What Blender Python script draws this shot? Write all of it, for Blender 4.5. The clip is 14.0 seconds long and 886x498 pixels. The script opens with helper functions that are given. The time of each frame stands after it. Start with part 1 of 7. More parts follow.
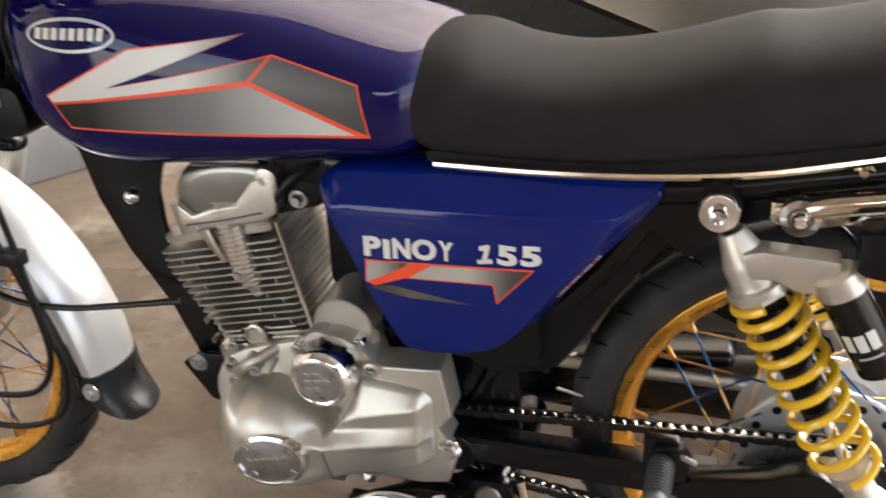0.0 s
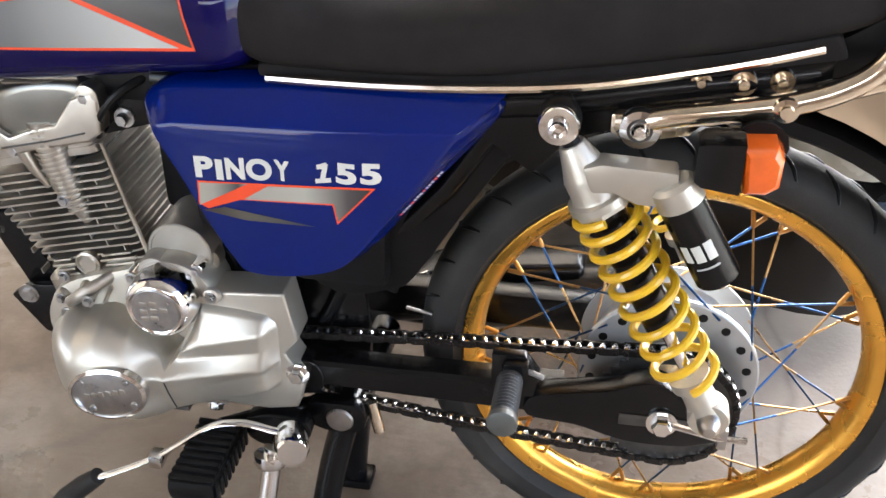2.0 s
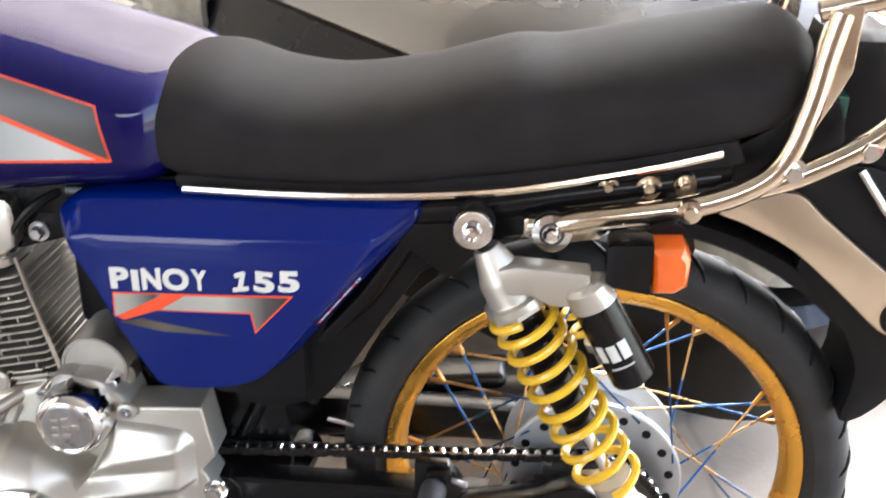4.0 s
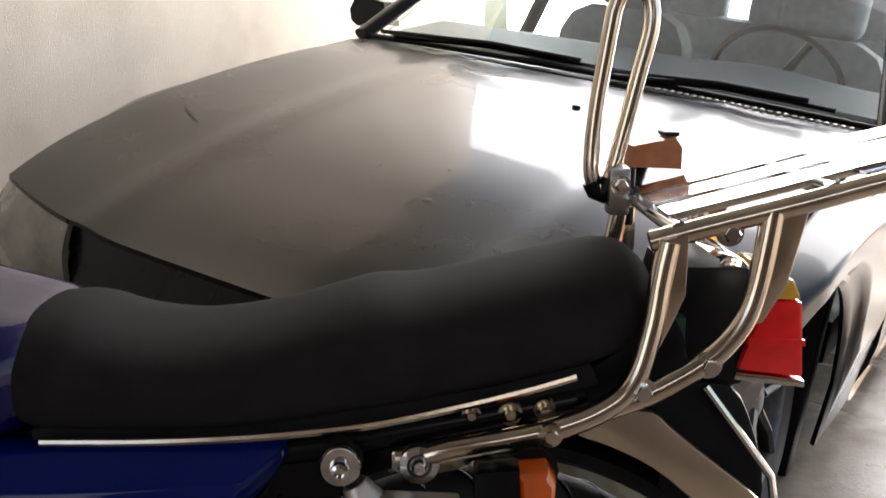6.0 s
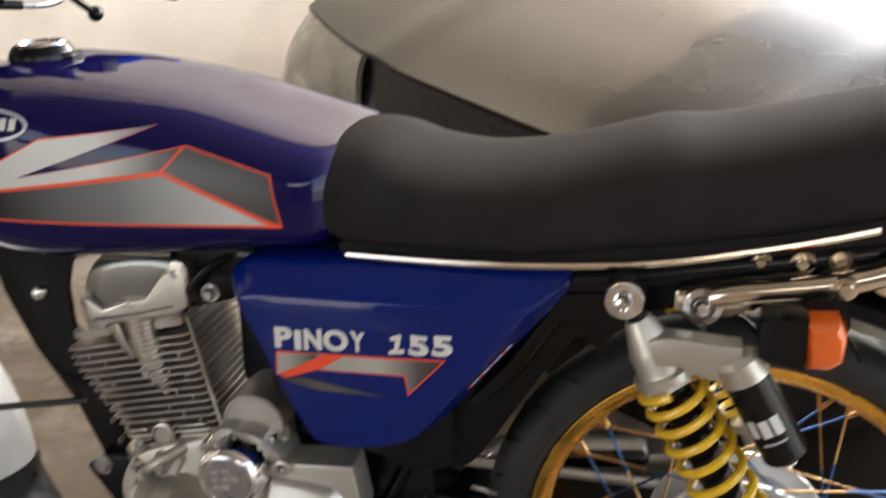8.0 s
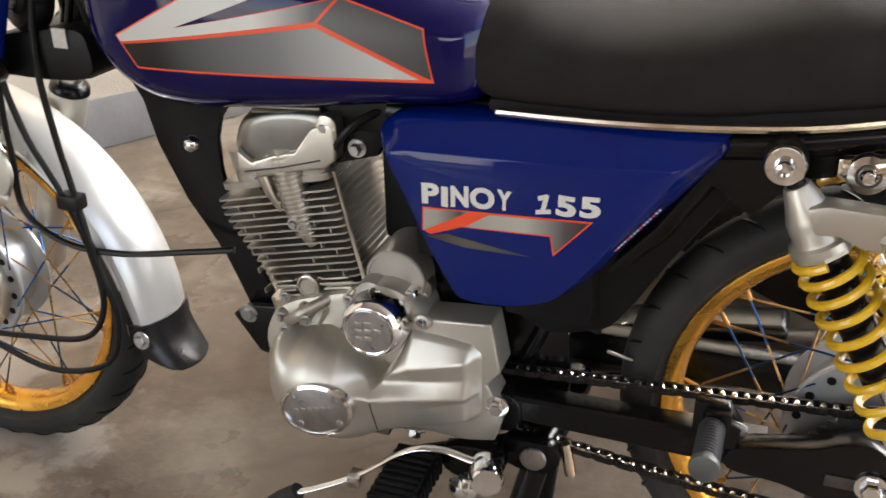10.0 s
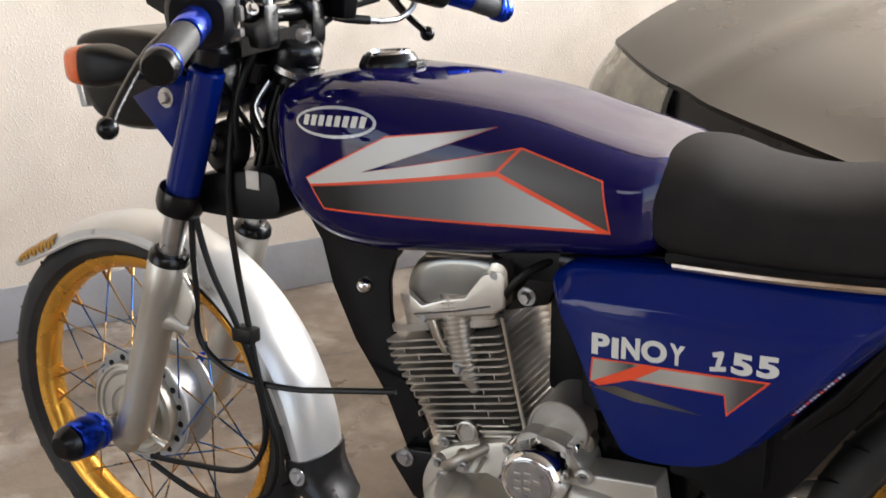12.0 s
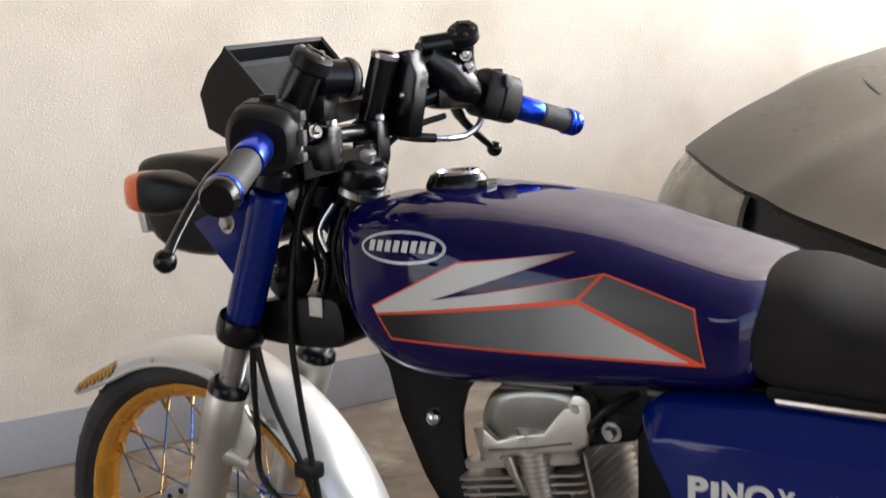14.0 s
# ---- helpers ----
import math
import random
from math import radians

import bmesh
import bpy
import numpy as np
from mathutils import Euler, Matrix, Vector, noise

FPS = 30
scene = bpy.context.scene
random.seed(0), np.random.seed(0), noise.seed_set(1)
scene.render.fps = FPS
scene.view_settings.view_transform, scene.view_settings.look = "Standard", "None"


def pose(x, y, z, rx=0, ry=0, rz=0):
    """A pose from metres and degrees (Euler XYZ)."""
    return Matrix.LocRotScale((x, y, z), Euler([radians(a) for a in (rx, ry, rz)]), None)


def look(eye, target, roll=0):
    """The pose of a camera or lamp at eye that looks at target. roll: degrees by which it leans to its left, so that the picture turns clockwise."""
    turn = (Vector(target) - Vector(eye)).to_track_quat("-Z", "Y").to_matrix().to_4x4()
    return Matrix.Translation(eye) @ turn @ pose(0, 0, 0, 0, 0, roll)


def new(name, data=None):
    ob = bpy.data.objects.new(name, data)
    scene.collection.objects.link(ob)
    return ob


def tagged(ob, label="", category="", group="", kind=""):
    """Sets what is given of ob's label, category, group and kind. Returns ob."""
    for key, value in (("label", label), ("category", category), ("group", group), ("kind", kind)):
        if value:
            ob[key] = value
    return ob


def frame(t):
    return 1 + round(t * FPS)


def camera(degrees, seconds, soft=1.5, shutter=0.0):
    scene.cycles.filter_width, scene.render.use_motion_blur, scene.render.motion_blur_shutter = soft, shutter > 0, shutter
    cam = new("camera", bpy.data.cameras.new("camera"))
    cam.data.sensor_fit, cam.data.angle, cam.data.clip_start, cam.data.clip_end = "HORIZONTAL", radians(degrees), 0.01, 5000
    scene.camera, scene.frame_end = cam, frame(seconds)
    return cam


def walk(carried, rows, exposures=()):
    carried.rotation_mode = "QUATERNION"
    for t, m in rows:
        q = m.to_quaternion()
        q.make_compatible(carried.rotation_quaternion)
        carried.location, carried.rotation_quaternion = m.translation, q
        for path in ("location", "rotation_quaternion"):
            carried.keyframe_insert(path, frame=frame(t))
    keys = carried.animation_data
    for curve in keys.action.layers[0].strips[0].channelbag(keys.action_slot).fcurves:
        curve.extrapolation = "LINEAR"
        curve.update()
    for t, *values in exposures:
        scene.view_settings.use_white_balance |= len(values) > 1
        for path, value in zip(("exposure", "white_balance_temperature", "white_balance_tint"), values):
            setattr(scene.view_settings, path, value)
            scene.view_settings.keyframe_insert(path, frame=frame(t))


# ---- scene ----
# stops by which the camera brightens or darkens, and its white balance
EXPOSURE = [(0.0, 2.88, 6950, 11), (0.5, 3.22, 6550, 9), (1.0, 3.42, 6350, 9), (2.0, 3.3, 6300, 9), (4.5, 3.48, 6200, 9), (5.0, 3.05, 6400, 10), (5.5, 2.22, 6500, 10), (6.0, 1.2, 6500, 11), (6.5, 0.7, 6500, 12), (7.0, 0.35, 6600, 12), (7.5, 2.05, 6650, 11), (8.0, 2.5, 6850, 9), (10.5, 2.8, 6800, 9), (11.0, 2.74, 6750, 9), (11.5, 2.68, 6600, 10), (12.0, 2.47, 6550, 10), (14.0, 2.15, 6450, 10)]
cam = camera(46.84, 14.0, soft=1.5, shutter=0.5)
# seconds, eye, turn in degrees
PATH = [
    (0.0, -0.1173, -0.9776, 1.0207, 62.510, 2.074, 16.672),
    (0.5, -0.1108, -0.9601, 1.0145, 61.071, 0.551, 13.332),
    (1.0, -0.1063, -0.9519, 1.0132, 60.459, 0.241, 11.685),
    (1.5, -0.1011, -0.9424, 1.0081, 58.198, -0.101, 10.334),
    (2.0, -0.0951, -0.9401, 1.0061, 57.660, -0.175, 9.798),
    (2.2, -0.0962, -0.9397, 1.0037, 57.539, -0.368, 9.474),
    (4.3, -0.0814, -0.9547, 0.9900, 66.970, -1.235, 3.793),
    (4.5, -0.0817, -0.9532, 0.9861, 68.477, -1.807, 1.573),
    (5.0, -0.0756, -0.9529, 0.9938, 71.142, -2.064, -2.545),
    (5.5, -0.0761, -0.9709, 0.9962, 75.770, -1.142, -2.646),
    (6.0, -0.0746, -0.9784, 0.9964, 78.295, -0.611, -1.929),
    (6.5, -0.0707, -0.9808, 0.9981, 79.794, -0.612, -2.173),
    (7.0, -0.0820, -0.9839, 0.9494, 78.715, -0.642, -0.670),
    (7.5, -0.0939, -0.9820, 0.9928, 71.332, -0.573, 7.267),
    (8.0, -0.0971, -0.9915, 0.9920, 69.458, 0.275, 13.126),
    (8.2, -0.0933, -0.9813, 1.0031, 66.889, 0.695, 14.953),
    (10.3, -0.1340, -1.0080, 0.9650, 62.914, 0.890, 21.185),
    (10.5, -0.1370, -1.0040, 0.9620, 63.157, 0.892, 22.608),
    (11.0, -0.1440, -1.0200, 0.9560, 65.724, 0.547, 25.334),
    (11.5, -0.1400, -1.0250, 0.9470, 70.208, 0.470, 27.581),
    (12.0, -0.1500, -1.0320, 0.9550, 72.367, 0.667, 28.262),
    (12.5, -0.1450, -1.0350, 0.9590, 74.508, 1.542, 29.996),
    (13.0, -0.1440, -1.0410, 0.9590, 76.902, 1.948, 31.499),
    (13.5, -0.1440, -1.0390, 0.9570, 77.282, 2.146, 32.041),
    (14.0, -0.1970, -0.9730, 0.9630, 78.189, 2.447, 31.336),
]
walk(cam, [(t, pose(x, y, z, rx, ry, rz)) for t, x, y, z, rx, ry, rz in PATH],
     exposures=EXPOSURE)
# ---- light ----
world = bpy.data.worlds.new("world")
scene.world = world
world.use_nodes = True
wn = world.node_tree.nodes
sky = wn.new("ShaderNodeTexSky")
sky.sky_type, sky.sun_disc = "NISHITA", False
sky.sun_elevation, sky.sun_rotation = radians(70), radians(32)
world.node_tree.links.new(sky.outputs[0], wn["Background"].inputs[0])
wn["Background"].inputs[1].default_value = 0.08
AX = Vector((0.543, 0.840, 0)).normalized()      # along the long wall, towards the open end
AC = Vector((0.840, -0.543, 0)).normalized()     # from the long wall into the room
WALL0 = Vector((-1.83, 1.04, 0))                 # a point at the foot of the long wall


def at_wall(s, d, z=0.0):
    """A place s metres along the long wall and d metres out from it."""
    return WALL0 + AX * s + AC * d + Vector((0, 0, z))


def area(name, eye, target, w, h, watts, colour):
    data = bpy.data.lights.new(name, "AREA")
    data.shape, data.size, data.size_y, data.energy, data.color = "RECTANGLE", w, h, watts, colour
    ob = new(name, data)
    ob.matrix_world = look(eye, target)
    return ob


sun = bpy.data.lights.new("sun", "SUN")
sun.energy, sun.angle, sun.color = 5.0, radians(0.6), (1, 0.95, 0.88)
new("sun", sun).matrix_world = look((0, 0, 0), Vector((-0.19, -0.30, -1.0)))
# ---- materials ----
def nodes_of(name):
    m = bpy.data.materials.new(name)
    m.use_nodes = True
    return m, m.node_tree.nodes, m.node_tree.links, m.node_tree.nodes["Principled BSDF"]


def surface(name, col, rough=0.5, metal=0.0, var=0.12, scale=40, fine=300, bump=0.05, coat=0.0, island=0.0, rough_var=0.1, spec=0.5, dirt=None, dirt_scale=6, dirt_amount=0.3, sparse=False):
    """A plain material with colour and roughness that vary at two scales, and a fine relief."""
    m, n, l, p = nodes_of(name)
    geo = n.new("ShaderNodeTexCoord")
    big, small = n.new("ShaderNodeTexNoise"), n.new("ShaderNodeTexNoise")
    big.inputs["Scale"].default_value, small.inputs["Scale"].default_value = scale, fine
    big.inputs["Detail"].default_value = 5
    for t in (big, small):
        l.new(geo.outputs["Object"], t.inputs["Vector"])
    ramp = n.new("ShaderNodeValToRGB")
    ramp.color_ramp.elements[0].position, ramp.color_ramp.elements[1].position = 0.3, 0.7
    ramp.color_ramp.elements[0].color = (*[c * (1 - var) for c in col], 1)
    ramp.color_ramp.elements[1].color = (*[min(1, c * (1 + var)) for c in col], 1)
    l.new(big.outputs[0], ramp.inputs[0])
    out = ramp.outputs[0]
    if dirt:
        patch, lim, mix = n.new("ShaderNodeTexNoise"), n.new("ShaderNodeValToRGB"), n.new("ShaderNodeMix")
        patch.inputs["Scale"].default_value, patch.inputs["Detail"].default_value = dirt_scale, 8
        l.new(geo.outputs["Object"], patch.inputs["Vector"])
        lim.color_ramp.elements[0].position, lim.color_ramp.elements[1].position = 0.48, 0.68
        lim.color_ramp.elements[1].color = (dirt_amount, dirt_amount, dirt_amount, 1)
        l.new(patch.outputs[0], lim.inputs[0])
        mix.data_type = "RGBA"
        l.new(lim.outputs[0], mix.inputs[0])
        l.new(out, mix.inputs[6])
        mix.inputs[7].default_value = (*dirt, 1)
        out = mix.outputs[2]
    l.new(out, p.inputs["Base Color"])
    mr = n.new("ShaderNodeMapRange")
    mr.inputs["To Min"].default_value, mr.inputs["To Max"].default_value = max(0.02, rough - rough_var), min(1, rough + rough_var)
    l.new(big.outputs[0], mr.inputs["Value"])
    l.new(mr.outputs[0], p.inputs["Roughness"])
    p.inputs["Metallic"].default_value = metal
    p.inputs["Specular IOR Level"].default_value = spec
    p.inputs["Coat Weight"].default_value = coat
    p.inputs["Coat Roughness"].default_value = 0.04
    if bump:
        b = n.new("ShaderNodeBump")
        b.inputs["Strength"].default_value, b.inputs["Distance"].default_value = bump, 0.002
        height = small.outputs[0]
        if sparse:
            # only the highest grains stand out of an even coat
            lim2 = n.new("ShaderNodeValToRGB")
            lim2.color_ramp.elements[0].position, lim2.color_ramp.elements[1].position = 0.54, 0.86
            l.new(height, lim2.inputs[0])
            height = lim2.outputs[0]
        l.new(height, b.inputs["Height"])
        l.new(b.outputs[0], p.inputs["Normal"])
    return m


def ramp_x(name, stops, rough=0.35):
    """Printed vinyl whose colour runs along the motorcycle."""
    m, n, l, p = nodes_of(name)
    g, s, r, mp = n.new("ShaderNodeNewGeometry"), n.new("ShaderNodeSeparateXYZ"), n.new("ShaderNodeValToRGB"), n.new("ShaderNodeMapRange")
    l.new(g.outputs["Position"], s.inputs[0])
    lo, hi = stops[0][0], stops[-1][0]
    mp.inputs["From Min"].default_value, mp.inputs["From Max"].default_value = lo, hi
    l.new(s.outputs[0], mp.inputs["Value"])
    l.new(mp.outputs[0], r.inputs[0])
    els = r.color_ramp.elements
    while len(els) < len(stops):
        els.new(0.5)
    for e, (x, c) in zip(els, stops):
        e.position, e.color = (x - lo) / (hi - lo), (*c, 1)
    l.new(r.outputs[0], p.inputs["Base Color"])
    p.inputs["Roughness"].default_value = rough
    p.inputs["Coat Weight"].default_value = 0.03
    p.inputs["Specular IOR Level"].default_value = 0.3
    return m


BLUE = surface("blue_paint", (0.0008, 0.0095, 0.118), 0.42, var=0.06, scale=15, bump=0.0, coat=0.75, rough_var=0.04, spec=0.0)
SEAT = surface("seat_vinyl", (0.0195, 0.0176, 0.0172), 0.8, spec=0.07, var=0.15, scale=30, fine=900, bump=0.25, rough_var=0.06)
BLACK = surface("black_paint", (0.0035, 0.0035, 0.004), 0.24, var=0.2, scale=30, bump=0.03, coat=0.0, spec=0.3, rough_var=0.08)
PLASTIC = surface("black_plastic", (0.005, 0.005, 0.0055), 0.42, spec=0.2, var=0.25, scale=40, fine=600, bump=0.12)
PLASTIC_GLOSS = surface("glossy_plastic", (0.010, 0.010, 0.011), 0.3, spec=0.5, var=0.2, scale=40, fine=600, bump=0.05)
RUBBER = surface("rubber", (0.019, 0.0185, 0.018), 0.66, spec=0.35, var=0.25, scale=25, fine=500, bump=0.2, dirt=(0.085, 0.08, 0.075), dirt_scale=9, dirt_amount=0.3)
CHROME = surface("chrome", (0.78, 0.77, 0.76), 0.1, 1.0, var=0.05, scale=30, bump=0.01, rough_var=0.05)
CHROME_OLD = surface("aged_chrome", (0.72, 0.63, 0.51), 0.17, 1.0, var=0.12, scale=20, bump=0.03, rough_var=0.08)
ALLOY = surface("cast_alloy", (0.56, 0.532, 0.478), 0.36, 1.0, var=0.12, scale=22, fine=500, bump=0.06, rough_var=0.08)
ALLOY_DULL = surface("rough_alloy", (0.45, 0.42, 0.375), 0.42, 0.9, var=0.22, scale=28, fine=500, bump=0.08, dirt=(0.16, 0.14, 0.12), dirt_scale=14, dirt_amount=0.5)
STARTER_M = surface("matt_alloy", (0.42, 0.40, 0.36), 0.5, 0.7, var=0.1, scale=25, bump=0.04)
SATIN = surface("satin_alloy", (0.25, 0.245, 0.225), 0.3, 1.0, var=0.12, scale=20, bump=0.02, rough_var=0.05)
SILVER = surface("silver_paint", (0.555, 0.53, 0.47), 0.43, 0.82, var=0.07, scale=18, fine=700, bump=0.02, coat=0.1, rough_var=0.06)
FENDER = surface("white_silver_paint", (0.60, 0.60, 0.585), 0.33, 0.45, var=0.05, scale=15, bump=0.03, coat=0.4)
GOLD = surface("gold_anodised", (0.82, 0.42, 0.07), 0.27, 0.85, var=0.1, scale=22, bump=0.03)
HUB_M = surface("hub_paint", (0.42, 0.43, 0.43), 0.4, 0.55, var=0.08, scale=25, bump=0.03, coat=0.1)
YELLOW = surface("yellow_spring", (0.75, 0.46, 0.02), 0.32, 0.0, var=0.08, scale=50, bump=0.02, coat=0.5)
STEEL = surface("steel", (0.45, 0.44, 0.43), 0.3, 1.0, var=0.2, scale=60, bump=0.06)
EXHAUST_M = surface("dull_exhaust_steel", (0.055, 0.052, 0.05), 0.35, 0.9, var=0.3, scale=20, bump=0.05)
TANK_BLUE = surface("dark_blue_paint", (0.004, 0.003, 0.052), 0.5, var=0.08, scale=15, bump=0.0, coat=0.65, rough_var=0.04, spec=0.0)
CHAIN_M = surface("chain_steel", (0.035, 0.032, 0.03), 0.38, 0.8, var=0.3, scale=90, bump=0.06)
DARK_STEEL = surface("dark_steel", (0.09, 0.088, 0.085), 0.42, 0.8, var=0.25, scale=60, bump=0.08)
BLUE_ANO = surface("blue_anodised", (0.01, 0.05, 0.55), 0.18, 0.85, var=0.08, scale=40, bump=0.01)
SPOKE_BLUE = surface("spoke_blue", (0.02, 0.085, 0.24), 0.3, 0.8, var=0.3, scale=60, bump=0.0)
SPOKE_GOLD = surface("spoke_gold", (0.48, 0.29, 0.11), 0.3, 0.8, var=0.3, scale=60, bump=0.0)
ORANGE = surface("orange_lens", (0.72, 0.12, 0.012), 0.18, var=0.12, scale=60, bump=0.05, coat=0.6)
RED_LENS = surface("red_lens", (0.92, 0.02, 0.02), 0.15, var=0.1, scale=60, bump=0.05, coat=0.6)
WHITE = surface("white_vinyl", (0.62, 0.62, 0.58), 0.4, var=0.04, scale=60, bump=0.0)
EDGE = surface("orange_red_vinyl", (0.80, 0.075, 0.02), 0.4, var=0.04, scale=60, bump=0.0)
GREY_LETTER = surface("silver_vinyl", (0.55, 0.56, 0.56), 0.35, 0.3, var=0.04, scale=60, bump=0.0)
CABLE = surface("cable_rubber", (0.006, 0.006, 0.006), 0.38, spec=0.25, var=0.1, scale=60, bump=0.0)
DARK_INK = surface("dark_print", (0.03, 0.018, 0.008), 0.4, var=0.1, scale=60, bump=0.0)
AMBER_INK = surface("amber_print", (0.55, 0.27, 0.012), 0.4, var=0.1, scale=60, bump=0.0)
BEIGE = surface("worn_nickel", (0.70, 0.61, 0.48), 0.3, 1.0, var=0.1, scale=12, bump=0.02, rough_var=0.08)
LIGHT_PLASTIC = surface("cream_tag", (0.55, 0.53, 0.48), 0.5, var=0.1, scale=80, bump=0.0)
GREEN_PLASTIC = surface("green_plastic", (0.012, 0.06, 0.04), 0.4, var=0.1, scale=80, bump=0.0)
# silver-grey car standing in shade; the shade is put into this near-black base
CAR_PAINT = surface("shaded_silver_car_paint", (0.0085, 0.0075, 0.0068), 0.28, 0.22, var=0.08, scale=4, bump=0.0, coat=0.24, spec=0.15, rough_var=0.03)
WALL_M = surface("cream_wall", (0.82, 0.725, 0.605), 0.75, var=0.09, scale=2.5, fine=190, bump=0.6, sparse=True, dirt=(0.54, 0.45, 0.345), dirt_scale=2.6, dirt_amount=0.5)
BAND_M = surface("grey_band", (0.36, 0.36, 0.37), 0.7, var=0.08, scale=3, fine=60, bump=0.4, dirt=(0.24, 0.22, 0.2), dirt_scale=5, dirt_amount=0.4)
def concrete():
    """Bare worn concrete: blotches, pale dry scabs, dark oil, fine grit and hairline cracks; some light and shade
    painted in.
    """
    m, n, l, p = nodes_of("concrete_floor")
    tc = n.new("ShaderNodeTexCoord")

    def noise_tex(scale, detail=6, rough=0.6):
        t = n.new("ShaderNodeTexNoise")
        t.inputs["Scale"].default_value, t.inputs["Detail"].default_value, t.inputs["Roughness"].default_value = scale, detail, rough
        l.new(tc.outputs["Object"], t.inputs["Vector"])
        return t.outputs[0]

    def ramp(src, a, b, ca, cb):
        r = n.new("ShaderNodeValToRGB")
        r.color_ramp.elements[0].position, r.color_ramp.elements[1].position = a, b
        r.color_ramp.elements[0].color, r.color_ramp.elements[1].color = (*ca, 1), (*cb, 1)
        l.new(src, r.inputs[0])
        return r.outputs[0]

    def mix(fac, a, b):
        x = n.new("ShaderNodeMix")
        x.data_type = "RGBA"
        l.new(fac, x.inputs[0])
        for k, v in ((6, a), (7, b)):
            if isinstance(v, tuple):
                x.inputs[k].default_value = (*v, 1)
            else:
                l.new(v, x.inputs[k])
        return x.outputs[2]

    col = ramp(noise_tex(1.6, 8), 0.3, 0.7, (0.125, 0.096, 0.073), (0.28, 0.22, 0.168))
    col = mix(ramp(noise_tex(14, 8, 0.7), 0.45, 0.75, (0, 0, 0), (0.55, 0.55, 0.55)), col, (0.36, 0.295, 0.232))
    pale = ramp(noise_tex(2.7, 10, 0.62), 0.53, 0.63, (0, 0, 0), (0.7, 0.7, 0.7))
    col = mix(pale, col, (0.48, 0.42, 0.35))
    col = mix(ramp(noise_tex(5.5, 6), 0.62, 0.74, (0, 0, 0), (0.6, 0.6, 0.6)), col, (0.06, 0.048, 0.04))

    def spot(col, c, scale, reach, a, b, amount, tint):
        """A patch of tint round c with a ragged edge."""
        far, rag = n.new("ShaderNodeVectorMath"), n.new("ShaderNodeMath")
        far.operation, rag.operation = "DISTANCE", "MULTIPLY_ADD"
        l.new(tc.outputs["Object"], far.inputs[0])
        far.inputs[1].default_value = (*c, 0.0)
        l.new(noise_tex(scale, 8, 0.65), rag.inputs[0])
        rag.inputs[1].default_value = reach
        l.new(far.outputs["Value"], rag.inputs[2])
        return mix(ramp(rag.outputs[0], a, b, (amount,) * 3, (0, 0, 0)), col, tint)

    # old oil under the engine, with the bike's own shade painted in
    col = spot(col, (-0.60, 0.12), 4.5, 0.9, 0.66, 1.06, 0.72, (0.085, 0.058, 0.040))
    # pale dry patch by the front wheel
    col = spot(col, (-1.34, -0.02), 5.0, 0.9, 0.62, 0.70, 0.60, (0.50, 0.45, 0.39))
    # paler floor by the rear wheel: gateway light painted into the colour
    col = spot(col, (0.36, 0.42), 4.0, 0.9, 0.70, 0.95, 0.55, (0.48, 0.42, 0.36))
    vor = n.new("ShaderNodeTexVoronoi")
    vor.feature = "DISTANCE_TO_EDGE"
    vor.inputs["Scale"].default_value = 0.85
    warp = n.new("ShaderNodeVectorMath")
    warp.operation = "MULTIPLY_ADD"
    wt = n.new("ShaderNodeTexNoise")
    wt.inputs["Scale"].default_value = 4
    l.new(tc.outputs["Object"], wt.inputs["Vector"])
    l.new(wt.outputs[1], warp.inputs[0])
    warp.inputs[1].default_value = (0.16, 0.16, 0.16)
    l.new(tc.outputs["Object"], warp.inputs[2])
    l.new(warp.outputs[0], vor.inputs["Vector"])
    crack = ramp(vor.outputs[0], 0.0, 0.009, (0.3, 0.3, 0.3), (0, 0, 0))
    col = mix(crack, col, (0.05, 0.04, 0.033))
    l.new(col, p.inputs["Base Color"])
    l.new(ramp(noise_tex(1.9, 7), 0.40, 0.62, (0.22, 0.22, 0.22), (0.72, 0.72, 0.72)), p.inputs["Roughness"])
    b = n.new("ShaderNodeBump")
    b.inputs["Strength"].default_value, b.inputs["Distance"].default_value = 0.35, 0.003
    l.new(noise_tex(90, 5), b.inputs["Height"])
    l.new(b.outputs[0], p.inputs["Normal"])
    return m


FLOOR_M = concrete()
# for unseen walls, kept dark so that the paint reflects little
DARK_WALL = surface("unseen_dark_wall", (0.13, 0.095, 0.075), 0.85, var=0.25, scale=4, fine=60, bump=0.6)
# for the unseen ceiling; its grey sets how much light comes from above
CEIL_M = surface("unseen_ceiling_grey", (0.17, 0.165, 0.16), 0.8, var=0.08, scale=2, bump=0.1)


def glass(name, tint, rough=0.0):
    m, n, l, p = nodes_of(name)
    p.inputs["Base Color"].default_value = (*tint, 1)
    p.inputs["Roughness"].default_value = rough
    p.inputs["Transmission Weight"].default_value = 1.0
    p.inputs["IOR"].default_value = 1.45
    return m


GLASS = glass("clear_glass", (0.9, 0.96, 0.95))
# ---- builders ----
def part(name, bm, mat, parent=None, label="", smooth=40):
    """Links a bmesh as one mesh object, under a thing or a part."""
    me = bpy.data.meshes.new(name)
    bmesh.ops.recalc_face_normals(bm, faces=bm.faces)
    bm.to_mesh(me)
    bm.free()
    for m in (mat if isinstance(mat, (list, tuple)) else [mat]):
        me.materials.append(m)
    if smooth:
        me.polygons.foreach_set("use_smooth", [True] * len(me.polygons))
        me.set_sharp_from_angle(angle=radians(smooth))
    ob = new(name, me)
    if parent:
        ob.parent = parent
    if label:
        tagged(ob, label)
    return ob


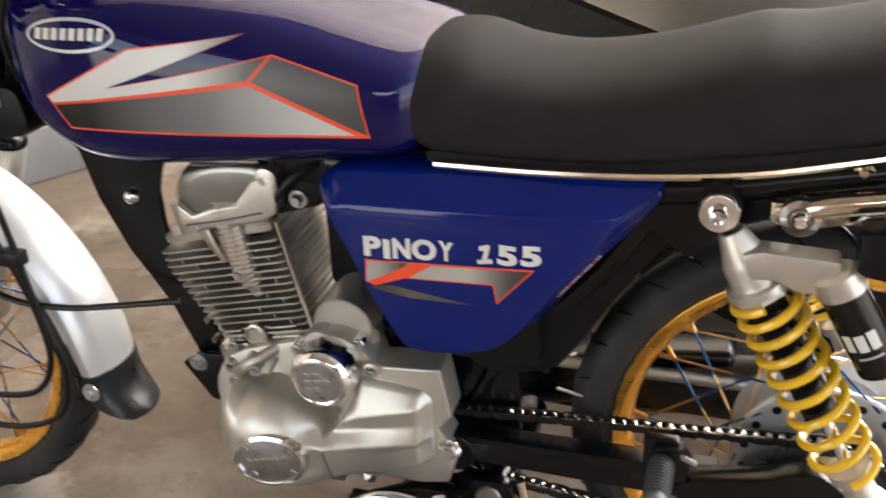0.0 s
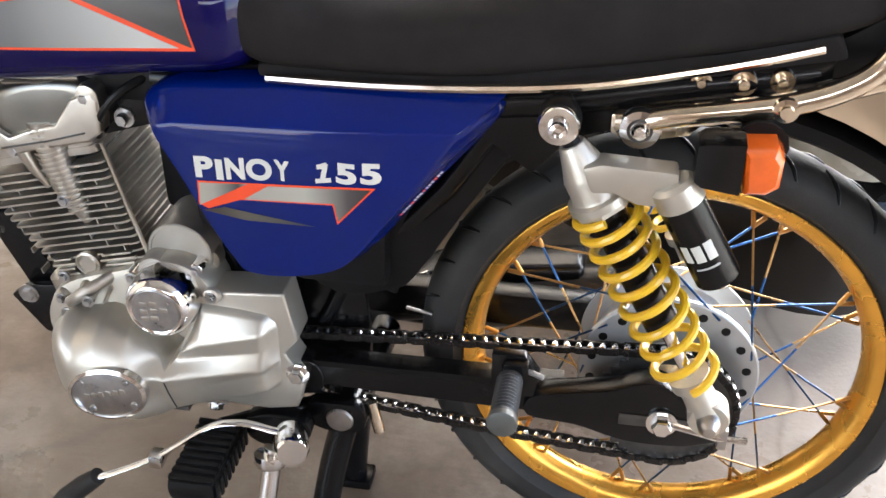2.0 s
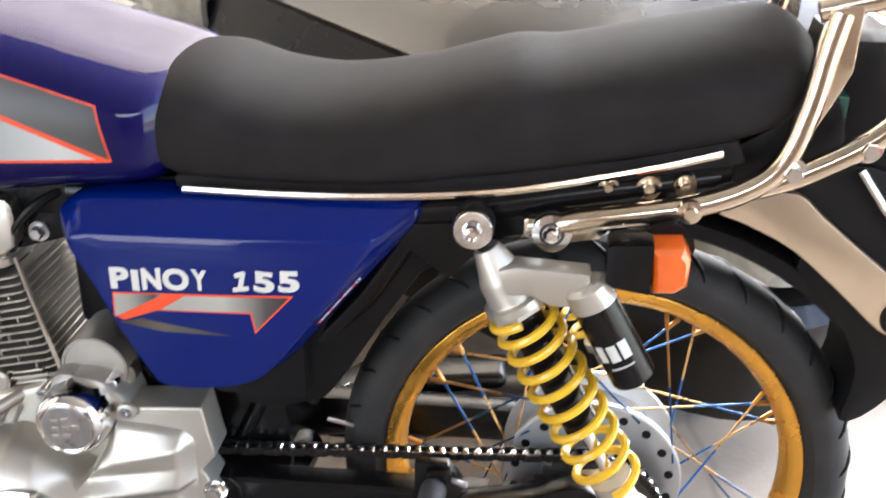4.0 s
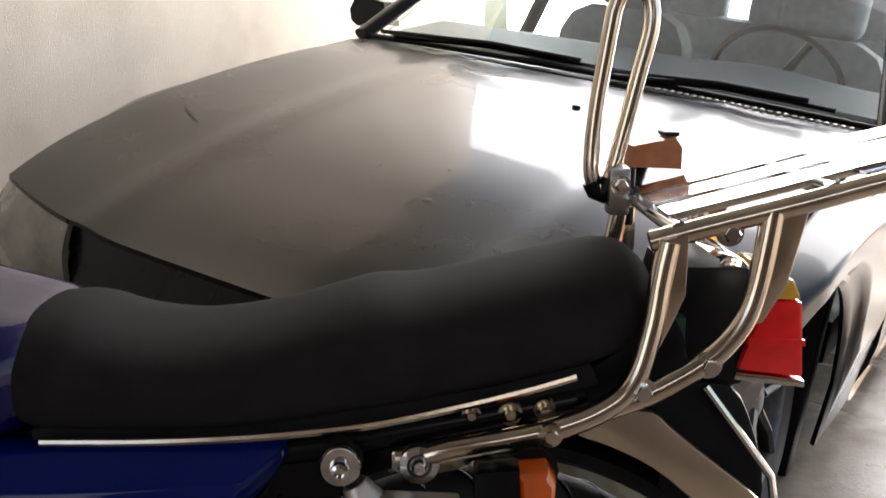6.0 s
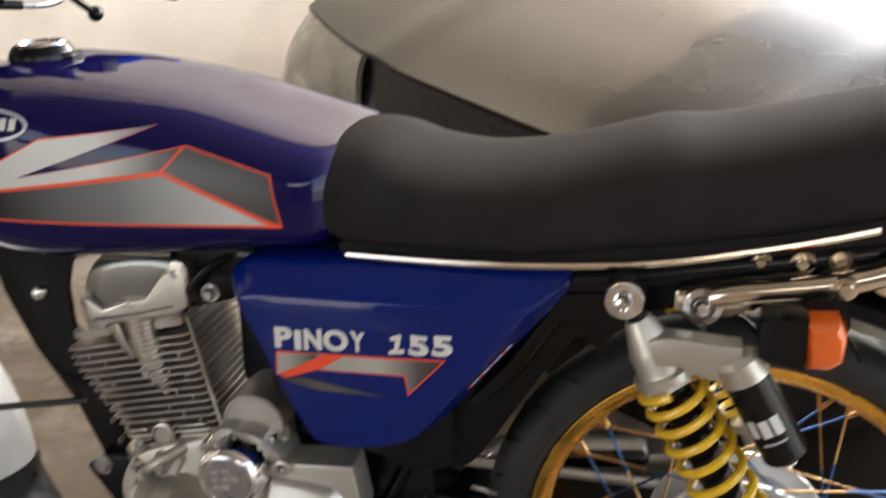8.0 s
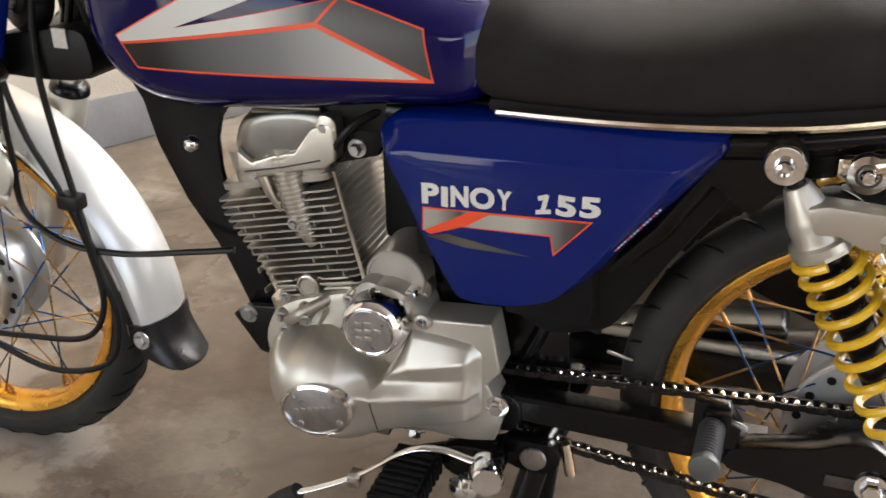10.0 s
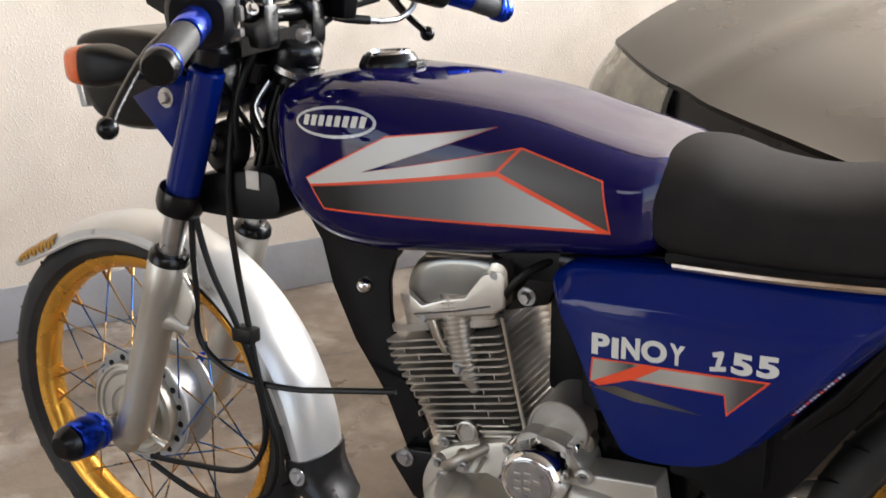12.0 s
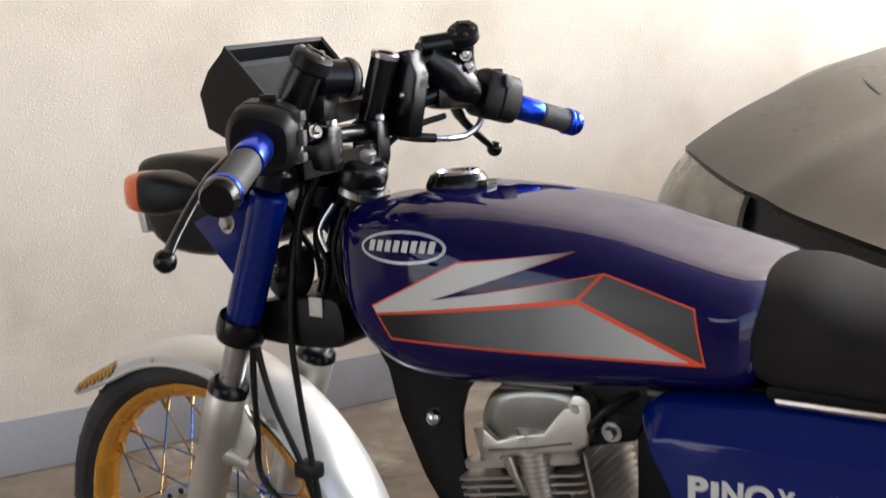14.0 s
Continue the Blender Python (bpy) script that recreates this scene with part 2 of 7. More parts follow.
def thing(name, label, category, group="", kind="", m=None):
    ob = new(name)
    ob.empty_display_size = 0.05
    if m is not None:
        ob.matrix_world = m
    return tagged(ob, label, category, group, kind)


def V(*a):
    return Vector(a)


def frame_of(d):
    """Two unit vectors square to d."""
    d = Vector(d).normalized()
    a = Vector((0, 0, 1)) if abs(d.z) < 0.9 else Vector((1, 0, 0))
    u = d.cross(a).normalized()
    return u, d.cross(u).normalized()


def bevel_all(bm, w, seg=2, angle=30):
    if w <= 0:
        return bm
    ed = [e for e in bm.edges if len(e.link_faces) == 2 and e.calc_face_angle(0) > radians(angle)]
    bmesh.ops.bevel(bm, geom=ed, offset=w, segments=seg, affect="EDGES", profile=0.6, clamp_overlap=True)
    return bm


def add_box(bm, lo, hi, m=None):
    c = [(lo[i] + hi[i]) / 2 for i in range(3)]
    s = [abs(hi[i] - lo[i]) for i in range(3)]
    mat = Matrix.Translation(c) @ Matrix.Diagonal((*s, 1))
    bmesh.ops.create_cube(bm, size=1, matrix=(m @ mat) if m is not None else mat)
    return bm


def box(lo, hi, w=0.003, m=None, seg=2):
    bm = bmesh.new()
    add_box(bm, lo, hi, m)
    return bevel_all(bm, w, seg)


def rings(bm, loops, close=True, caps=True):
    """Skins a row of equal loops of points."""
    vs = [[bm.verts.new(p) for p in lp] for lp in loops]
    n = len(vs[0])
    for a, b in zip(vs, vs[1:]):
        for i in range(n if close else n - 1):
            j = (i + 1) % n
            bm.faces.new((a[i], a[j], b[j], b[i]))
    if caps and close:
        bm.faces.new(vs[0])
        bm.faces.new(vs[-1])
    return bm


def spline(pts, n=8):
    """A smooth run of points through pts."""
    p = [Vector(q) for q in pts]
    if len(p) < 3:
        return p
    out = []
    for i in range(len(p) - 1):
        a, b, c, d = p[max(i - 1, 0)], p[i], p[i + 1], p[min(i + 2, len(p) - 1)]
        for k in range(n):
            t = k / n
            out.append(0.5 * ((2 * b) + (c - a) * t + (2 * a - 5 * b + 4 * c - d) * t * t + (3 * b - a - 3 * c + d) * t ** 3))
    return out + [p[-1]]


def add_tube(bm, pts, r, seg=10, flat=1.0):
    """A tube along pts; r is one radius or one for each point."""
    p = [Vector(q) for q in pts]
    rs = r if isinstance(r, (list, tuple)) else [r] * len(p)
    d0 = (p[1] - p[0]).normalized()
    u, _ = frame_of(d0)
    loops = []
    for i, q in enumerate(p):
        d = (p[min(i + 1, len(p) - 1)] - p[max(i - 1, 0)]).normalized()
        u = (u - d * u.dot(d)).normalized()
        w = d.cross(u)
        loops.append([q + (u * math.cos(2 * math.pi * k / seg) + w * flat * math.sin(2 * math.pi * k / seg)) * rs[i] for k in range(seg)])
    return rings(bm, loops)


def tube(pts, r, seg=10, flat=1.0):
    return add_tube(bmesh.new(), pts, r, seg, flat)


def add_lathe(bm, prof, o, d, seg=32, closed=False, start=0.0, sweep=2 * math.pi):
    """Turns a profile of (radius, height) about the axis d through o."""
    o, d = Vector(o), Vector(d).normalized()
    u, w = frame_of(d)
    full = abs(sweep - 2 * math.pi) < 1e-6
    k_n = seg if full else seg + 1
    grid = []
    for r, h in prof:
        if r < 1e-6:
            grid.append([bm.verts.new(o + d * h)] * k_n)
        else:
            grid.append([bm.verts.new(o + d * h + (u * math.cos(start + sweep * k / seg) + w * math.sin(start + sweep * k / seg)) * r) for k in range(k_n)])
    pairs = list(zip(grid, grid[1:])) + ([(grid[-1], grid[0])] if closed else [])
    for a, b in pairs:
        for k in range(k_n if full else k_n - 1):
            j = (k + 1) % k_n
            f = []
            for v in (a[k], a[j], b[j], b[k]):
                if v not in f:
                    f.append(v)
            if len(f) > 2:
                bm.faces.new(f)
    return bm


def lathe(prof, o, d, seg=32, closed=False):
    return add_lathe(bmesh.new(), prof, o, d, seg, closed)


def rod(a, b, r, bev=0.001, seg=16):
    a, b = Vector(a), Vector(b)
    h = (b - a).length
    return lathe([(0, 0), (r - bev, 0), (r, bev), (r, h - bev), (r - bev, h), (0, h)], a, b - a, seg)


def bolt(o, d, r=0.008, h=0.007, washer=True):
    """A hexagon head on a washer."""
    bm = bmesh.new()
    if washer:
        add_lathe(bm, [(0, 0), (r * 1.55, 0), (r * 1.55, h * 0.22), (0, h * 0.22)], o, d, 18)
    add_lathe(bm, [(0, h * 0.2), (r, h * 0.2), (r, h * 0.85), (r * 0.85, h), (0, h)], o, d, 6)
    return bm


def plate(poly, y0, y1, w=0.003, seg=2):
    """An outline in x and z, given thickness from y0 to y1."""
    bm = bmesh.new()
    a = [bm.verts.new((x, y0, z)) for x, z in poly]
    b = [bm.verts.new((x, y1, z)) for x, z in poly]
    n = len(poly)
    for i in range(n):
        j = (i + 1) % n
        bm.faces.new((a[i], a[j], b[j], b[i]))
    bm.faces.new(a)
    bm.faces.new(b)
    bmesh.ops.recalc_face_normals(bm, faces=bm.faces)
    return bevel_all(bm, w, seg, 50)


def smooth_poly(pts, n=5):
    """A closed smooth outline through pts."""
    p = [Vector((*q, 0)) for q in pts]
    out, m = [], len(p)
    for i in range(m):
        a, b, c, d = p[i - 1], p[i], p[(i + 1) % m], p[(i + 2) % m]
        for k in range(n):
            t = k / n
            q = 0.5 * ((2 * b) + (c - a) * t + (2 * a - 5 * b + 4 * c - d) * t * t + (3 * b - a - 3 * c + d) * t ** 3)
            out.append((q.x, q.y))
    return out


def lerp_table(rows, x):
    """Reads a table of rows (x, a, b, ...) at x, smoothly."""
    if x <= rows[0][0]:
        return rows[0][1:]
    for i in range(len(rows) - 1):
        if x <= rows[i + 1][0]:
            a, b = rows[i], rows[i + 1]
            t = (x - a[0]) / (b[0] - a[0])
            p, q = rows[max(i - 1, 0)], rows[min(i + 2, len(rows) - 1)]
            out = []
            for k in range(1, len(a)):
                ma = (b[k] - p[k]) / max(b[0] - p[0], 1e-6) * (b[0] - a[0])
                mb = (q[k] - a[k]) / max(q[0] - a[0], 1e-6) * (b[0] - a[0])
                out.append((2 * t ** 3 - 3 * t ** 2 + 1) * a[k] + (t ** 3 - 2 * t ** 2 + t) * ma + (-2 * t ** 3 + 3 * t ** 2) * b[k] + (t ** 3 - t ** 2) * mb)
            return tuple(out)
    return rows[-1][1:]


from mathutils.bvhtree import BVHTree


def tree_of(ob):
    bm = bmesh.new()
    bm.from_mesh(ob.data)
    t = BVHTree.FromBMesh(bm)
    bm.free()
    return t


def decal(poly, tree, lift, step=0.012):
    """A thin print of an outline in x and z, laid on the left face of a surface."""
    bm = bmesh.new()
    bm.faces.new([bm.verts.new((x, 0, z)) for x, z in poly])
    xs, zs = [p[0] for p in poly], [p[1] for p in poly]
    for lo, hi, axis in ((min(xs), max(xs), 0), (min(zs), max(zs), 2)):
        n = int((hi - lo) / step)
        for k in range(1, n + 1):
            co, no = [0, 0, 0], [0, 0, 0]
            co[axis], no[axis] = lo + (hi - lo) * k / (n + 1), 1
            bmesh.ops.bisect_plane(bm, geom=bm.verts[:] + bm.edges[:] + bm.faces[:], plane_co=co, plane_no=no)
    bmesh.ops.triangulate(bm, faces=bm.faces)
    last = -0.13
    for v in bm.verts:
        hit = tree.ray_cast(Vector((v.co.x, -1, v.co.z)), Vector((0, 1, 0)))
        if hit[0]:
            last = hit[0].y
            v.co = hit[0] + hit[1] * (lift if hit[1].y < 0 else -lift)
        else:
            v.co.y = last - lift
    return bm
# ---- the garage ----
def slab(name, s0, s1, d0, d1, z0, z1, mat, label, category="wall", w=0.004):
    """A block laid out along the long wall."""
    m = Matrix(((AX.x, AC.x, 0, WALL0.x), (AX.y, AC.y, 0, WALL0.y), (0, 0, 1, 0), (0, 0, 0, 1)))
    ob = part(name, box((s0, d0, z0), (s1, d1, z1), w, m), mat)
    return tagged(ob, label, category, kind="structure")


bm = bmesh.new()
add_box(bm, (-60, -60, -0.2), (60, 60, 0))
floor = tagged(part("floor", bm, FLOOR_M, smooth=0), "stained brown-grey bare concrete floor with damp patches", "floor", kind="structure")
slab("wall_north", -4.2, 3.95, -0.18, 0.0, 0.002, 3.3, WALL_M, "cream painted rough plaster wall")
slab("baseboard", -4.2, 3.95, 0.001, 0.007, 0.002, 0.135, BAND_M, "grey painted band along the foot of the wall", "skirting", w=0.001)
# west and south walls are unseen, added to darken reflections and fill
slab("unseen_wall_west", -4.38, -4.2, -0.18, 0.7, 0.002, 3.3, DARK_WALL, "unseen dark wall added at the west end")
slab("unseen_wall_west", -4.38, -4.2, 3.1, 5.2, 0.002, 3.3, DARK_WALL, "unseen dark wall added at the west end")
slab("unseen_lintel_west", -4.38, -4.2, 0.7, 3.1, 2.4, 3.3, DARK_WALL, "unseen dark lintel added at the west end")
# unseen ceiling, added to dim the fill and what the hood reflects
slab("ceiling", -4.4, 3.4, -0.2, 2.75, 3.3, 3.42, CEIL_M, "unseen grey ceiling added to dim light from above", "ceiling")
slab("ceiling", -4.4, 2.0, 2.754, 5.2, 3.3, 3.42, CEIL_M, "unseen grey ceiling added to dim light from above", "ceiling")
slab("unseen_wall_south", -4.2, -0.6, 5.0, 5.2, 0.002, 2.15, DARK_WALL, "unseen dark wall added on the near side")
slab("unseen_lintel_south", -4.2, -0.6, 5.0, 5.2, 2.75, 3.3, DARK_WALL, "unseen dark lintel added on the near side")
area("daylight_in_the_gateway", at_wall(5.2, 1.8, 2.0), at_wall(0, 1.7, 1.4), 4.8, 3.6, 270, (1.0, 0.965, 0.935))
# three weak fill lamps added out of view, with no known opening behind them
area("south_fill", at_wall(1.2, 5.3, 1.8), at_wall(0.3, 0, 0.7), 3.2, 2.2, 6, (1.0, 0.965, 0.935))
area("west_fill", at_wall(-4.25, 1.9, 1.2), at_wall(-1.0, 1.9, 0.6), 2.3, 2.3, 5, (1.0, 0.965, 0.935))
area("high_south_fill", at_wall(-2.4, 5.1, 2.45), at_wall(-0.6, 1.6, 0.6), 3.4, 0.58, 5, (1.0, 0.965, 0.935))
# ---- the motorcycle ----
bike = thing("motorcycle", "blue motorcycle with gold rims and long black seat on its stand", "motorcycle")


def annulus_profile(pts):
    """A half profile (radius, y) mirrored about y = 0."""
    return pts + [(r, -y) for r, y in reversed(pts) if abs(y) > 1e-6]


def spoke_mesh(p0, p1, flip):
    """A thin spoke in two colours with a brass nipple."""
    bm = bmesh.new()
    p0, p1 = Vector(p0), Vector(p1)
    d = p1 - p0
    cuts = [0.0, 0.52, 0.90, 1.0]
    for i, (a, b) in enumerate(zip(cuts, cuts[1:])):
        n0 = len(bm.faces)
        r = 0.0013 if i < 2 else 0.0026
        add_tube(bm, [p0 + d * a, p0 + d * b], r, 6)
        bm.faces.ensure_lookup_table()
        for f in bm.faces[n0:]:
            f.material_index = ((0, 1, 1) if flip else (1, 0, 1))[i]
    me = bpy.data.meshes.new("spoke")
    bm.to_mesh(me)
    bm.free()
    me.materials.append(SPOKE_BLUE)
    me.materials.append(SPOKE_GOLD)
    me.polygons.foreach_set("use_smooth", [True] * len(me.polygons))
    return me


def wheel(name, m, tyre_w, tyre_r, hub_r, hub_y, label):
    rim_prof = annulus_profile([(0.2065, 0.0), (0.2075, 0.008), (0.212, 0.015), (0.2155, 0.019), (0.222, 0.0215), (0.2275, 0.0225), (0.229, 0.0215), (0.228, 0.020), (0.221, 0.018), (0.217, 0.010)][::-1])
    # the profile runs round the rim's section and is closed
    w = part(name, lathe(rim_prof, (0, 0, 0), (0, 1, 0), 96, closed=True), GOLD, bike, label)
    w.matrix_world = m
    a = tyre_w
    tyre_prof = annulus_profile([(tyre_r, 0.0), (tyre_r - 0.002, a * 0.35), (tyre_r - 0.008, a * 0.68), (tyre_r - 0.018, a * 0.92), (tyre_r - 0.028, a), (0.238, a * 0.93), (0.2295, 0.0195), (0.222, 0.0165)])
    part("tyre", lathe(tyre_prof, (0, 0, 0), (0, 1, 0), 96, closed=True), RUBBER, w, "thin black tyre")
    # tread grooves across both shoulders
    k_n = 34
    for side in (-1, 1):
        pts = []
        for i in range(5):
            u = i / 4
            yy = side * a * (0.18 + 0.68 * u)
            rr = lerp_table([(0, tyre_r), (a * 0.35, tyre_r - 0.002), (a * 0.68, tyre_r - 0.008), (a * 0.92, tyre_r - 0.018)], abs(yy))[0] + 0.0002
            tt = 0.085 * u * side
            pts.append((rr * math.cos(tt), yy, rr * math.sin(tt)))
        groove = part("tread_groove", tube(pts, [0.0008, 0.0018, 0.0023, 0.0023, 0.0012], 6), PLASTIC, w)
        for k in range(1, k_n):
            o = new("tread_groove", groove.data)
            o.parent = w
            o.matrix_basis = Matrix.Rotation(2 * math.pi * k / k_n, 4, "Y")
    # hub shell
    hp = [(0, -hub_y - 0.012), (0.022, -hub_y - 0.012), (0.024, -hub_y), (hub_r * 0.62, -hub_y), (hub_r * 0.66, -hub_y - 0.003), (hub_r - 0.002, -hub_y - 0.003), (hub_r, -hub_y - 0.001), (hub_r, -hub_y + 0.003), (hub_r * 0.8, -hub_y + 0.006), (hub_r * 0.72, 0), (hub_r * 0.8, hub_y - 0.006), (hub_r, hub_y - 0.003), (hub_r, hub_y + 0.001), (hub_r - 0.002, hub_y + 0.003), (0.024, hub_y), (0.022, hub_y + 0.012), (0, hub_y + 0.012)]
    part("hub", lathe(hp, (0, 0, 0), (0, 1, 0), 48), HUB_M, w, "silver painted wheel hub with drilled flanges")
    hole = None
    for k in range(18):
        t = 2 * math.pi * (k + 0.5) / 18
        if hole is None:
            first = part("flange_hole", lathe([(0, 0.0006), (0.0048, 0.0006), (0.0052, -0.001)], (0, 0, 0), (0, -1, 0), 12), PLASTIC, w)
            hole, o = first.data, first
        else:
            o = new("flange_hole", hole)
            o.parent = w
        o.matrix_basis = pose(math.cos(t) * hub_r * 0.86, -hub_y - 0.0034, math.sin(t) * hub_r * 0.86)
    # spokes: two laces on each side
    meshes = []
    for side in (-1, 1):
        for lace in (-1, 1):
            h = 0.0
            p0 = V(math.cos(h) * hub_r * 0.93, side * (hub_y + (0.004 if lace > 0 else -0.001)), math.sin(h) * hub_r * 0.93)
            e = h + lace * radians(52)
            p1 = V(math.cos(e) * 0.2062, side * 0.006, math.sin(e) * 0.2062)
            meshes.append(spoke_mesh(p0, p1, lace > 0))
    for i, me in enumerate(meshes):
        for k in range(9):
            o = new("spoke", me)
            o.parent = w
            o.matrix_basis = pose(0, 0, 0, 0, 40 * k + (20 if i % 2 else 0) + (10 if i > 1 else 0), 0)
    return w


REAR = V(0, 0, 0.29)
FRONT = V(-1.208, -0.004, 0.276)
STEER = -3.0
RAKE = 21.0
# the steering axis, its middle at the lower yoke
STEER_M = Matrix.Translation(V(-0.985, 0, 0.63)) @ Matrix.Rotation(radians(RAKE), 4, "Y") @ Matrix.Rotation(radians(STEER), 4, "Z") @ Matrix.Rotation(radians(-RAKE), 4, "Y") @ Matrix.Translation(V(0.985, 0, -0.63))
rear_wheel = wheel("rear_wheel", Matrix.Translation(REAR), 0.036, 0.279, 0.098, 0.032, "gold anodised rear rim with blue and gold spokes")
WHEEL_TURN = Matrix.Translation(FRONT) @ Matrix.Rotation(radians(3.4), 4, "Z") @ Matrix.Translation(-FRONT)
front_wheel = wheel("front_wheel", STEER_M @ WHEEL_TURN @ Matrix.Translation(FRONT), 0.034, 0.2765, 0.090, 0.03, "gold anodised front rim with blue and gold spokes")
# ---- tank, seat, side panel ----
def body_loft(rows, n_pow=3.0, x_step=0.012, seg=40, top_pow=2.35):
    """A body along x: rows of x, bottom, top, half width, height of the widest place (0 to 1)."""
    x0, x1 = rows[0][0], rows[-1][0]
    n = int((x1 - x0) / x_step)
    loops = []
    for i in range(n + 1):
        x = x0 + (x1 - x0) * i / n
        zb, zt, w, mid = lerp_table(rows, x)
        zm = zb + (zt - zb) * mid
        lp = []
        for k in range(seg):
            t = 2 * math.pi * k / seg
            c, s = math.cos(t), math.sin(t)
            p = n_pow if s < 0 else top_pow
            yy = w * math.copysign(abs(c) ** (2 / p), c)
            zz = (zt - zm if s > 0 else zm - zb) * math.copysign(abs(s) ** (2 / p), s)
            lp.append((x, yy, zm + zz))
        loops.append(lp)
    return rings(bmesh.new(), loops)


TANK_ROWS = [(-0.905, 0.735, 0.742, 0.02, 0.5), (-0.895, 0.712, 0.765, 0.055, 0.5), (-0.878, 0.672, 0.782, 0.088, 0.5), (-0.85, 0.632, 0.786, 0.114, 0.45), (-0.80, 0.603, 0.798, 0.13, 0.42), (-0.74, 0.597, 0.799, 0.138, 0.42),
             (-0.66, 0.606, 0.792, 0.142, 0.42), (-0.58, 0.616, 0.780, 0.141, 0.42), (-0.51, 0.626, 0.762, 0.138, 0.42), (-0.46, 0.632, 0.749, 0.136, 0.42), (-0.437, 0.636, 0.743, 0.132, 0.42), (-0.420, 0.640, 0.738, 0.121, 0.42), (-0.404, 0.648, 0.725, 0.095, 0.42)]
tank = part("fuel_tank", body_loft(TANK_ROWS, 3.2, 0.008, 88, 3.6), TANK_BLUE, bike, "glossy dark blue fuel tank with striped vinyl graphics")
tank_tree = tree_of(tank)


def sticker(name, poly, tree, lift, mat, parent, step=0.012):
    return part(name, decal(poly, tree, lift, step), mat, parent)


FADE_TOP = ramp_x("vinyl_white_to_dark", [(-0.82, (0.55, 0.56, 0.53)), (-0.64, (0.60, 0.60, 0.57)), (-0.602, (0.30, 0.28, 0.26)), (-0.575, (0.10, 0.097, 0.095)), (-0.44, (0.045, 0.045, 0.045))])
FADE_LOW = ramp_x("vinyl_dark_to_silver", [(-0.80, (0.008, 0.008, 0.009)), (-0.755, (0.012, 0.012, 0.013)), (-0.72, (0.055, 0.056, 0.056)), (-0.62, (0.16, 0.165, 0.165)), (-0.50, (0.48, 0.49, 0.47)), (-0.45, (0.46, 0.46, 0.45))])
A, B, C3, D3, E3, F3, G3, H3, I3, J3 = (-0.813, 0.688), (-0.702, 0.745), (-0.581, 0.761), (-0.732, 0.704), (-0.550, 0.745), (-0.465, 0.721), (-0.454, 0.671), (-0.788, 0.655), (-0.573, 0.720), (-0.806, 0.680)
sticker("graphic_edge", [A, B, C3, D3, E3, F3, G3, H3], tank_tree, 0.0008, EDGE, tank)


def shrink(poly, w):
    """Moves an outline inwards by w."""
    n, out = len(poly), []
    area2 = sum(poly[i][0] * poly[(i + 1) % n][1] - poly[(i + 1) % n][0] * poly[i][1] for i in range(n))
    sg = 1 if area2 > 0 else -1
    for i in range(n):
        a, b, c = Vector(poly[i - 1]), Vector(poly[i]), Vector(poly[(i + 1) % n])
        d1, d2 = (b - a).normalized(), (c - b).normalized()
        n1, n2 = Vector((-d1.y, d1.x)) * sg, Vector((-d2.y, d2.x)) * sg
        k = n1 + n2
        k = k / max(k.length_squared / 2, 0.25)
        if k.length > 3:
            k = k.normalized() * 3
        out.append(tuple(b + k * w))
    return out


sticker("upper_graphic", shrink([A, B, C3, D3, E3, I3, J3], 0.0017), tank_tree, 0.0016, FADE_TOP, tank)
sticker("rear_graphic", shrink([E3, F3, G3, I3], 0.0017), tank_tree, 0.0016, FADE_TOP, tank)
sticker("lower_graphic", [(-0.803, 0.6795), (-0.5725, 0.7165), (-0.468, 0.6735), (-0.786, 0.6574)], tank_tree, 0.0016, FADE_LOW, tank)

SEAT_ROWS = [(-0.438, 0.70, 0.720, 0.06, 0.4), (-0.432, 0.672, 0.737, 0.108, 0.4), (-0.416, 0.650, 0.743, 0.119, 0.45), (-0.385, 0.643, 0.742, 0.122, 0.5), (-0.34, 0.643, 0.728, 0.122, 0.5), (-0.28, 0.645, 0.721, 0.125, 0.5), (-0.20, 0.650, 0.733, 0.127, 0.5), (-0.135, 0.660, 0.752, 0.128, 0.5), (-0.105, 0.664, 0.760, 0.128, 0.5),
             (-0.06, 0.672, 0.762, 0.126, 0.5), (0.02, 0.687, 0.779, 0.122, 0.5), (0.08, 0.700, 0.794, 0.116, 0.5), (0.12, 0.714, 0.801, 0.108, 0.5), (0.14, 0.728, 0.798, 0.095, 0.5), (0.152, 0.75, 0.788, 0.06, 0.5)]
seat = part("seat", body_loft(SEAT_ROWS, 4.5, 0.008, 64), SEAT, bike, "long stepped seat in black vinyl")
strip = [(x, -w, z) for x, w, z in ((-0.397, 0.119, 0.643), (-0.30, 0.126, 0.646), (-0.20, 0.129, 0.652), (-0.11, 0.130, 0.662), (-0.03, 0.128, 0.678), (0.03, 0.125, 0.692), (0.075, 0.121, 0.704))]
part("seat_trim", tube(spline(strip, 5), 0.0042, 8), CHROME_OLD, seat, "thin chrome trim strip along the seat")
part("seat_trim", tube(spline([(x, -y, z) for x, y, z in strip], 5), 0.0042, 8), CHROME_OLD, seat)
part("seat_pan", plate([(-0.41, 0.652), (-0.2, 0.656), (0.0, 0.690), (0.09, 0.712), (0.10, 0.690), (0.03, 0.676), (0.0, 0.668), (-0.2, 0.642), (-0.41, 0.638)], -0.108, 0.108, 0.006), SEAT, seat)
part("tail_cowl", plate(smooth_poly([(0.045, 0.680), (0.10, 0.702), (0.145, 0.735), (0.175, 0.742), (0.182, 0.690), (0.12, 0.664), (0.06, 0.656)], 3), -0.082, 0.082, 0.006), PLASTIC, seat, "black cowl under the tail of the seat")

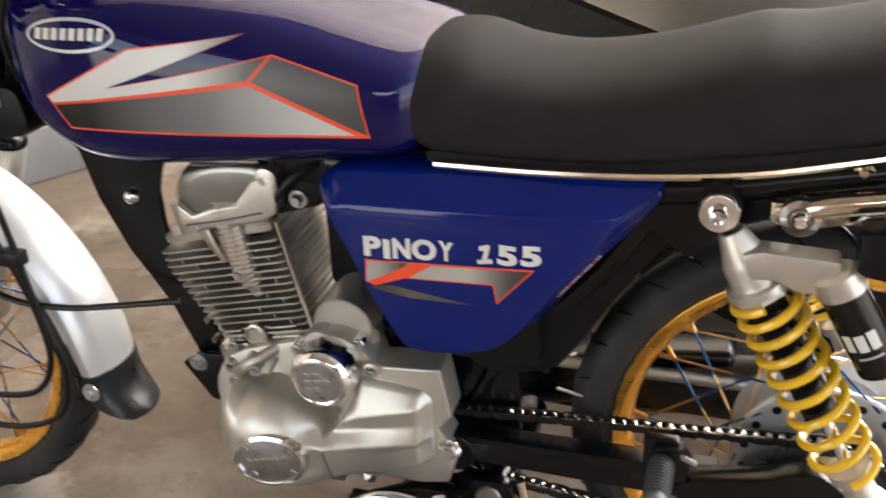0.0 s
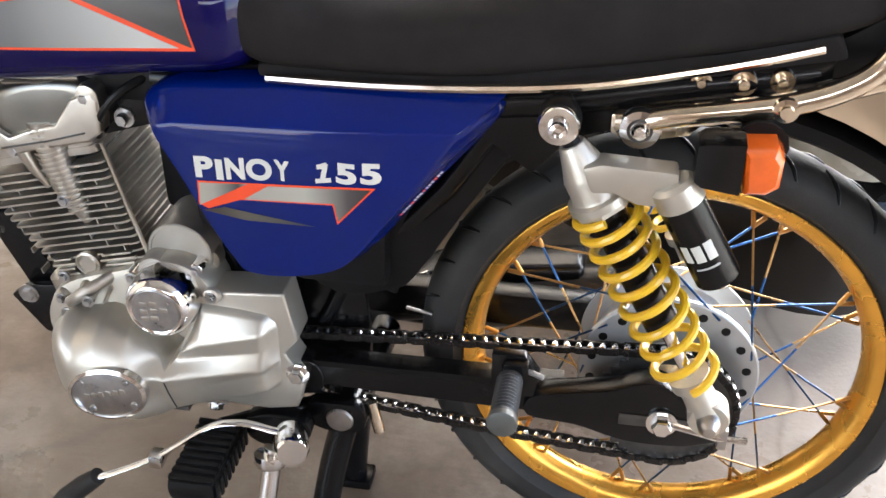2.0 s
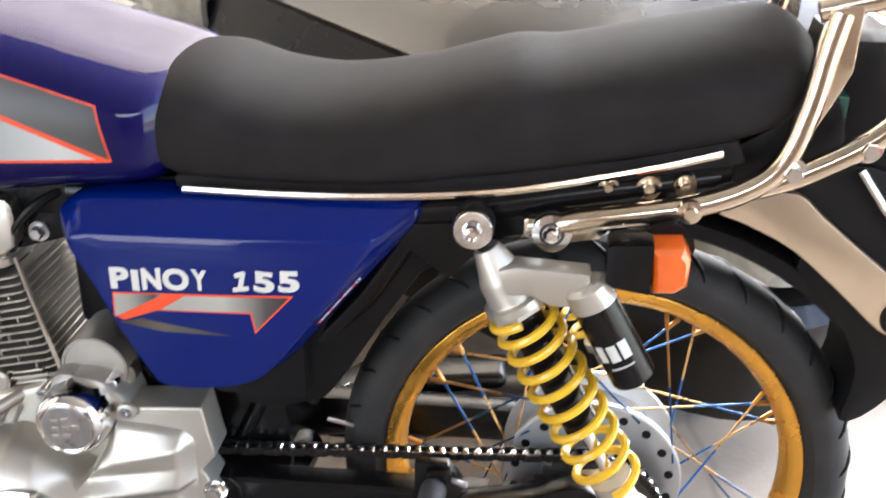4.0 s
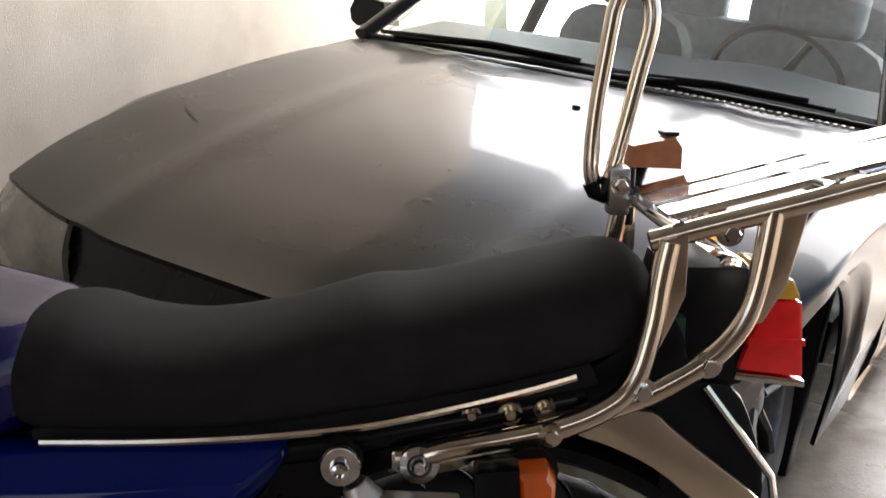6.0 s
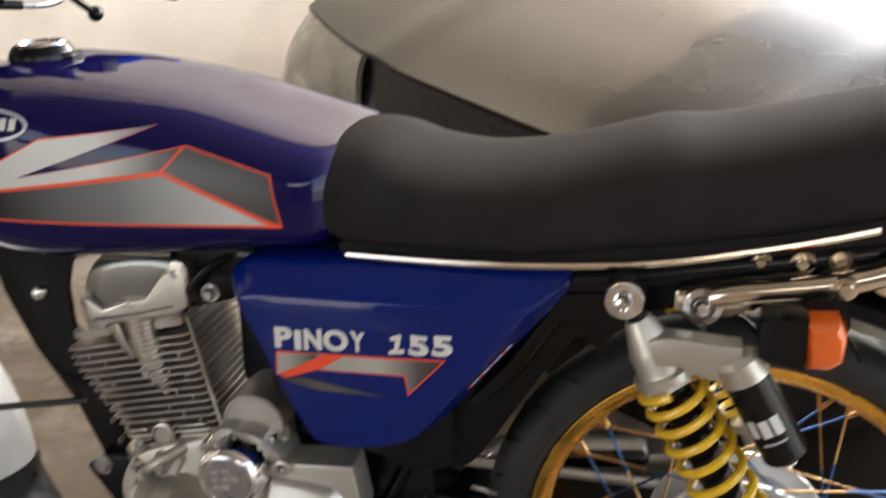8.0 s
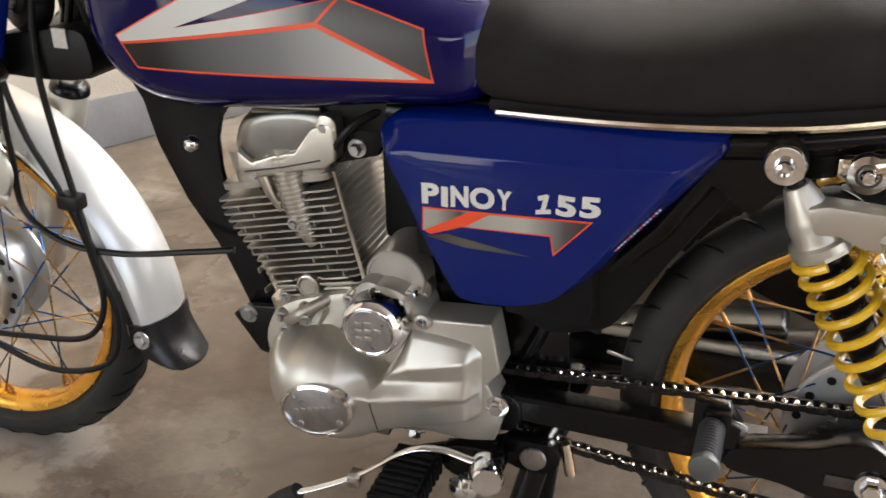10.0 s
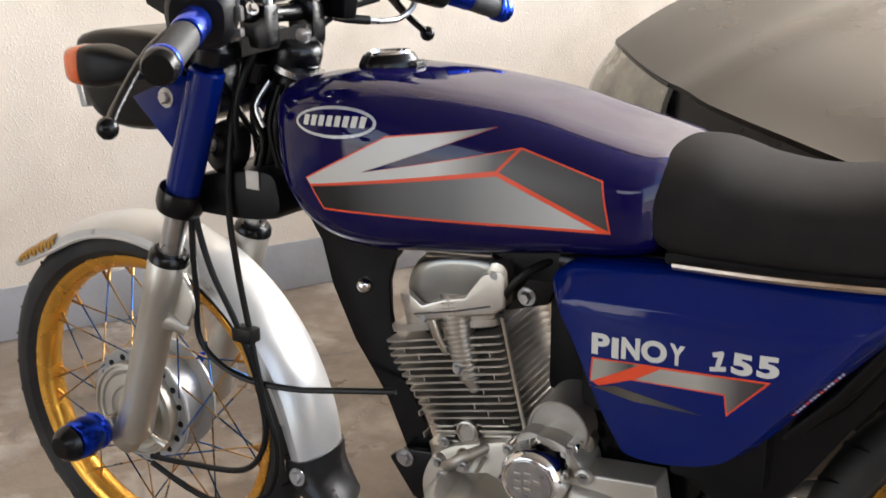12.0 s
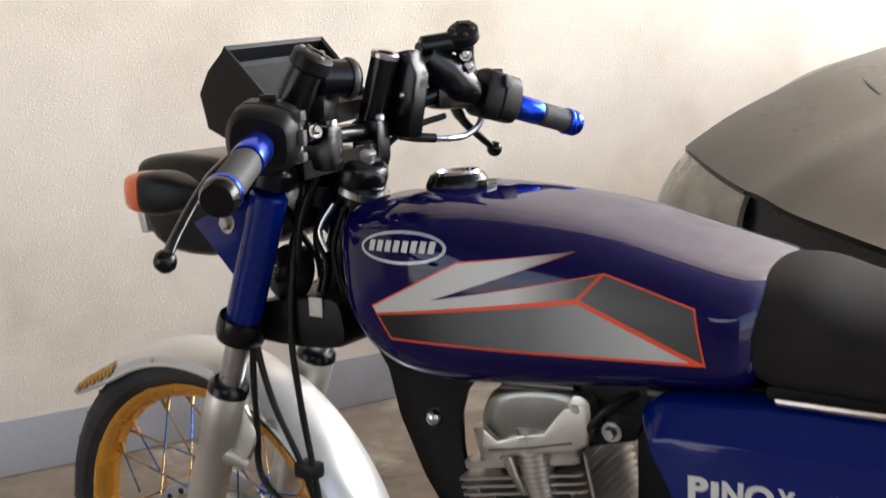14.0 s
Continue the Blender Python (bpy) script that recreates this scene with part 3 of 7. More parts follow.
# side panels: a broad bevel runs along the top and down the rear edge to a flat face
PANEL = [(-0.520, 0.605), (-0.508, 0.626), (-0.47, 0.634), (-0.325, 0.640), (-0.195, 0.645), (-0.181, 0.637), (-0.186, 0.618), (-0.224, 0.572), (-0.266, 0.520), (-0.300, 0.478), (-0.334, 0.450), (-0.385, 0.436), (-0.43, 0.437), (-0.446, 0.452), (-0.470, 0.495), (-0.497, 0.556)]
PANEL_IN = [(-0.503, 0.594), (-0.489, 0.602), (-0.46, 0.604), (-0.33, 0.607), (-0.232, 0.613), (-0.222, 0.609), (-0.226, 0.600), (-0.254, 0.560), (-0.287, 0.514), (-0.312, 0.481), (-0.338, 0.458), (-0.385, 0.446), (-0.424, 0.447), (-0.437, 0.460), (-0.459, 0.499), (-0.485, 0.556)]


def side_panel(side):
    out, inn = smooth_poly(PANEL, 4), smooth_poly(PANEL_IN, 4)
    c = Vector((-0.36, 0.545))
    loops = []
    for k, y in ((0.0, 0.085), (0.0, 0.112), (0.06, 0.1185), (0.16, 0.123), (0.80, 0.1395), (0.94, 0.1428), (1.0, 0.1442), (1.04, 0.1450), (1.3, 0.1462), (1.95, 0.1468)):
        loop = []
        for (x0, z0), (x1, z1) in zip(out, inn):
            if k <= 1:
                x, z = x0 + (x1 - x0) * k, z0 + (z1 - z0) * k
            else:
                x, z = x1 + (c.x - x1) * (k - 1), z1 + (c.y - z1) * (k - 1)
            loop.append((x, side * y, z))
        loops.append(loop)
    return part("side_panel", rings(bmesh.new(), loops), BLUE, bike, "glossy blue side panel with lettering and an arrow graphic", smooth=50)


panel = side_panel(-1)
side_panel(1)
panel_tree = tree_of(panel)
# lettering and prints on the side panel and the tank
def letters(text, x0, z0, x1, z1, tree, lift, mat, parent, slant=0.0):
    """Bold words fitted into a box in x and z on the left side."""
    cu = bpy.data.curves.new("letters", "FONT")
    cu.body, cu.fill_mode, cu.offset, cu.space_character = text, "BOTH", 0.046, 1.05
    tmp = new("letters", cu)
    dg = bpy.context.evaluated_depsgraph_get()
    me = bpy.data.meshes.new_from_object(tmp.evaluated_get(dg))
    bpy.data.objects.remove(tmp)
    bpy.data.curves.remove(cu)
    bm = bmesh.new()
    bm.from_mesh(me)
    bpy.data.meshes.remove(me)
    xs, ys = [v.co.x for v in bm.verts], [v.co.y for v in bm.verts]
    lo, hi, bo, to = min(xs), max(xs), min(ys), max(ys)
    bmesh.ops.subdivide_edges(bm, edges=[e for e in bm.edges if e.calc_length() > 0.2], cuts=2)
    bmesh.ops.triangulate(bm, faces=bm.faces)
    for v in bm.verts:
        u, w = (v.co.x - lo) / (hi - lo), (v.co.y - bo) / (to - bo)
        x, z = x0 + (x1 - x0) * u, z0 + (z1 - z0) * w + slant * u
        hit = tree.ray_cast(V(x, -1, z), V(0, 1, 0))
        v.co = (hit[0] if hit[0] else V(x, -0.146, z)) - V(0, lift, 0)
    bmesh.ops.reverse_faces(bm, faces=bm.faces)
    return part("lettering", bm, mat, parent, "hand-drawn style white lettering", smooth=0)


for ch, u0, u1, dz, h, tilt in (("P", 0.0, 0.20, 0.0005, 0.0225, 0.0012), ("I", 0.225, 0.300, -0.0005, 0.0215, -0.0004), ("N", 0.33, 0.53, 0.0, 0.0225, 0.0016), ("O", 0.545, 0.815, 0.0008, 0.0225, 0.0006), ("Y", 0.84, 1.0, 0.0022, 0.0210, -0.0012)):
    x0, x1 = -0.4655 + 0.0925 * u0, -0.4655 + 0.0925 * u1
    letters(ch, x0, 0.5495 + 0.004 * u0 + dz, x1, 0.5495 + 0.004 * u0 + dz + h, panel_tree, 0.0008, WHITE, panel, tilt)
for ch, u0, u1, dz, h, tilt in (("5", 0.29, 0.61, 0.0005, 0.0215, -0.0008), ("5", 0.67, 1.0, 0.0003, 0.0218, 0.0012)):
    x0, x1 = -0.347 + 0.060 * u0, -0.347 + 0.060 * u1
    letters(ch, x0, 0.5555 + 0.0025 * u0 + dz, x1, 0.5555 + 0.0025 * u0 + dz + h, panel_tree, 0.0008, WHITE, panel, tilt)
# the figure one leans, with a hook and a foot
sticker("lettering", [(-0.3475, 0.5740), (-0.3385, 0.5772), (-0.3365, 0.5752), (-0.3395, 0.5612), (-0.3345, 0.5622), (-0.3340, 0.5575), (-0.3490, 0.5550), (-0.3492, 0.5595), (-0.3445, 0.5603), (-0.3422, 0.5705), (-0.3470, 0.5695)], panel_tree, 0.0008, WHITE, panel)
ARROW_FADE = ramp_x("vinyl_arrow", [(-0.47, (0.38, 0.37, 0.32)), (-0.45, (0.32, 0.31, 0.27)), (-0.425, (0.05, 0.05, 0.05)), (-0.415, (0.34, 0.33, 0.29)), (-0.36, (0.40, 0.39, 0.34)), (-0.32, (0.08, 0.07, 0.07)), (-0.29, (0.02, 0.02, 0.02))])
DULL = ramp_x("vinyl_brown", [(-0.465, (0.03, 0.02, 0.015)), (-0.42, (0.10, 0.09, 0.07)), (-0.35, (0.05, 0.05, 0.06))])
arrow = [(-0.465, 0.5465), (-0.293, 0.5545), (-0.331, 0.512), (-0.3345, 0.533), (-0.424, 0.530), (-0.467, 0.513)]
sticker("arrow_edge", arrow, panel_tree, 0.0007, EDGE, panel)
sticker("arrow_graphic", shrink([(-0.465, 0.5465), (-0.412, 0.549), (-0.467, 0.517)], 0.0018), panel_tree, 0.0012, ARROW_FADE, panel)
sticker("arrow_graphic", shrink([(-0.396, 0.5495), (-0.293, 0.5545), (-0.331, 0.512), (-0.3345, 0.533), (-0.424, 0.530)], 0.0018), panel_tree, 0.0012, ARROW_FADE, panel)
sticker("shadow_graphic", [(-0.463, 0.5145), (-0.44, 0.5205), (-0.352, 0.508), (-0.42, 0.508)], panel_tree, 0.0008, DULL, panel)

# a line of tiny print along the rear edge of the panel
for k in range(15):
    x, z = -0.2735 + 0.0027 * k, 0.5195 + 0.0033 * k
    sticker("print_bar", [(x, z), (x + 0.0020, z + 0.0021), (x + 0.0004, z + 0.0046), (x - 0.0016, z + 0.0025)], panel_tree, 0.0008, WHITE if k % 4 else EDGE, panel, 0.01)


def ellipse(cx, cz, rx, rz, n=28, tilt=0.0):
    c, s = math.cos(tilt), math.sin(tilt)
    return [(cx + rx * math.cos(t) * c - rz * math.sin(t) * s, cz + rx * math.cos(t) * s + rz * math.sin(t) * c) for t in [2 * math.pi * k / n for k in range(n)]]


# oval maker's badge: plain shapes only
sticker("badge_edge", ellipse(-0.772, 0.7525, 0.0565, 0.0165, tilt=0.05), tank_tree, 0.0008, GREY_LETTER, tank, 0.01)
sticker("badge_field", ellipse(-0.772, 0.7525, 0.0525, 0.0132, tilt=0.05), tank_tree, 0.0014, TANK_BLUE, tank, 0.01)
for k in range(8):
    x = -0.815 + k * 0.0112
    sticker("badge_bar", [(x, 0.7465 + k * 0.0005), (x + 0.0075, 0.7465 + k * 0.0005), (x + 0.0085, 0.757 + k * 0.0006), (x + 0.001, 0.757 + k * 0.0006)], tank_tree, 0.0020, WHITE, tank, 0.01)
# ---- engine ----
engine = part("engine", plate(smooth_poly([(-0.695, 0.30), (-0.690, 0.338), (-0.662, 0.370), (-0.60, 0.392), (-0.55, 0.405), (-0.50, 0.388), (-0.455, 0.362), (-0.438, 0.335), (-0.438, 0.25), (-0.50, 0.228), (-0.62, 0.222), (-0.675, 0.25)], 4), -0.090, 0.11, 0.010), SILVER, bike, "silver cast alloy engine with a finned cylinder", smooth=50)
LEAN = radians(13)
CYL = Matrix.Translation(V(-0.628, 0, 0.37)) @ Matrix.Rotation(-LEAN, 4, "Y")


def in_cyl(bm):
    bmesh.ops.transform(bm, matrix=CYL, verts=bm.verts)
    return bm


def rounded_plate(u0, u1, v0, v1, w0, w1, r=0.012, bev=0.0008, m=4):
    """A flat plate with rounded corners, square to the cylinder."""
    pts = []
    for cx, cy, a0 in ((u1 - r, v1 - r, 0), (u0 + r, v1 - r, 90), (u0 + r, v0 + r, 180), (u1 - r, v0 + r, 270)):
        for k in range(m):
            a = radians(a0 + 90 * k / (m - 1))
            pts.append((cx + r * math.cos(a), cy + r * math.sin(a)))
    return rings(bmesh.new(), [[(x, y, w0) for x, y in pts], [(x, y, w1) for x, y in pts]])


# near-black barrel core: the shade between the fins is in its colour
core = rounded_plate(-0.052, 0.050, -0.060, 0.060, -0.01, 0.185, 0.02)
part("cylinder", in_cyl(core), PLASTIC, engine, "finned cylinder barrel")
FINS, PITCH = 15, 0.0090
for k in range(FINS):
    w = 0.010 + k * PITCH
    f = k / (FINS - 1)
    front = -(0.052 + 0.039 * min(1, f * 1.2))
    fin = rounded_plate(front, 0.064, -0.078 + 0.004 * (1 - f), 0.058, w, w + 0.0024, 0.007)
    part("fin", in_cyl(fin), ALLOY_DULL, engine)
# short webs deep between the fins, staggered from gap to gap
for k in range(FINS - 1):
    w = 0.010 + k * PITCH + 0.0026
    for j, u in enumerate((-0.070, -0.052, 0.008, 0.024, 0.042)):
        if (j + k) % 3 == 0:
            part("fin_rib", in_cyl(box((u, -0.0735, w), (u + 0.0016, -0.058, w + 0.0062), 0)), ALLOY_DULL, engine)
# a thin post ties the fins together at the rear corner
part("fin_post", tube([(-0.5945, -0.0775, 0.541), (-0.5765, -0.0765, 0.455), (-0.561, -0.0745, 0.385)], 0.0026, 8), ALLOY, engine)
# stud housings that stand proud of the fins
part("stud_housing", tube([(-0.688, -0.078, 0.540), (-0.684, -0.080, 0.528), (-0.676, -0.0785, 0.505), (-0.666, -0.074, 0.482)], [0.0075, 0.0072, 0.006, 0.0035], 12), ALLOY, engine)
part("stud_housing", tube([(-0.657, -0.070, 0.560), (-0.654, -0.071, 0.535), (-0.650, -0.071, 0.505), (-0.643, -0.070, 0.470), (-0.632, -0.068, 0.440)], [0.0185, 0.018, 0.017, 0.014, 0.006], 16), ALLOY_DULL, engine, "ribbed cam chain housing")
for k in range(17):
    q = k / 16
    c = V(-0.6565 + 0.019 * q * (0.4 + 0.6 * q), -0.0712, 0.551 - 0.092 * q)
    r = 0.0195 - 0.0065 * q * q
    part("housing_ring", lathe([(r - 0.004, -0.0014), (r, -0.0009), (r, 0.0009), (r - 0.004, 0.0014)], c, (-0.21, 0, 0.97), 18, closed=True), ALLOY, engine)
part("housing_bolt", bolt((-0.646, -0.0835, 0.472), (0, -1, 0), 0.0052, 0.006), STEEL, engine)
# fine ribs low on the barrel, either side of the plug
for k in range(5):
    for u0, u1 in ((-0.044, -0.022), (0.016, 0.052)):
        w = 0.004 + 0.0062 * k
        part("base_rib", in_cyl(box((u0 - 0.004 * (k % 2), -0.0805, w), (u1 + 0.003 * (k % 2), -0.074, w + 0.0026), 0.0008)), ALLOY, engine)
part("cover_flange", plate([(-0.708, 0.556), (-0.690, 0.543), (-0.662, 0.555), (-0.636, 0.561), (-0.614, 0.591), (-0.592, 0.599), (-0.584, 0.592), (-0.587, 0.557), (-0.600, 0.546), (-0.650, 0.534), (-0.690, 0.523), (-0.708, 0.532)], -0.0885, -0.060, 0.003, 3), ALLOY, engine)
part("flange_seam", tube([(-0.700, -0.0885, 0.531), (-0.650, -0.0885, 0.5425), (-0.604, -0.0885, 0.556)], 0.0012, 6), DARK_STEEL, engine)
part("tappet_cap", lathe([(0, 0.004), (0.009, 0.004), (0.011, 0.002), (0.0125, 0.005), (0.0145, 0.004), (0.0145, -0.006)], CYL @ V(-0.004, -0.077, 0.022), (0, -1, 0), 24), ALLOY, engine)
part("base_flange", in_cyl(rounded_plate(-0.066, 0.064, -0.080, 0.080, -0.022, 0.006, 0.014)), ALLOY, engine)
# cylinder head and its cover
part("cylinder_head", in_cyl(bevel_all(rounded_plate(-0.082, 0.062, -0.075, 0.060, 0.148, 0.156, 0.010), 0.003)), ALLOY_DULL, engine, "cast cylinder head")
part("head_body", in_cyl(bevel_all(rounded_plate(-0.064, 0.060, -0.073, 0.060, 0.154, 0.192, 0.014), 0.004)), ALLOY_DULL, engine)
head = smooth_poly([(-0.716, 0.548), (-0.692, 0.533), (-0.645, 0.536), (-0.600, 0.556), (-0.588, 0.578), (-0.586, 0.603), (-0.61, 0.611), (-0.66, 0.607), (-0.700, 0.594), (-0.716, 0.570)], 4)
hc = bmesh.new()
cx, cz = -0.65, 0.575
rings(hc, [[(cx + (x - cx) * k, y, cz + (z - cz) * k) for x, z in head] for k, y in ((0.62, -0.083), (0.80, -0.082), (0.93, -0.076), (1.0, -0.064), (1.0, 0.064), (0.93, 0.076), (0.80, 0.082), (0.62, 0.083))])
part("head_cover", hc, SATIN, engine, "rounded rocker cover", smooth=50)
for k in range(4):
    z = 0.592 + k * 0.0055
    part("cover_rib", tube([(-0.705 + k * 0.004, -0.060, z - 0.012), (-0.69, -0.0745, z - 0.004), (-0.65, -0.0795, z), (-0.607, -0.0765, z + 0.002)], 0.0022, 6), ALLOY, engine)
part("cover_boss", plate(smooth_poly([(-0.612, 0.545), (-0.588, 0.560), (-0.584, 0.600), (-0.603, 0.606), (-0.612, 0.58)], 3), -0.088, -0.06, 0.004), ALLOY, engine)
for x, z in ((-0.690, 0.527), (-0.60, 0.592)):
    part("bolt", bolt((x, -0.083, z), (0, -1, 0), 0.0055, 0.006), STEEL, engine)
part("spark_plug_lead", tube(spline([(-0.60, -0.07, 0.545), (-0.585, -0.085, 0.575), (-0.56, -0.08, 0.602), (-0.52, -0.05, 0.62)], 5), 0.0045, 8), CABLE, engine)
# left cover: a dome that runs back as a creased neck over the sprocket
COVER = [(-0.674, 0.312, 0.275), (-0.670, 0.333, 0.258), (-0.652, 0.351, 0.236), (-0.635, 0.3435, 0.226), (-0.608, 0.351, 0.2205), (-0.577, 0.343, 0.222), (-0.548, 0.323, 0.230), (-0.532, 0.310, 0.238),
         (-0.519, 0.323, 0.243), (-0.505, 0.352, 0.248), (-0.491, 0.382, 0.252), (-0.455, 0.380, 0.262), (-0.423, 0.376, 0.274), (-0.413, 0.368, 0.280), (-0.408, 0.352, 0.290)]


def straight(rows, x):
    """Reads a table of rows (x, a, b) at x, in straight runs."""
    for a, b in zip(rows, rows[1:]):
        if x <= b[0]:
            t = max(0.0, (x - a[0]) / (b[0] - a[0]))
            return tuple(a[i] + (b[i] - a[i]) * t for i in range(1, len(a)))
    return rows[-1][1:]


def ease(t):
    t = min(1.0, max(0.0, t))
    return t * t * (3 - 2 * t)


def cover_depth(x, z, zt, zb):
    """How far the cover stands out at x, z between its top and bottom edges."""
    v = (zt - z) / (zt - zb)
    ev = 1 - abs(2 * v - 1) ** 2.8
    el = 1 - max(0.0, (-0.608 - x) / 0.066) ** 2.2
    dome = 0.112 + 0.053 * math.sqrt(max(0.0, ev * el))
    # the neck: two crests that fall away to the rear, flat faces between them
    q = min(1.0, max(0.0, (x + 0.532) / 0.118))
    c1, c2 = 0.330 + 0.034 * q, 0.304 + 0.013 * q
    end = ease((-0.408 - x) / 0.020)
    prof = [(0.0, zt, 0.118), (0.1, max(zt - 0.004, c1 + 0.004), 0.126), (0.2, c1, 0.143 - 0.006 * q), (0.3, (c1 + c2) / 2, 0.1385 - 0.004 * q), (0.4, c2, 0.158 - 0.021 * q), (0.5, c2 - 0.020 * (1 - q) - 0.004, 0.150 - 0.017 * q), (0.6, zb + 0.010, 0.137 - 0.005 * q), (0.7, zb, 0.116)]
    neck = 0.116
    for a, b in zip(prof, prof[1:]):
        if a[1] >= z >= b[1]:
            neck = a[2] + (b[2] - a[2]) * (a[1] - z) / max(a[1] - b[1], 1e-6)
    neck = 0.116 + (neck - 0.116) * end
    k = ease((x + 0.580) / 0.050)
    return dome + (neck - dome) * k


bm = bmesh.new()
loops = []
for i in range(91):
    x = -0.674 + 0.266 * i / 90
    zt, zb = straight(COVER, x)
    row = [(x, -0.075, zt)]
    for j in range(57):
        z = zt + (zb - zt) * j / 56
        row.append((x, -cover_depth(x, z, zt, zb), z))
    loops.append(row + [(x, -0.075, zb)])
rings(bm, loops, close=True, caps=True)
alt_cover = part("left_cover", bm, SILVER, engine, "smooth silver engine cover with a creased neck", smooth=60)
part("cover_seam", tube([(-0.531, -cover_depth(-0.531, z, 0.311, 0.2385) - 0.0002, z) for z in (0.300, 0.29, 0.28, 0.27, 0.26, 0.25)], 0.0007, 6), DARK_STEEL, alt_cover)
part("cover_lug", box((-0.540, -0.131, 0.240), (-0.520, -0.118, 0.246), 0.001), DARK_STEEL, alt_cover)
part("cap_boss", lathe([(0, 0.0), (0.044, 0.0), (0.046, -0.004), (0.047, -0.05), (0, -0.05)], (-0.524, -0.116, 0.384), (0, -1, 0), 40), SILVER, engine, "round boss behind the cap")
ring_o, ring_i = ellipse(-0.594, 0.2825, 0.047, 0.034, 40, 0.28), ellipse(-0.594, 0.2825, 0.0425, 0.0300, 40, 0.28)
bm = bmesh.new()
loops = []
for poly, y in ((ring_o, -0.158), (ring_o, -0.1665), (ring_i, -0.1685), (ring_i, -0.1655)):
    loops.append([(x, y, z) for x, z in poly])
rings(bm, loops, caps=False)
part("badge_rim", bm, CHROME, alt_cover, "polished oval rim")
part("badge_plate", plate(ring_i, -0.160, -0.1662, 0.0006), STEEL, alt_cover, "satin metal oval badge")
for k in range(6):
    c = V(-0.618 + k * 0.0085, -0.1663, 0.277 + k * 0.0024)
    part("badge_bar", box(c - V(0.0028, 0.0008, 0.003), c + V(0.0028, 0.0008, 0.003), 0.0004), ALLOY, alt_cover)
for dx, dz in ((-0.028, 0.012), (0.024, 0.020), (-0.020, -0.022), (0.030, -0.010)):
    part("screw", lathe([(0, 0.0022), (0.0035, 0.002), (0.0042, 0.0008), (0.0042, -0.001)], (-0.594 + dx, -0.1662, 0.2825 + dz), (0, -1, 0), 12), STEEL, alt_cover)
# sprocket cover with a raised wedge
rear_out = [(-0.548, 0.250), (-0.43, 0.246), (-0.397, 0.253), (-0.387, 0.290), (-0.407, 0.326), (-0.391, 0.345), (-0.402, 0.404), (-0.476, 0.398), (-0.497, 0.388), (-0.508, 0.352), (-0.53, 0.312), (-0.548, 0.30)]
spr = part("sprocket_cover", plate(rear_out, -0.075, -0.118, 0.003, 3), SILVER, engine, "smooth silver sprocket cover")
part("boss", lathe([(0, 0.006), (0.006, 0.006), (0.009, 0.004), (0.010, 0)], (-0.478, -0.120, 0.396), (0, -1, 0), 20), SILVER, spr)
part("bolt", bolt((-0.478, -0.125, 0.396), (0, -1, 0), 0.0042, 0.005), STEEL, spr)
# round chrome cap with three ears
cap = part("chrome_cap", lathe([(0, 0.032), (0.026, 0.032), (0.0285, 0.034), (0.031, 0.033), (0.036, 0.024), (0.038, 0.010), (0.038, -0.035)], (-0.529, -0.118, 0.390), (0, -1, 0), 40), CHROME, engine, "round polished chrome cap")
part("cap_badge", lathe([(0, 0.0335), (0.0255, 0.0335), (0.0262, 0.031)], (-0.529, -0.118, 0.390), (0, -1, 0), 32), STEEL, cap)
for k in range(3):
    for j in range(2 + k % 2):
        c = V(-0.541 + j * 0.011, -0.1518, 0.380 + k * 0.009 + j * 0.002)
        part("cap_bar", box(c - V(0.0038, 0.0006, 0.0024), c + V(0.0038, 0.0006, 0.0024), 0.0003), ALLOY, cap)
for a in (165, 42, 285):
    c = V(-0.529 + 0.043 * math.cos(radians(a)), -0.112, 0.390 + 0.043 * math.sin(radians(a)))
    part("ear", rod(c + V(0, 0.02, 0), c, 0.0075), CHROME, cap)
    part("ear_bolt", bolt(c, (0, -1, 0), 0.0042, 0.005), STEEL, cap)
part("starter_motor", lathe([(0, 0.0285), (0.031, 0.0285), (0.0315, 0.030), (0.0335, 0.030), (0.035, 0.0285), (0.035, -0.07)], (-0.520, -0.065, 0.427), (0, -1, 0), 40), STARTER_M, engine, "round starter motor")
part("starter_lug", plate(smooth_poly([(-0.492, 0.405), (-0.480, 0.412), (-0.482, 0.425), (-0.495, 0.43)], 3), -0.088, -0.07, 0.002), ALLOY, engine)
part("cam_plug", lathe([(0, 0.016), (0.0175, 0.016), (0.0185, 0.0145), (0.0190, 0), (0.020, -0.03)], (-0.542, -0.098, 0.412), (0, -1, 0), 28), STARTER_M, engine)
part("breather", tube(spline([(-0.60, -0.075, 0.385), (-0.63, -0.105, 0.372), (-0.655, -0.10, 0.352)], 5), 0.007, 10), ALLOY_DULL, engine)
for x, y, z in ((-0.655, -0.125, 0.345), (-0.625, -0.128, 0.366), (-0.665, -0.1, 0.375), (-0.575, -0.128, 0.366)):
    part("bolt", bolt((x, y + 0.014, z), (0, -1, 0), 0.0045, 0.006), STEEL, engine)
for x, y, z in ((-0.668, -0.09, 0.352), (-0.640, -0.09, 0.353), (-0.637, -0.09, 0.366), (-0.556, -0.09, 0.394)):
    part("case_lug", lathe([(0, 0.006), (0.006, 0.006), (0.0085, 0.003), (0.0095, -0.002)], (x, y, z), (0, -1, 0), 16), ALLOY, engine)
    part("bolt", bolt((x, y - 0.005, z), (0, -1, 0), 0.0042, 0.006), STEEL, engine)
for dx in (0.0, 0.016, 0.032):
    part("case_rib", tube([(-0.658 + dx, -0.091, 0.338), (-0.640 + dx, -0.092, 0.362 + dx * 0.3)], 0.0022, 6), SILVER, engine)
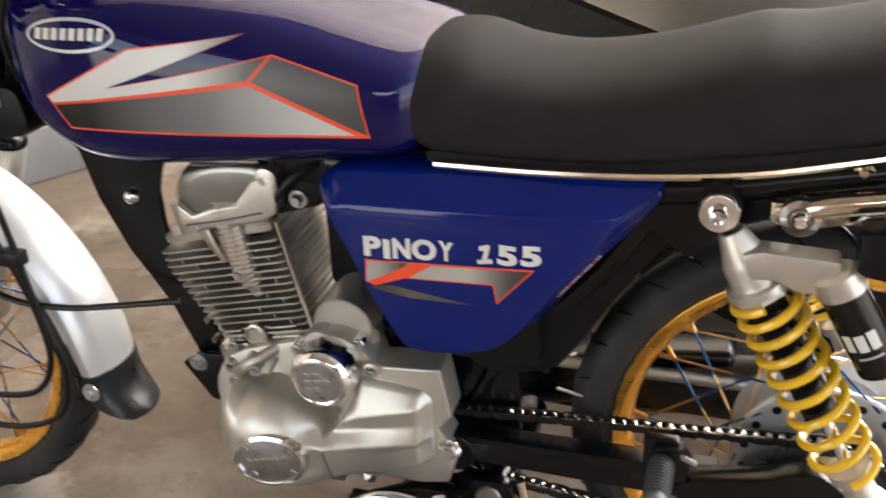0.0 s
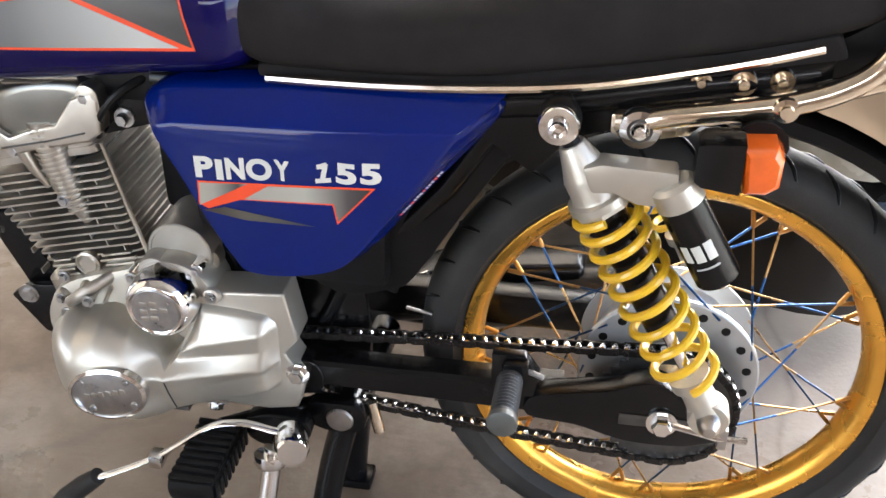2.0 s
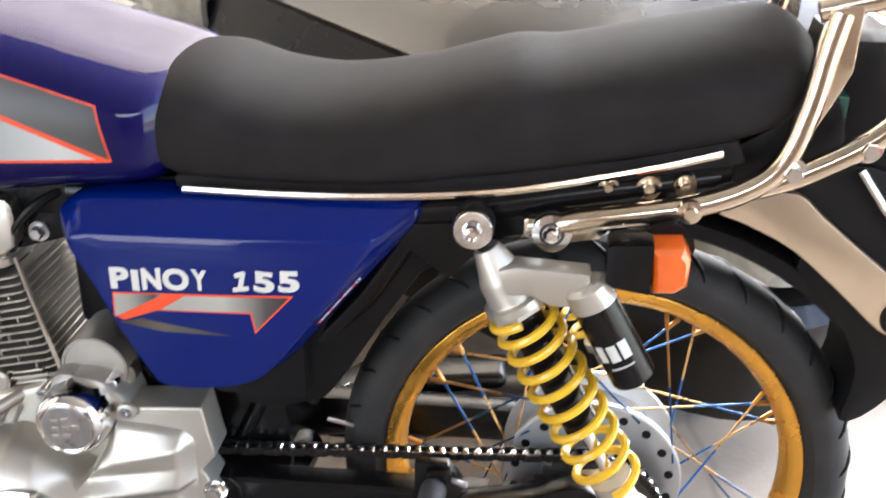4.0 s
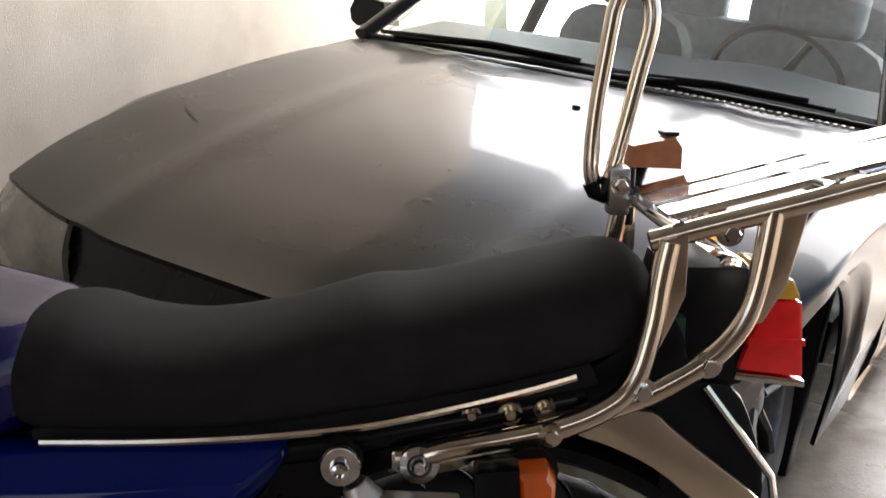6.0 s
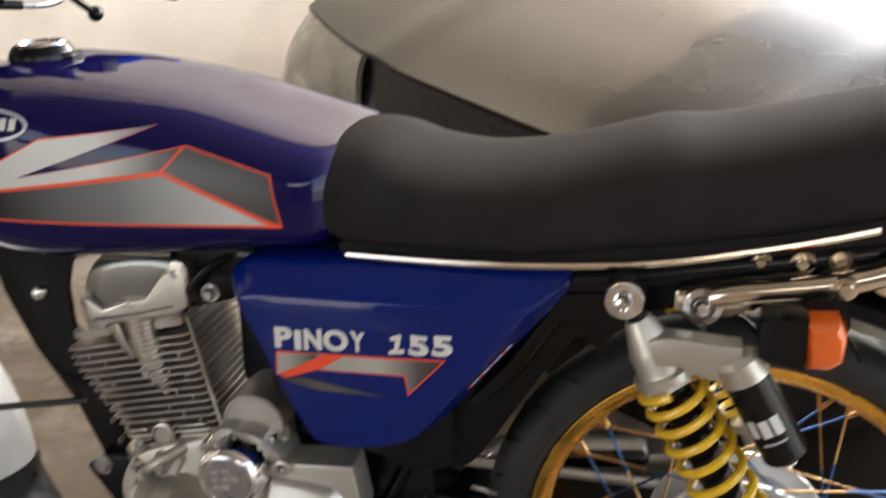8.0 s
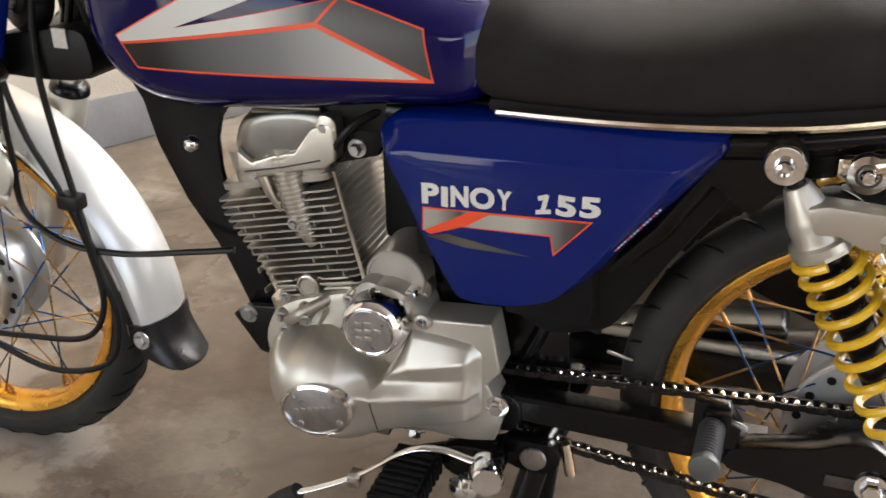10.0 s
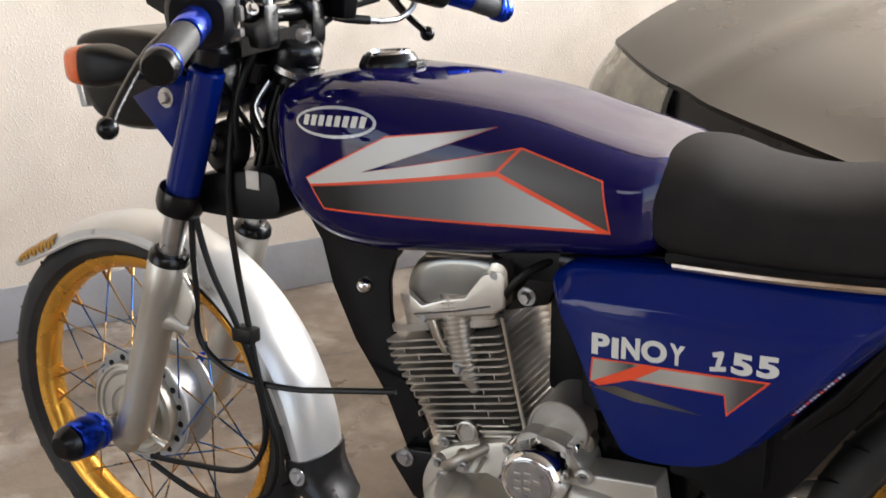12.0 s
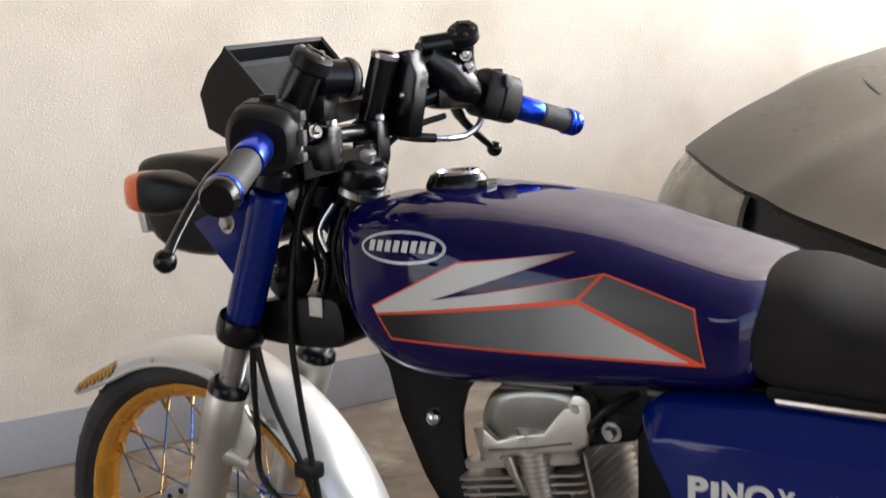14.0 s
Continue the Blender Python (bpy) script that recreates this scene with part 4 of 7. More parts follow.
# added block that keeps the gap between starter and side panel dark
part("dark_gap_block", box((-0.500, -0.062, 0.300), (-0.405, 0.090, 0.470), 0.012), BLACK, engine, "added dark block closing the gap behind the engine")
# added dark box that fills the space behind the cylinder
part("intake_filler", box((-0.560, -0.030, 0.440), (-0.498, 0.030, 0.600), 0.012), PLASTIC, engine, "dark filler block in place of the intake")
part("lower_bolt", bolt((-0.394, -0.116, 0.301), (0, -1, 0), 0.0085, 0.012), CHROME, engine)
part("drain_bolt", bolt((-0.50, -0.10, 0.232), (0, -0.6, -1), 0.008, 0.01), STEEL, engine)
part("carburettor", lathe([(0, 0), (0.026, 0), (0.03, 0.01), (0.03, 0.05), (0.022, 0.055), (0.022, 0.08), (0, 0.08)], (-0.555, 0, 0.52), (1, 0, 0.1), 20), DARK_STEEL, engine)

# ---- frame ----
frame_p = part("frame", plate([(-0.890, 0.62), (-0.866, 0.58), (-0.853, 0.525), (-0.822, 0.455), (-0.798, 0.419), (-0.777, 0.385), (-0.752, 0.325), (-0.745, 0.300), (-0.706, 0.315), (-0.727, 0.372), (-0.752, 0.420), (-0.764, 0.474), (-0.768, 0.500), (-0.768, 0.540), (-0.760, 0.568), (-0.735, 0.600), (-0.60, 0.612), (-0.42, 0.63), (-0.42, 0.66), (-0.80, 0.68)], -0.030, -0.021, 0.003), BLACK, bike, "black painted steel frame")
part("engine_plate", plate([(-0.767, 0.310), (-0.745, 0.326), (-0.700, 0.331), (-0.690, 0.30), (-0.722, 0.258), (-0.733, 0.261)], -0.045, -0.034, 0.003), BLACK, frame_p)
for x, y, z in ((-0.743, -0.045, 0.315), (-0.695, -0.045, 0.312)):
    part("bolt", bolt((x, y, z), (0, -1, 0), 0.008, 0.008), STEEL, frame_p)
part("dome_nut", lathe([(0, 0.012), (0.006, 0.0105), (0.010, 0.006), (0.011, 0)], (-0.804, -0.028, 0.53), (0, -1, 0), 20), CHROME, frame_p)
part("head_bracket", plate([(-0.595, 0.545), (-0.545, 0.56), (-0.53, 0.60), (-0.56, 0.615), (-0.60, 0.60)], -0.068, -0.056, 0.003), BLACK, frame_p)
part("bolt", bolt((-0.569, -0.068, 0.567), (0, -1, 0), 0.0068, 0.011), STEEL, frame_p)
for s in (-1, 1):
    part("seat_rail", tube(spline([(-0.52, s * 0.085, 0.622), (-0.35, s * 0.098, 0.622), (-0.18, s * 0.100, 0.628), (-0.05, s * 0.098, 0.650), (0.08, s * 0.092, 0.672)], 5), 0.014, 10), BLACK, frame_p)
    part("rear_gusset", plate([(-0.22, 0.655), (-0.21, 0.60), (-0.155, 0.560), (-0.12, 0.60), (-0.02, 0.628), (0.09, 0.662), (0.09, 0.692), (0.0, 0.672), (-0.1, 0.655)], s * 0.088, s * 0.104, 0.003), BLACK, frame_p)
    part("rear_strut", tube([(-0.19, s * 0.070, 0.60), (-0.24, s * 0.062, 0.52), (-0.36, s * 0.038, 0.37), (-0.40, s * 0.038, 0.28)], 0.014, 10), BLACK, frame_p)
    part("shock_mount", rod((-0.131, s * 0.09, 0.638), (-0.131, s * 0.16, 0.638), 0.010), STEEL, frame_p)
part("air_box", box((-0.50, -0.092, 0.455), (-0.30, 0.092, 0.628), 0.02), PLASTIC, frame_p)
part("inner_fender", plate(smooth_poly([(-0.20, 0.650), (-0.14, 0.622), (-0.172, 0.566), (-0.224, 0.487), (-0.274, 0.405), (-0.30, 0.386), (-0.36, 0.375), (-0.40, 0.42), (-0.34, 0.52), (-0.28, 0.62)], 3), -0.066, 0.066, 0.006), PLASTIC, frame_p, "black plastic inner fender")
part("battery_tray", box((-0.40, -0.085, 0.40), (-0.30, 0.085, 0.47), 0.01), PLASTIC, frame_p)
part("under_tank_cover", box((-0.62, -0.07, 0.585), (-0.40, 0.07, 0.635), 0.008), PLASTIC, frame_p)
part("pivot_plate", plate(smooth_poly([(-0.41, 0.42), (-0.35, 0.41), (-0.33, 0.33), (-0.34, 0.24), (-0.40, 0.225), (-0.42, 0.30)], 3), -0.048, -0.036, 0.003), BLACK, frame_p)
for x, z, r in ((-0.016, 0.663, 0.0085), (0.019, 0.664, 0.0105), (0.050, 0.668, 0.0095)):
    part("bolt", lathe([(0, 0.009), (r * 0.42, 0.009), (r * 0.5, 0.007), (r * 0.52, 0.003), (r * 1.05, 0.004), (r * 1.15, 0.002), (r * 1.2, 0)], (x, -0.104, z), (0, -1, 0), 18), CHROME_OLD, frame_p)
# ---- rear end ----
swing = part("swingarm", rings(bmesh.new(), [[(x, -0.098, lo), (x, -0.098, hi - 0.004), (x, -0.094, hi), (x, -0.068, hi), (x, -0.066, hi - 0.004), (x, -0.066, lo)] for x, lo, hi in ((-0.41, 0.275, 0.302), (-0.30, 0.272, 0.303), (-0.19, 0.270, 0.305), (-0.11, 0.270, 0.306))]), BLACK, bike, "black square-section swingarm")
part("swing_side", box((-0.40, 0.066, 0.258), (0.02, 0.098, 0.303), 0.005), BLACK, swing)
part("cross_tube", rod((-0.395, -0.10, 0.282), (-0.395, 0.10, 0.282), 0.024), BLACK, swing)
part("axle_plate", plate(smooth_poly([(-0.145, 0.299), (-0.116, 0.309), (-0.064, 0.320), (-0.040, 0.331), (-0.011, 0.335), (0.020, 0.315), (0.056, 0.283), (0.056, 0.270), (0.018, 0.256), (-0.032, 0.254), (-0.062, 0.260), (-0.094, 0.269), (-0.145, 0.275)], 4), -0.113, -0.084, 0.005), BLACK, swing)
part("adjuster_slot", box((-0.050, -0.1145, 0.280), (0.040, -0.113, 0.294), 0.001), DARK_STEEL, swing)
part("axle_nut", bolt((-0.006, -0.114, 0.289), (0, -1, 0), 0.0105, 0.014), CHROME, swing, "chrome axle nut")
part("adjuster", tube([(0.005, -0.117, 0.289), (0.05, -0.117, 0.279), (0.082, -0.110, 0.272)], 0.004, 8), CHROME, swing, "chain adjuster")
part("adjuster_end", box((0.052, -0.119, 0.264), (0.062, -0.095, 0.290), 0.002), STEEL, swing)
part("peg_bracket", plate([(-0.185, 0.352), (-0.15, 0.352), (-0.135, 0.33), (-0.14, 0.30), (-0.185, 0.30)], -0.112, -0.098, 0.002), BLACK, swing)
# passenger peg: ribbed rubber on a short bar
peg = part("passenger_peg", lathe([(0, 0), (0.008, 0), (0.008, 0.008), (0.0125, 0.010)] + [(0.0125 + 0.0014 * (k % 2), 0.012 + 0.0026 * k) for k in range(24)] + [(0.0138, 0.076)], (-0.164, -0.112, 0.330), (0, -1, 0.03), 24), surface("worn_rubber", (0.022, 0.023, 0.026), 0.5, var=0.25, scale=50, bump=0.2), bike, "ribbed black rubber passenger peg")
part("peg_disc", lathe([(0.009, 0.075), (0.0150, 0.076), (0.0155, 0.079), (0.0150, 0.083), (0.0135, 0.084), (0, 0.084)], (-0.164, -0.112, 0.330), (0, -1, 0.03), 28), surface("grey_end_disc", (0.10, 0.105, 0.10), 0.45, 0.3, bump=0.05), peg, "grey end disc")
part("peg_clamp", box((-0.172, -0.122, 0.330), (-0.146, -0.100, 0.348), 0.003), BLACK, peg)
part("peg_pin", rod((-0.148, -0.112, 0.335), (-0.130, -0.118, 0.333), 0.003), STEEL, peg)

# chain: link plates and rollers along two runs and round the sprocket
CH_Y = -0.062
SPR = V(0.0, CH_Y, 0.266)
SPR_R = 0.075
top_a, low_a = V(-0.44, CH_Y, 0.313), V(-0.44, CH_Y, 0.243)
path = []
a_top, a_low = radians(93), radians(-100)
for k in range(31):
    path.append(top_a.lerp(SPR + V(SPR_R * math.cos(a_top), 0, SPR_R * math.sin(a_top)), k / 31))
for k in range(21):
    t = a_top + (a_low - a_top) * k / 20
    path.append(SPR + V(SPR_R * math.cos(t), 0, SPR_R * math.sin(t)))
end = path[-1]
for k in range(1, 32):
    p = end.lerp(low_a, k / 31)
    p.z -= 0.006 * math.sin(math.pi * k / 31)
    path.append(p)


def link_mesh(wide):
    bm = bmesh.new()
    L = 0.0127
    pts = []
    for i in range(20):
        t = 2 * math.pi * i / 20
        r = 0.0046
        x = math.copysign(L / 2, math.cos(t)) + r * math.cos(t)
        z = r * math.sin(t) * (0.86 if abs(math.cos(t)) < 0.35 else 1)
        pts.append((x, z))
    for s in (-1, 1):
        y = s * wide
        rings(bm, [[(x, y - 0.0008, z) for x, z in pts], [(x, y + 0.0008, z) for x, z in pts]])
    for sx in (-L / 2, L / 2):
        for q in (-1, 1):
            add_lathe(bm, [(0, 0.0014), (0.0020, 0.0012), (0.0026, 0)], (sx, q * (wide + 0.0008), 0), (0, q, 0), 8)
    plates = len(bm.faces)
    for sx in (-L / 2, L / 2):
        add_lathe(bm, [(0.0040, -0.0048), (0.0046, -0.0030), (0.0047, 0.0), (0.0046, 0.0030), (0.0040, 0.0048)], (sx, 0, 0), (0, 1, 0), 12)
    bm.faces.ensure_lookup_table()
    for f in bm.faces[plates:]:
        f.material_index, f.smooth = 1, True
    me = bpy.data.meshes.new("chain_link")
    bmesh.ops.recalc_face_normals(bm, faces=bm.faces)
    bm.to_mesh(me)
    bm.free()
    me.materials.append(CHAIN_M)
    me.materials.append(CHROME)
    return me


chain = part("drive_chain", tube([V(-0.0035, CH_Y - 0.004, 0.2), V(-0.0035, CH_Y + 0.004, 0.2)], 0.001, 6), DARK_STEEL, bike, "bare steel roller chain")
links = [link_mesh(0.0052), link_mesh(0.0072)]
total, run = 0.0, [0.0]
for a, b in zip(path, path[1:]):
    total += (b - a).length
    run.append(total)
n_link = int(total / 0.0127)
for k in range(n_link):
    d = (k + 0.5) * 0.0127
    i = max(j for j in range(len(run)) if run[j] <= d)
    i = min(i, len(path) - 2)
    a, b = path[i], path[i + 1]
    p = a.lerp(b, (d - run[i]) / max(run[i + 1] - run[i], 1e-6))
    o = new("chain_link", links[k % 2])
    o.parent = chain
    o.matrix_basis = Matrix.Translation(p) @ Matrix.Rotation(-math.atan2(b.z - a.z, b.x - a.x), 4, "Y")
teeth = 38
pts = []
for k in range(teeth * 4):
    t = 2 * math.pi * k / (teeth * 4)
    r = SPR_R + (0.004, 0.001, -0.0035, 0.001)[k % 4]
    pts.append((r * math.cos(t), SPR.z + r * math.sin(t)))
part("rear_sprocket", plate(pts, CH_Y - 0.002, CH_Y + 0.002, 0), DARK_STEEL, bike, "dark steel rear sprocket")
part("sprocket_carrier", lathe([(0, 0.03), (0.03, 0.03), (0.035, 0.02), (0.05, 0.012), (0.052, 0.0)], (0, -0.045, 0.289), (0, -1, 0), 32), ALLOY, bike)


def shock(s, near):
    """A coil-over damper; the left one carries a remote canister."""
    top, bot = V(-0.131, s * 0.145, 0.636), V(0.035, s * 0.135, 0.326)
    d = bot - top
    ax = d.normalized()
    spring_m = YELLOW
    at = lambda t, r=0.0: top + d * t
    body = part("rear_shock", lathe([(0, 0.024), (0.0112, 0.024), (0.0125, 0.026), (0.0190, 0.048), (0.0205, 0.052), (0.0220, 0.056), (0.0225, 0.075), (0.0235, 0.077), (0.0285, 0.079), (0.0290, 0.086), (0.0, 0.086)], top, d, 28), SILVER if near else PLASTIC, bike, "rear shock absorber with a yellow coil spring" if near else "dark rear shock absorber", smooth=35)
    part("top_eye", lathe([(0.008, -0.011), (0.017, -0.011), (0.0185, -0.008), (0.0185, 0.008), (0.017, 0.011), (0.008, 0.011)], top, (0, 1, 0), 24, closed=True), PLASTIC, body)
    part("top_washer", lathe([(0, 0.0045), (0.0165, 0.0035), (0.0180, 0.001), (0.0180, -0.002), (0, -0.002)], top + V(0, s * 0.0125, 0), (0, s, 0), 28), CHROME, body, "chrome washer")
    part("top_nut", lathe([(0, 0.010), (0.004, 0.010), (0.0045, 0.015), (0.0075, 0.014), (0.0085, 0.011), (0.0095, 0.003)], top + V(0, s * 0.0125, 0), (0, s, 0), 20), CHROME, body)
    part("damper_body", rod(at(0.235), at(0.66), 0.0175), BLACK, body, "black damper tube")
    part("piston_rod", rod(at(0.62), at(0.86), 0.0065), CHROME, body)
    part("bump_stop", lathe([(0, 0), (0.021, 0), (0.021, 0.012), (0.0, 0.012)], at(0.845), d, 20), SILVER, body)
    part("preload_collar", lathe([(0.017, 0), (0.0285, 0), (0.0285, 0.007), (0.017, 0.007)], at(0.238), d, 8, closed=True), SILVER, body)
    u, w = frame_of(ax)
    pts, n, turns = [], 230, 9.0
    for k in range(n + 1):
        t = k / n
        f = 0.268 + 0.587 * (0.25 * t + 0.75 * t ** 1.25)
        ang = 2 * math.pi * turns * t
        pts.append(at(f) + (u * math.cos(ang) + w * math.sin(ang)) * 0.0282)
    part("coil_spring", tube(pts, 0.0044, 8), spring_m, body, "yellow painted coil spring" if near else "")
    part("lower_leg", tube([at(0.855), at(0.90), at(0.95), at(0.985)], [0.015, 0.016, 0.0165, 0.018], 16), SILVER, body)
    part("bottom_eye", lathe([(0.006, -0.014), (0.019, -0.014), (0.0205, -0.011), (0.0205, 0.011), (0.019, 0.014), (0.006, 0.014)], bot, (0, 1, 0), 24, closed=True), SILVER, body)
    part("bottom_bolt", lathe([(0, 0.020), (0.006, 0.019), (0.009, 0.014), (0.0105, 0.012), (0.0125, 0.0)], bot + V(0, s * 0.012, 0), (0, s, 0), 18), STEEL, body)
    if near:
        can_a, can_b = V(-0.0275, -0.158, 0.583), V(0.0185, -0.158, 0.502)
        part("canister_bridge", plate([(-0.108, 0.602), (-0.092, 0.607), (-0.028, 0.604), (-0.026, 0.586), (-0.040, 0.570), (-0.060, 0.571), (-0.080, 0.580), (-0.100, 0.578)], -0.166, -0.140, 0.0035, 2), SILVER, body)
        part("shock_neck", rod(at(0.04), at(0.10), 0.0085), PLASTIC, body)
        can = part("canister", rod(can_a, can_b, 0.0205, 0.002, 28), BLACK, body, "glossy black gas canister with a pale badge")
        dd = (can_b - can_a).normalized()
        part("canister_cap", lathe([(0, -0.012), (0.016, -0.012), (0.0205, -0.008), (0.0215, 0.010), (0.0, 0.010)], can_a, dd, 28), SILVER, can)
        part("canister_base", lathe([(0, 0.010), (0.006, 0.010), (0.007, 0.003), (0.016, 0.002), (0.0195, 0.0), (0.0, 0.0)], can_b, dd, 24), CHROME, can)
        # a pale badge with bars, wrapped on the canister
        up = -dd
        side = V(0, -1, 0)
        right = side.cross(up).normalized() * -1
        for name, a0, a1, h0, h1, mt in (("badge_bar", -50, -28, 0.044, 0.061, WHITE), ("badge_bar", -20, 4, 0.045, 0.062, WHITE), ("badge_bar", 11, 34, 0.044, 0.062, WHITE), ("badge_line", -30, 30, 0.068, 0.070, GREY_LETTER)):
            bm = bmesh.new()
            r = 0.0208 if mt is WHITE else 0.0211
            grid = []
            for h in (h0, h1):
                grid.append([can_a + dd * h + (side * math.cos(radians(a0 + (a1 - a0) * i / 8)) + right * math.sin(radians(a0 + (a1 - a0) * i / 8))) * r for i in range(9)])
            rings(bm, grid, close=False, caps=False)
            part(name, bm, mt, can)
    return body


shock(-1, True)
shock(1, False)

# ---- carrier, tail and rear mudguard ----
rack = part("rear_carrier", tube(spline([(-0.083, -0.118, 0.627), (-0.06, -0.121, 0.630), (-0.033, -0.124, 0.638), (0.05, -0.124, 0.654), (0.10, -0.120, 0.672), (0.128, -0.115, 0.697), (0.143, -0.110, 0.745), (0.150, -0.106, 0.79), (0.156, -0.104, 0.822)], 6), 0.0105, 12), CHROME_OLD, bike, "aged chrome tubular rear carrier")
for s in (-1, 1):
    if s > 0:
        part("lower_tube", tube(spline([(-0.06, 0.121, 0.630), (0.05, 0.124, 0.654), (0.10, 0.120, 0.672), (0.128, 0.115, 0.697), (0.143, 0.110, 0.745), (0.156, 0.104, 0.822)], 6), 0.0105, 12), CHROME_OLD, rack)
    part("rear_riser", tube(spline([(0.078, s * 0.118, 0.664), (0.135, s * 0.112, 0.681), (0.190, s * 0.109, 0.711), (0.221, s * 0.107, 0.742), (0.236, s * 0.105, 0.78), (0.246, s * 0.104, 0.850)], 6), 0.0105, 14), CHROME_OLD, rack)
    part("front_post", plate([(0.146, 0.826), (0.172, 0.830), (0.172, 0.775), (0.161, 0.748), (0.146, 0.715), (0.139, 0.735), (0.143, 0.775)], s * 0.101, s * 0.110, 0.002), CHROME_OLD, rack)
    part("riser_gusset", plate([(0.238, 0.848), (0.279, 0.858), (0.263, 0.784), (0.243, 0.750), (0.226, 0.744), (0.230, 0.775)], s * 0.099, s * 0.108, 0.002), CHROME_OLD, rack)
    part("top_rail", tube(spline([(0.140, s * 0.098, 0.821), (0.20, s * 0.102, 0.838), (0.272, s * 0.104, 0.857), (0.33, s * 0.104, 0.873), (0.40, s * 0.104, 0.890), (0.47, s * 0.104, 0.907)], 5), 0.0098, 12), CHROME_OLD, rack)
for y in (-0.060, 0.0, 0.060):
    part("slat", bevel_all(rings(bmesh.new(), [[(x, y - 0.021, z), (x, y + 0.021, z), (x, y + 0.021, z - 0.007), (x, y - 0.021, z - 0.007)] for x, z in ((0.160, 0.843), (0.25, 0.866), (0.34, 0.890), (0.43, 0.909))]), 0.002), CHROME, rack, "flat chrome slat")
for x, z in ((0.165, 0.836), (0.30, 0.872), (0.385, 0.893), (0.46, 0.908)):
    part("cross_bar", tube([(x, -0.105, z - 0.004), (x, 0.105, z - 0.004)], 0.0085, 10), CHROME, rack)
part("carrier_plate", plate([(0.33, 0.884), (0.41, 0.903), (0.41, 0.899), (0.33, 0.880)], -0.095, 0.095, 0.001), CHROME, rack)
HOOP = [(0.134, 0.092, 0.838), (0.122, 0.094, 0.850), (0.120, 0.094, 0.880), (0.123, 0.094, 0.925), (0.129, 0.093, 0.970), (0.1345, 0.092, 1.008), (0.138, 0.092, 1.028), (0.145, 0.091, 1.043), (0.157, 0.090, 1.049), (0.169, 0.089, 1.043), (0.175, 0.088, 1.029), (0.1745, 0.086, 1.005), (0.165, 0.086, 0.963), (0.154, 0.088, 0.912), (0.143, 0.090, 0.862), (0.134, 0.092, 0.838)]
part("backrest_hoop", tube(spline(HOOP, 5), 0.0085, 12), CHROME_OLD, rack, "tall narrow closed chrome hoop")
part("hoop_foot", tube([(0.1405, 0.0905, 0.852), (0.137, 0.091, 0.840), (0.132, 0.092, 0.834), (0.126, 0.093, 0.837), (0.121, 0.094, 0.848)], 0.0104, 12), PLASTIC, rack)
part("clamp", box((0.136, 0.070, 0.815), (0.158, 0.098, 0.866), 0.004), STEEL, rack)
part("clamp_post", rod((0.163, 0.104, 0.800), (0.163, 0.104, 0.862), 0.007), PLASTIC, rack)
part("clamp_bolt", bolt((0.147, 0.070, 0.848), (0, -1, 0), 0.007, 0.010), CHROME, rack)
part("mount_plate", plate([(-0.088, 0.632), (-0.035, 0.645), (0.0, 0.640), (-0.02, 0.617), (-0.07, 0.606), (-0.088, 0.615)], -0.118, -0.112, 0.002), CHROME_OLD, rack)
part("mount_bolt", lathe([(0, 0.015), (0.005, 0.0145), (0.0075, 0.011), (0.008, 0.007), (0.012, 0.0065), (0.0175, 0.005), (0.019, 0.002), (0.019, -0.003)], (-0.063, -0.124, 0.624), (0, -1, 0), 28), CHROME, rack)
part("bolt_ring", lathe([(0.0085, 0.0072), (0.0105, 0.0076), (0.0112, 0.0068)], (-0.063, -0.124, 0.624), (0, -1, 0), 28), DARK_STEEL, rack)
part("rail_bolt", lathe([(0, 0.010), (0.0055, 0.010), (0.0065, 0.006), (0.0105, 0.005), (0.011, 0)], (0.052, -0.133, 0.655), (0, -1, 0), 20), CHROME_OLD, rack)
for x, y, z in ((0.195, -0.112, 0.712), (0.135, -0.118, 0.690), (0.21, -0.1, 0.83)):
    part("nut", bolt((x, y, z), (0, -1, 0), 0.008, 0.012), CHROME, rack)


ind = part("turn_signal", tube([(0.035, -0.075, 0.632), (0.035, -0.12, 0.628), (0.035, -0.145, 0.625)], [0.010, 0.013, 0.024], 14), PLASTIC, bike, "orange rear turn signal on a black stalk")
part("shell", bevel_all(rings(bmesh.new(), [[(x, -0.156 + y * k, 0.617 + z * k * 0.86) for y, z in ((-0.020, -0.027), (0.020, -0.027), (0.022, 0.024), (0.0, 0.029), (-0.020, 0.026))] for x, k in ((-0.016, 0.72), (-0.010, 0.86), (0.021, 1.0))]), 0.003), BLACK, ind, "glossy black shell")
part("lens", bevel_all(rings(bmesh.new(), [[(0.036 + x * k, y, 0.618 + z * k) for x, z in ((-0.017, 0.018), (0.010, 0.020), (0.017, 0.010), (0.017, -0.016), (0.006, -0.024), (-0.012, -0.025))] for k, y in ((1.0, -0.138), (1.04, -0.150), (1.0, -0.168), (0.90, -0.175), (0.70, -0.179))]), 0.003), ORANGE, ind, "orange lens")
ind = part("turn_signal", tube([(0.172, 0.105, 0.820), (0.176, 0.125, 0.842), (0.185, 0.14, 0.862)], 0.0075, 10), PLASTIC, bike, "orange rear turn signal clamped to the carrier")
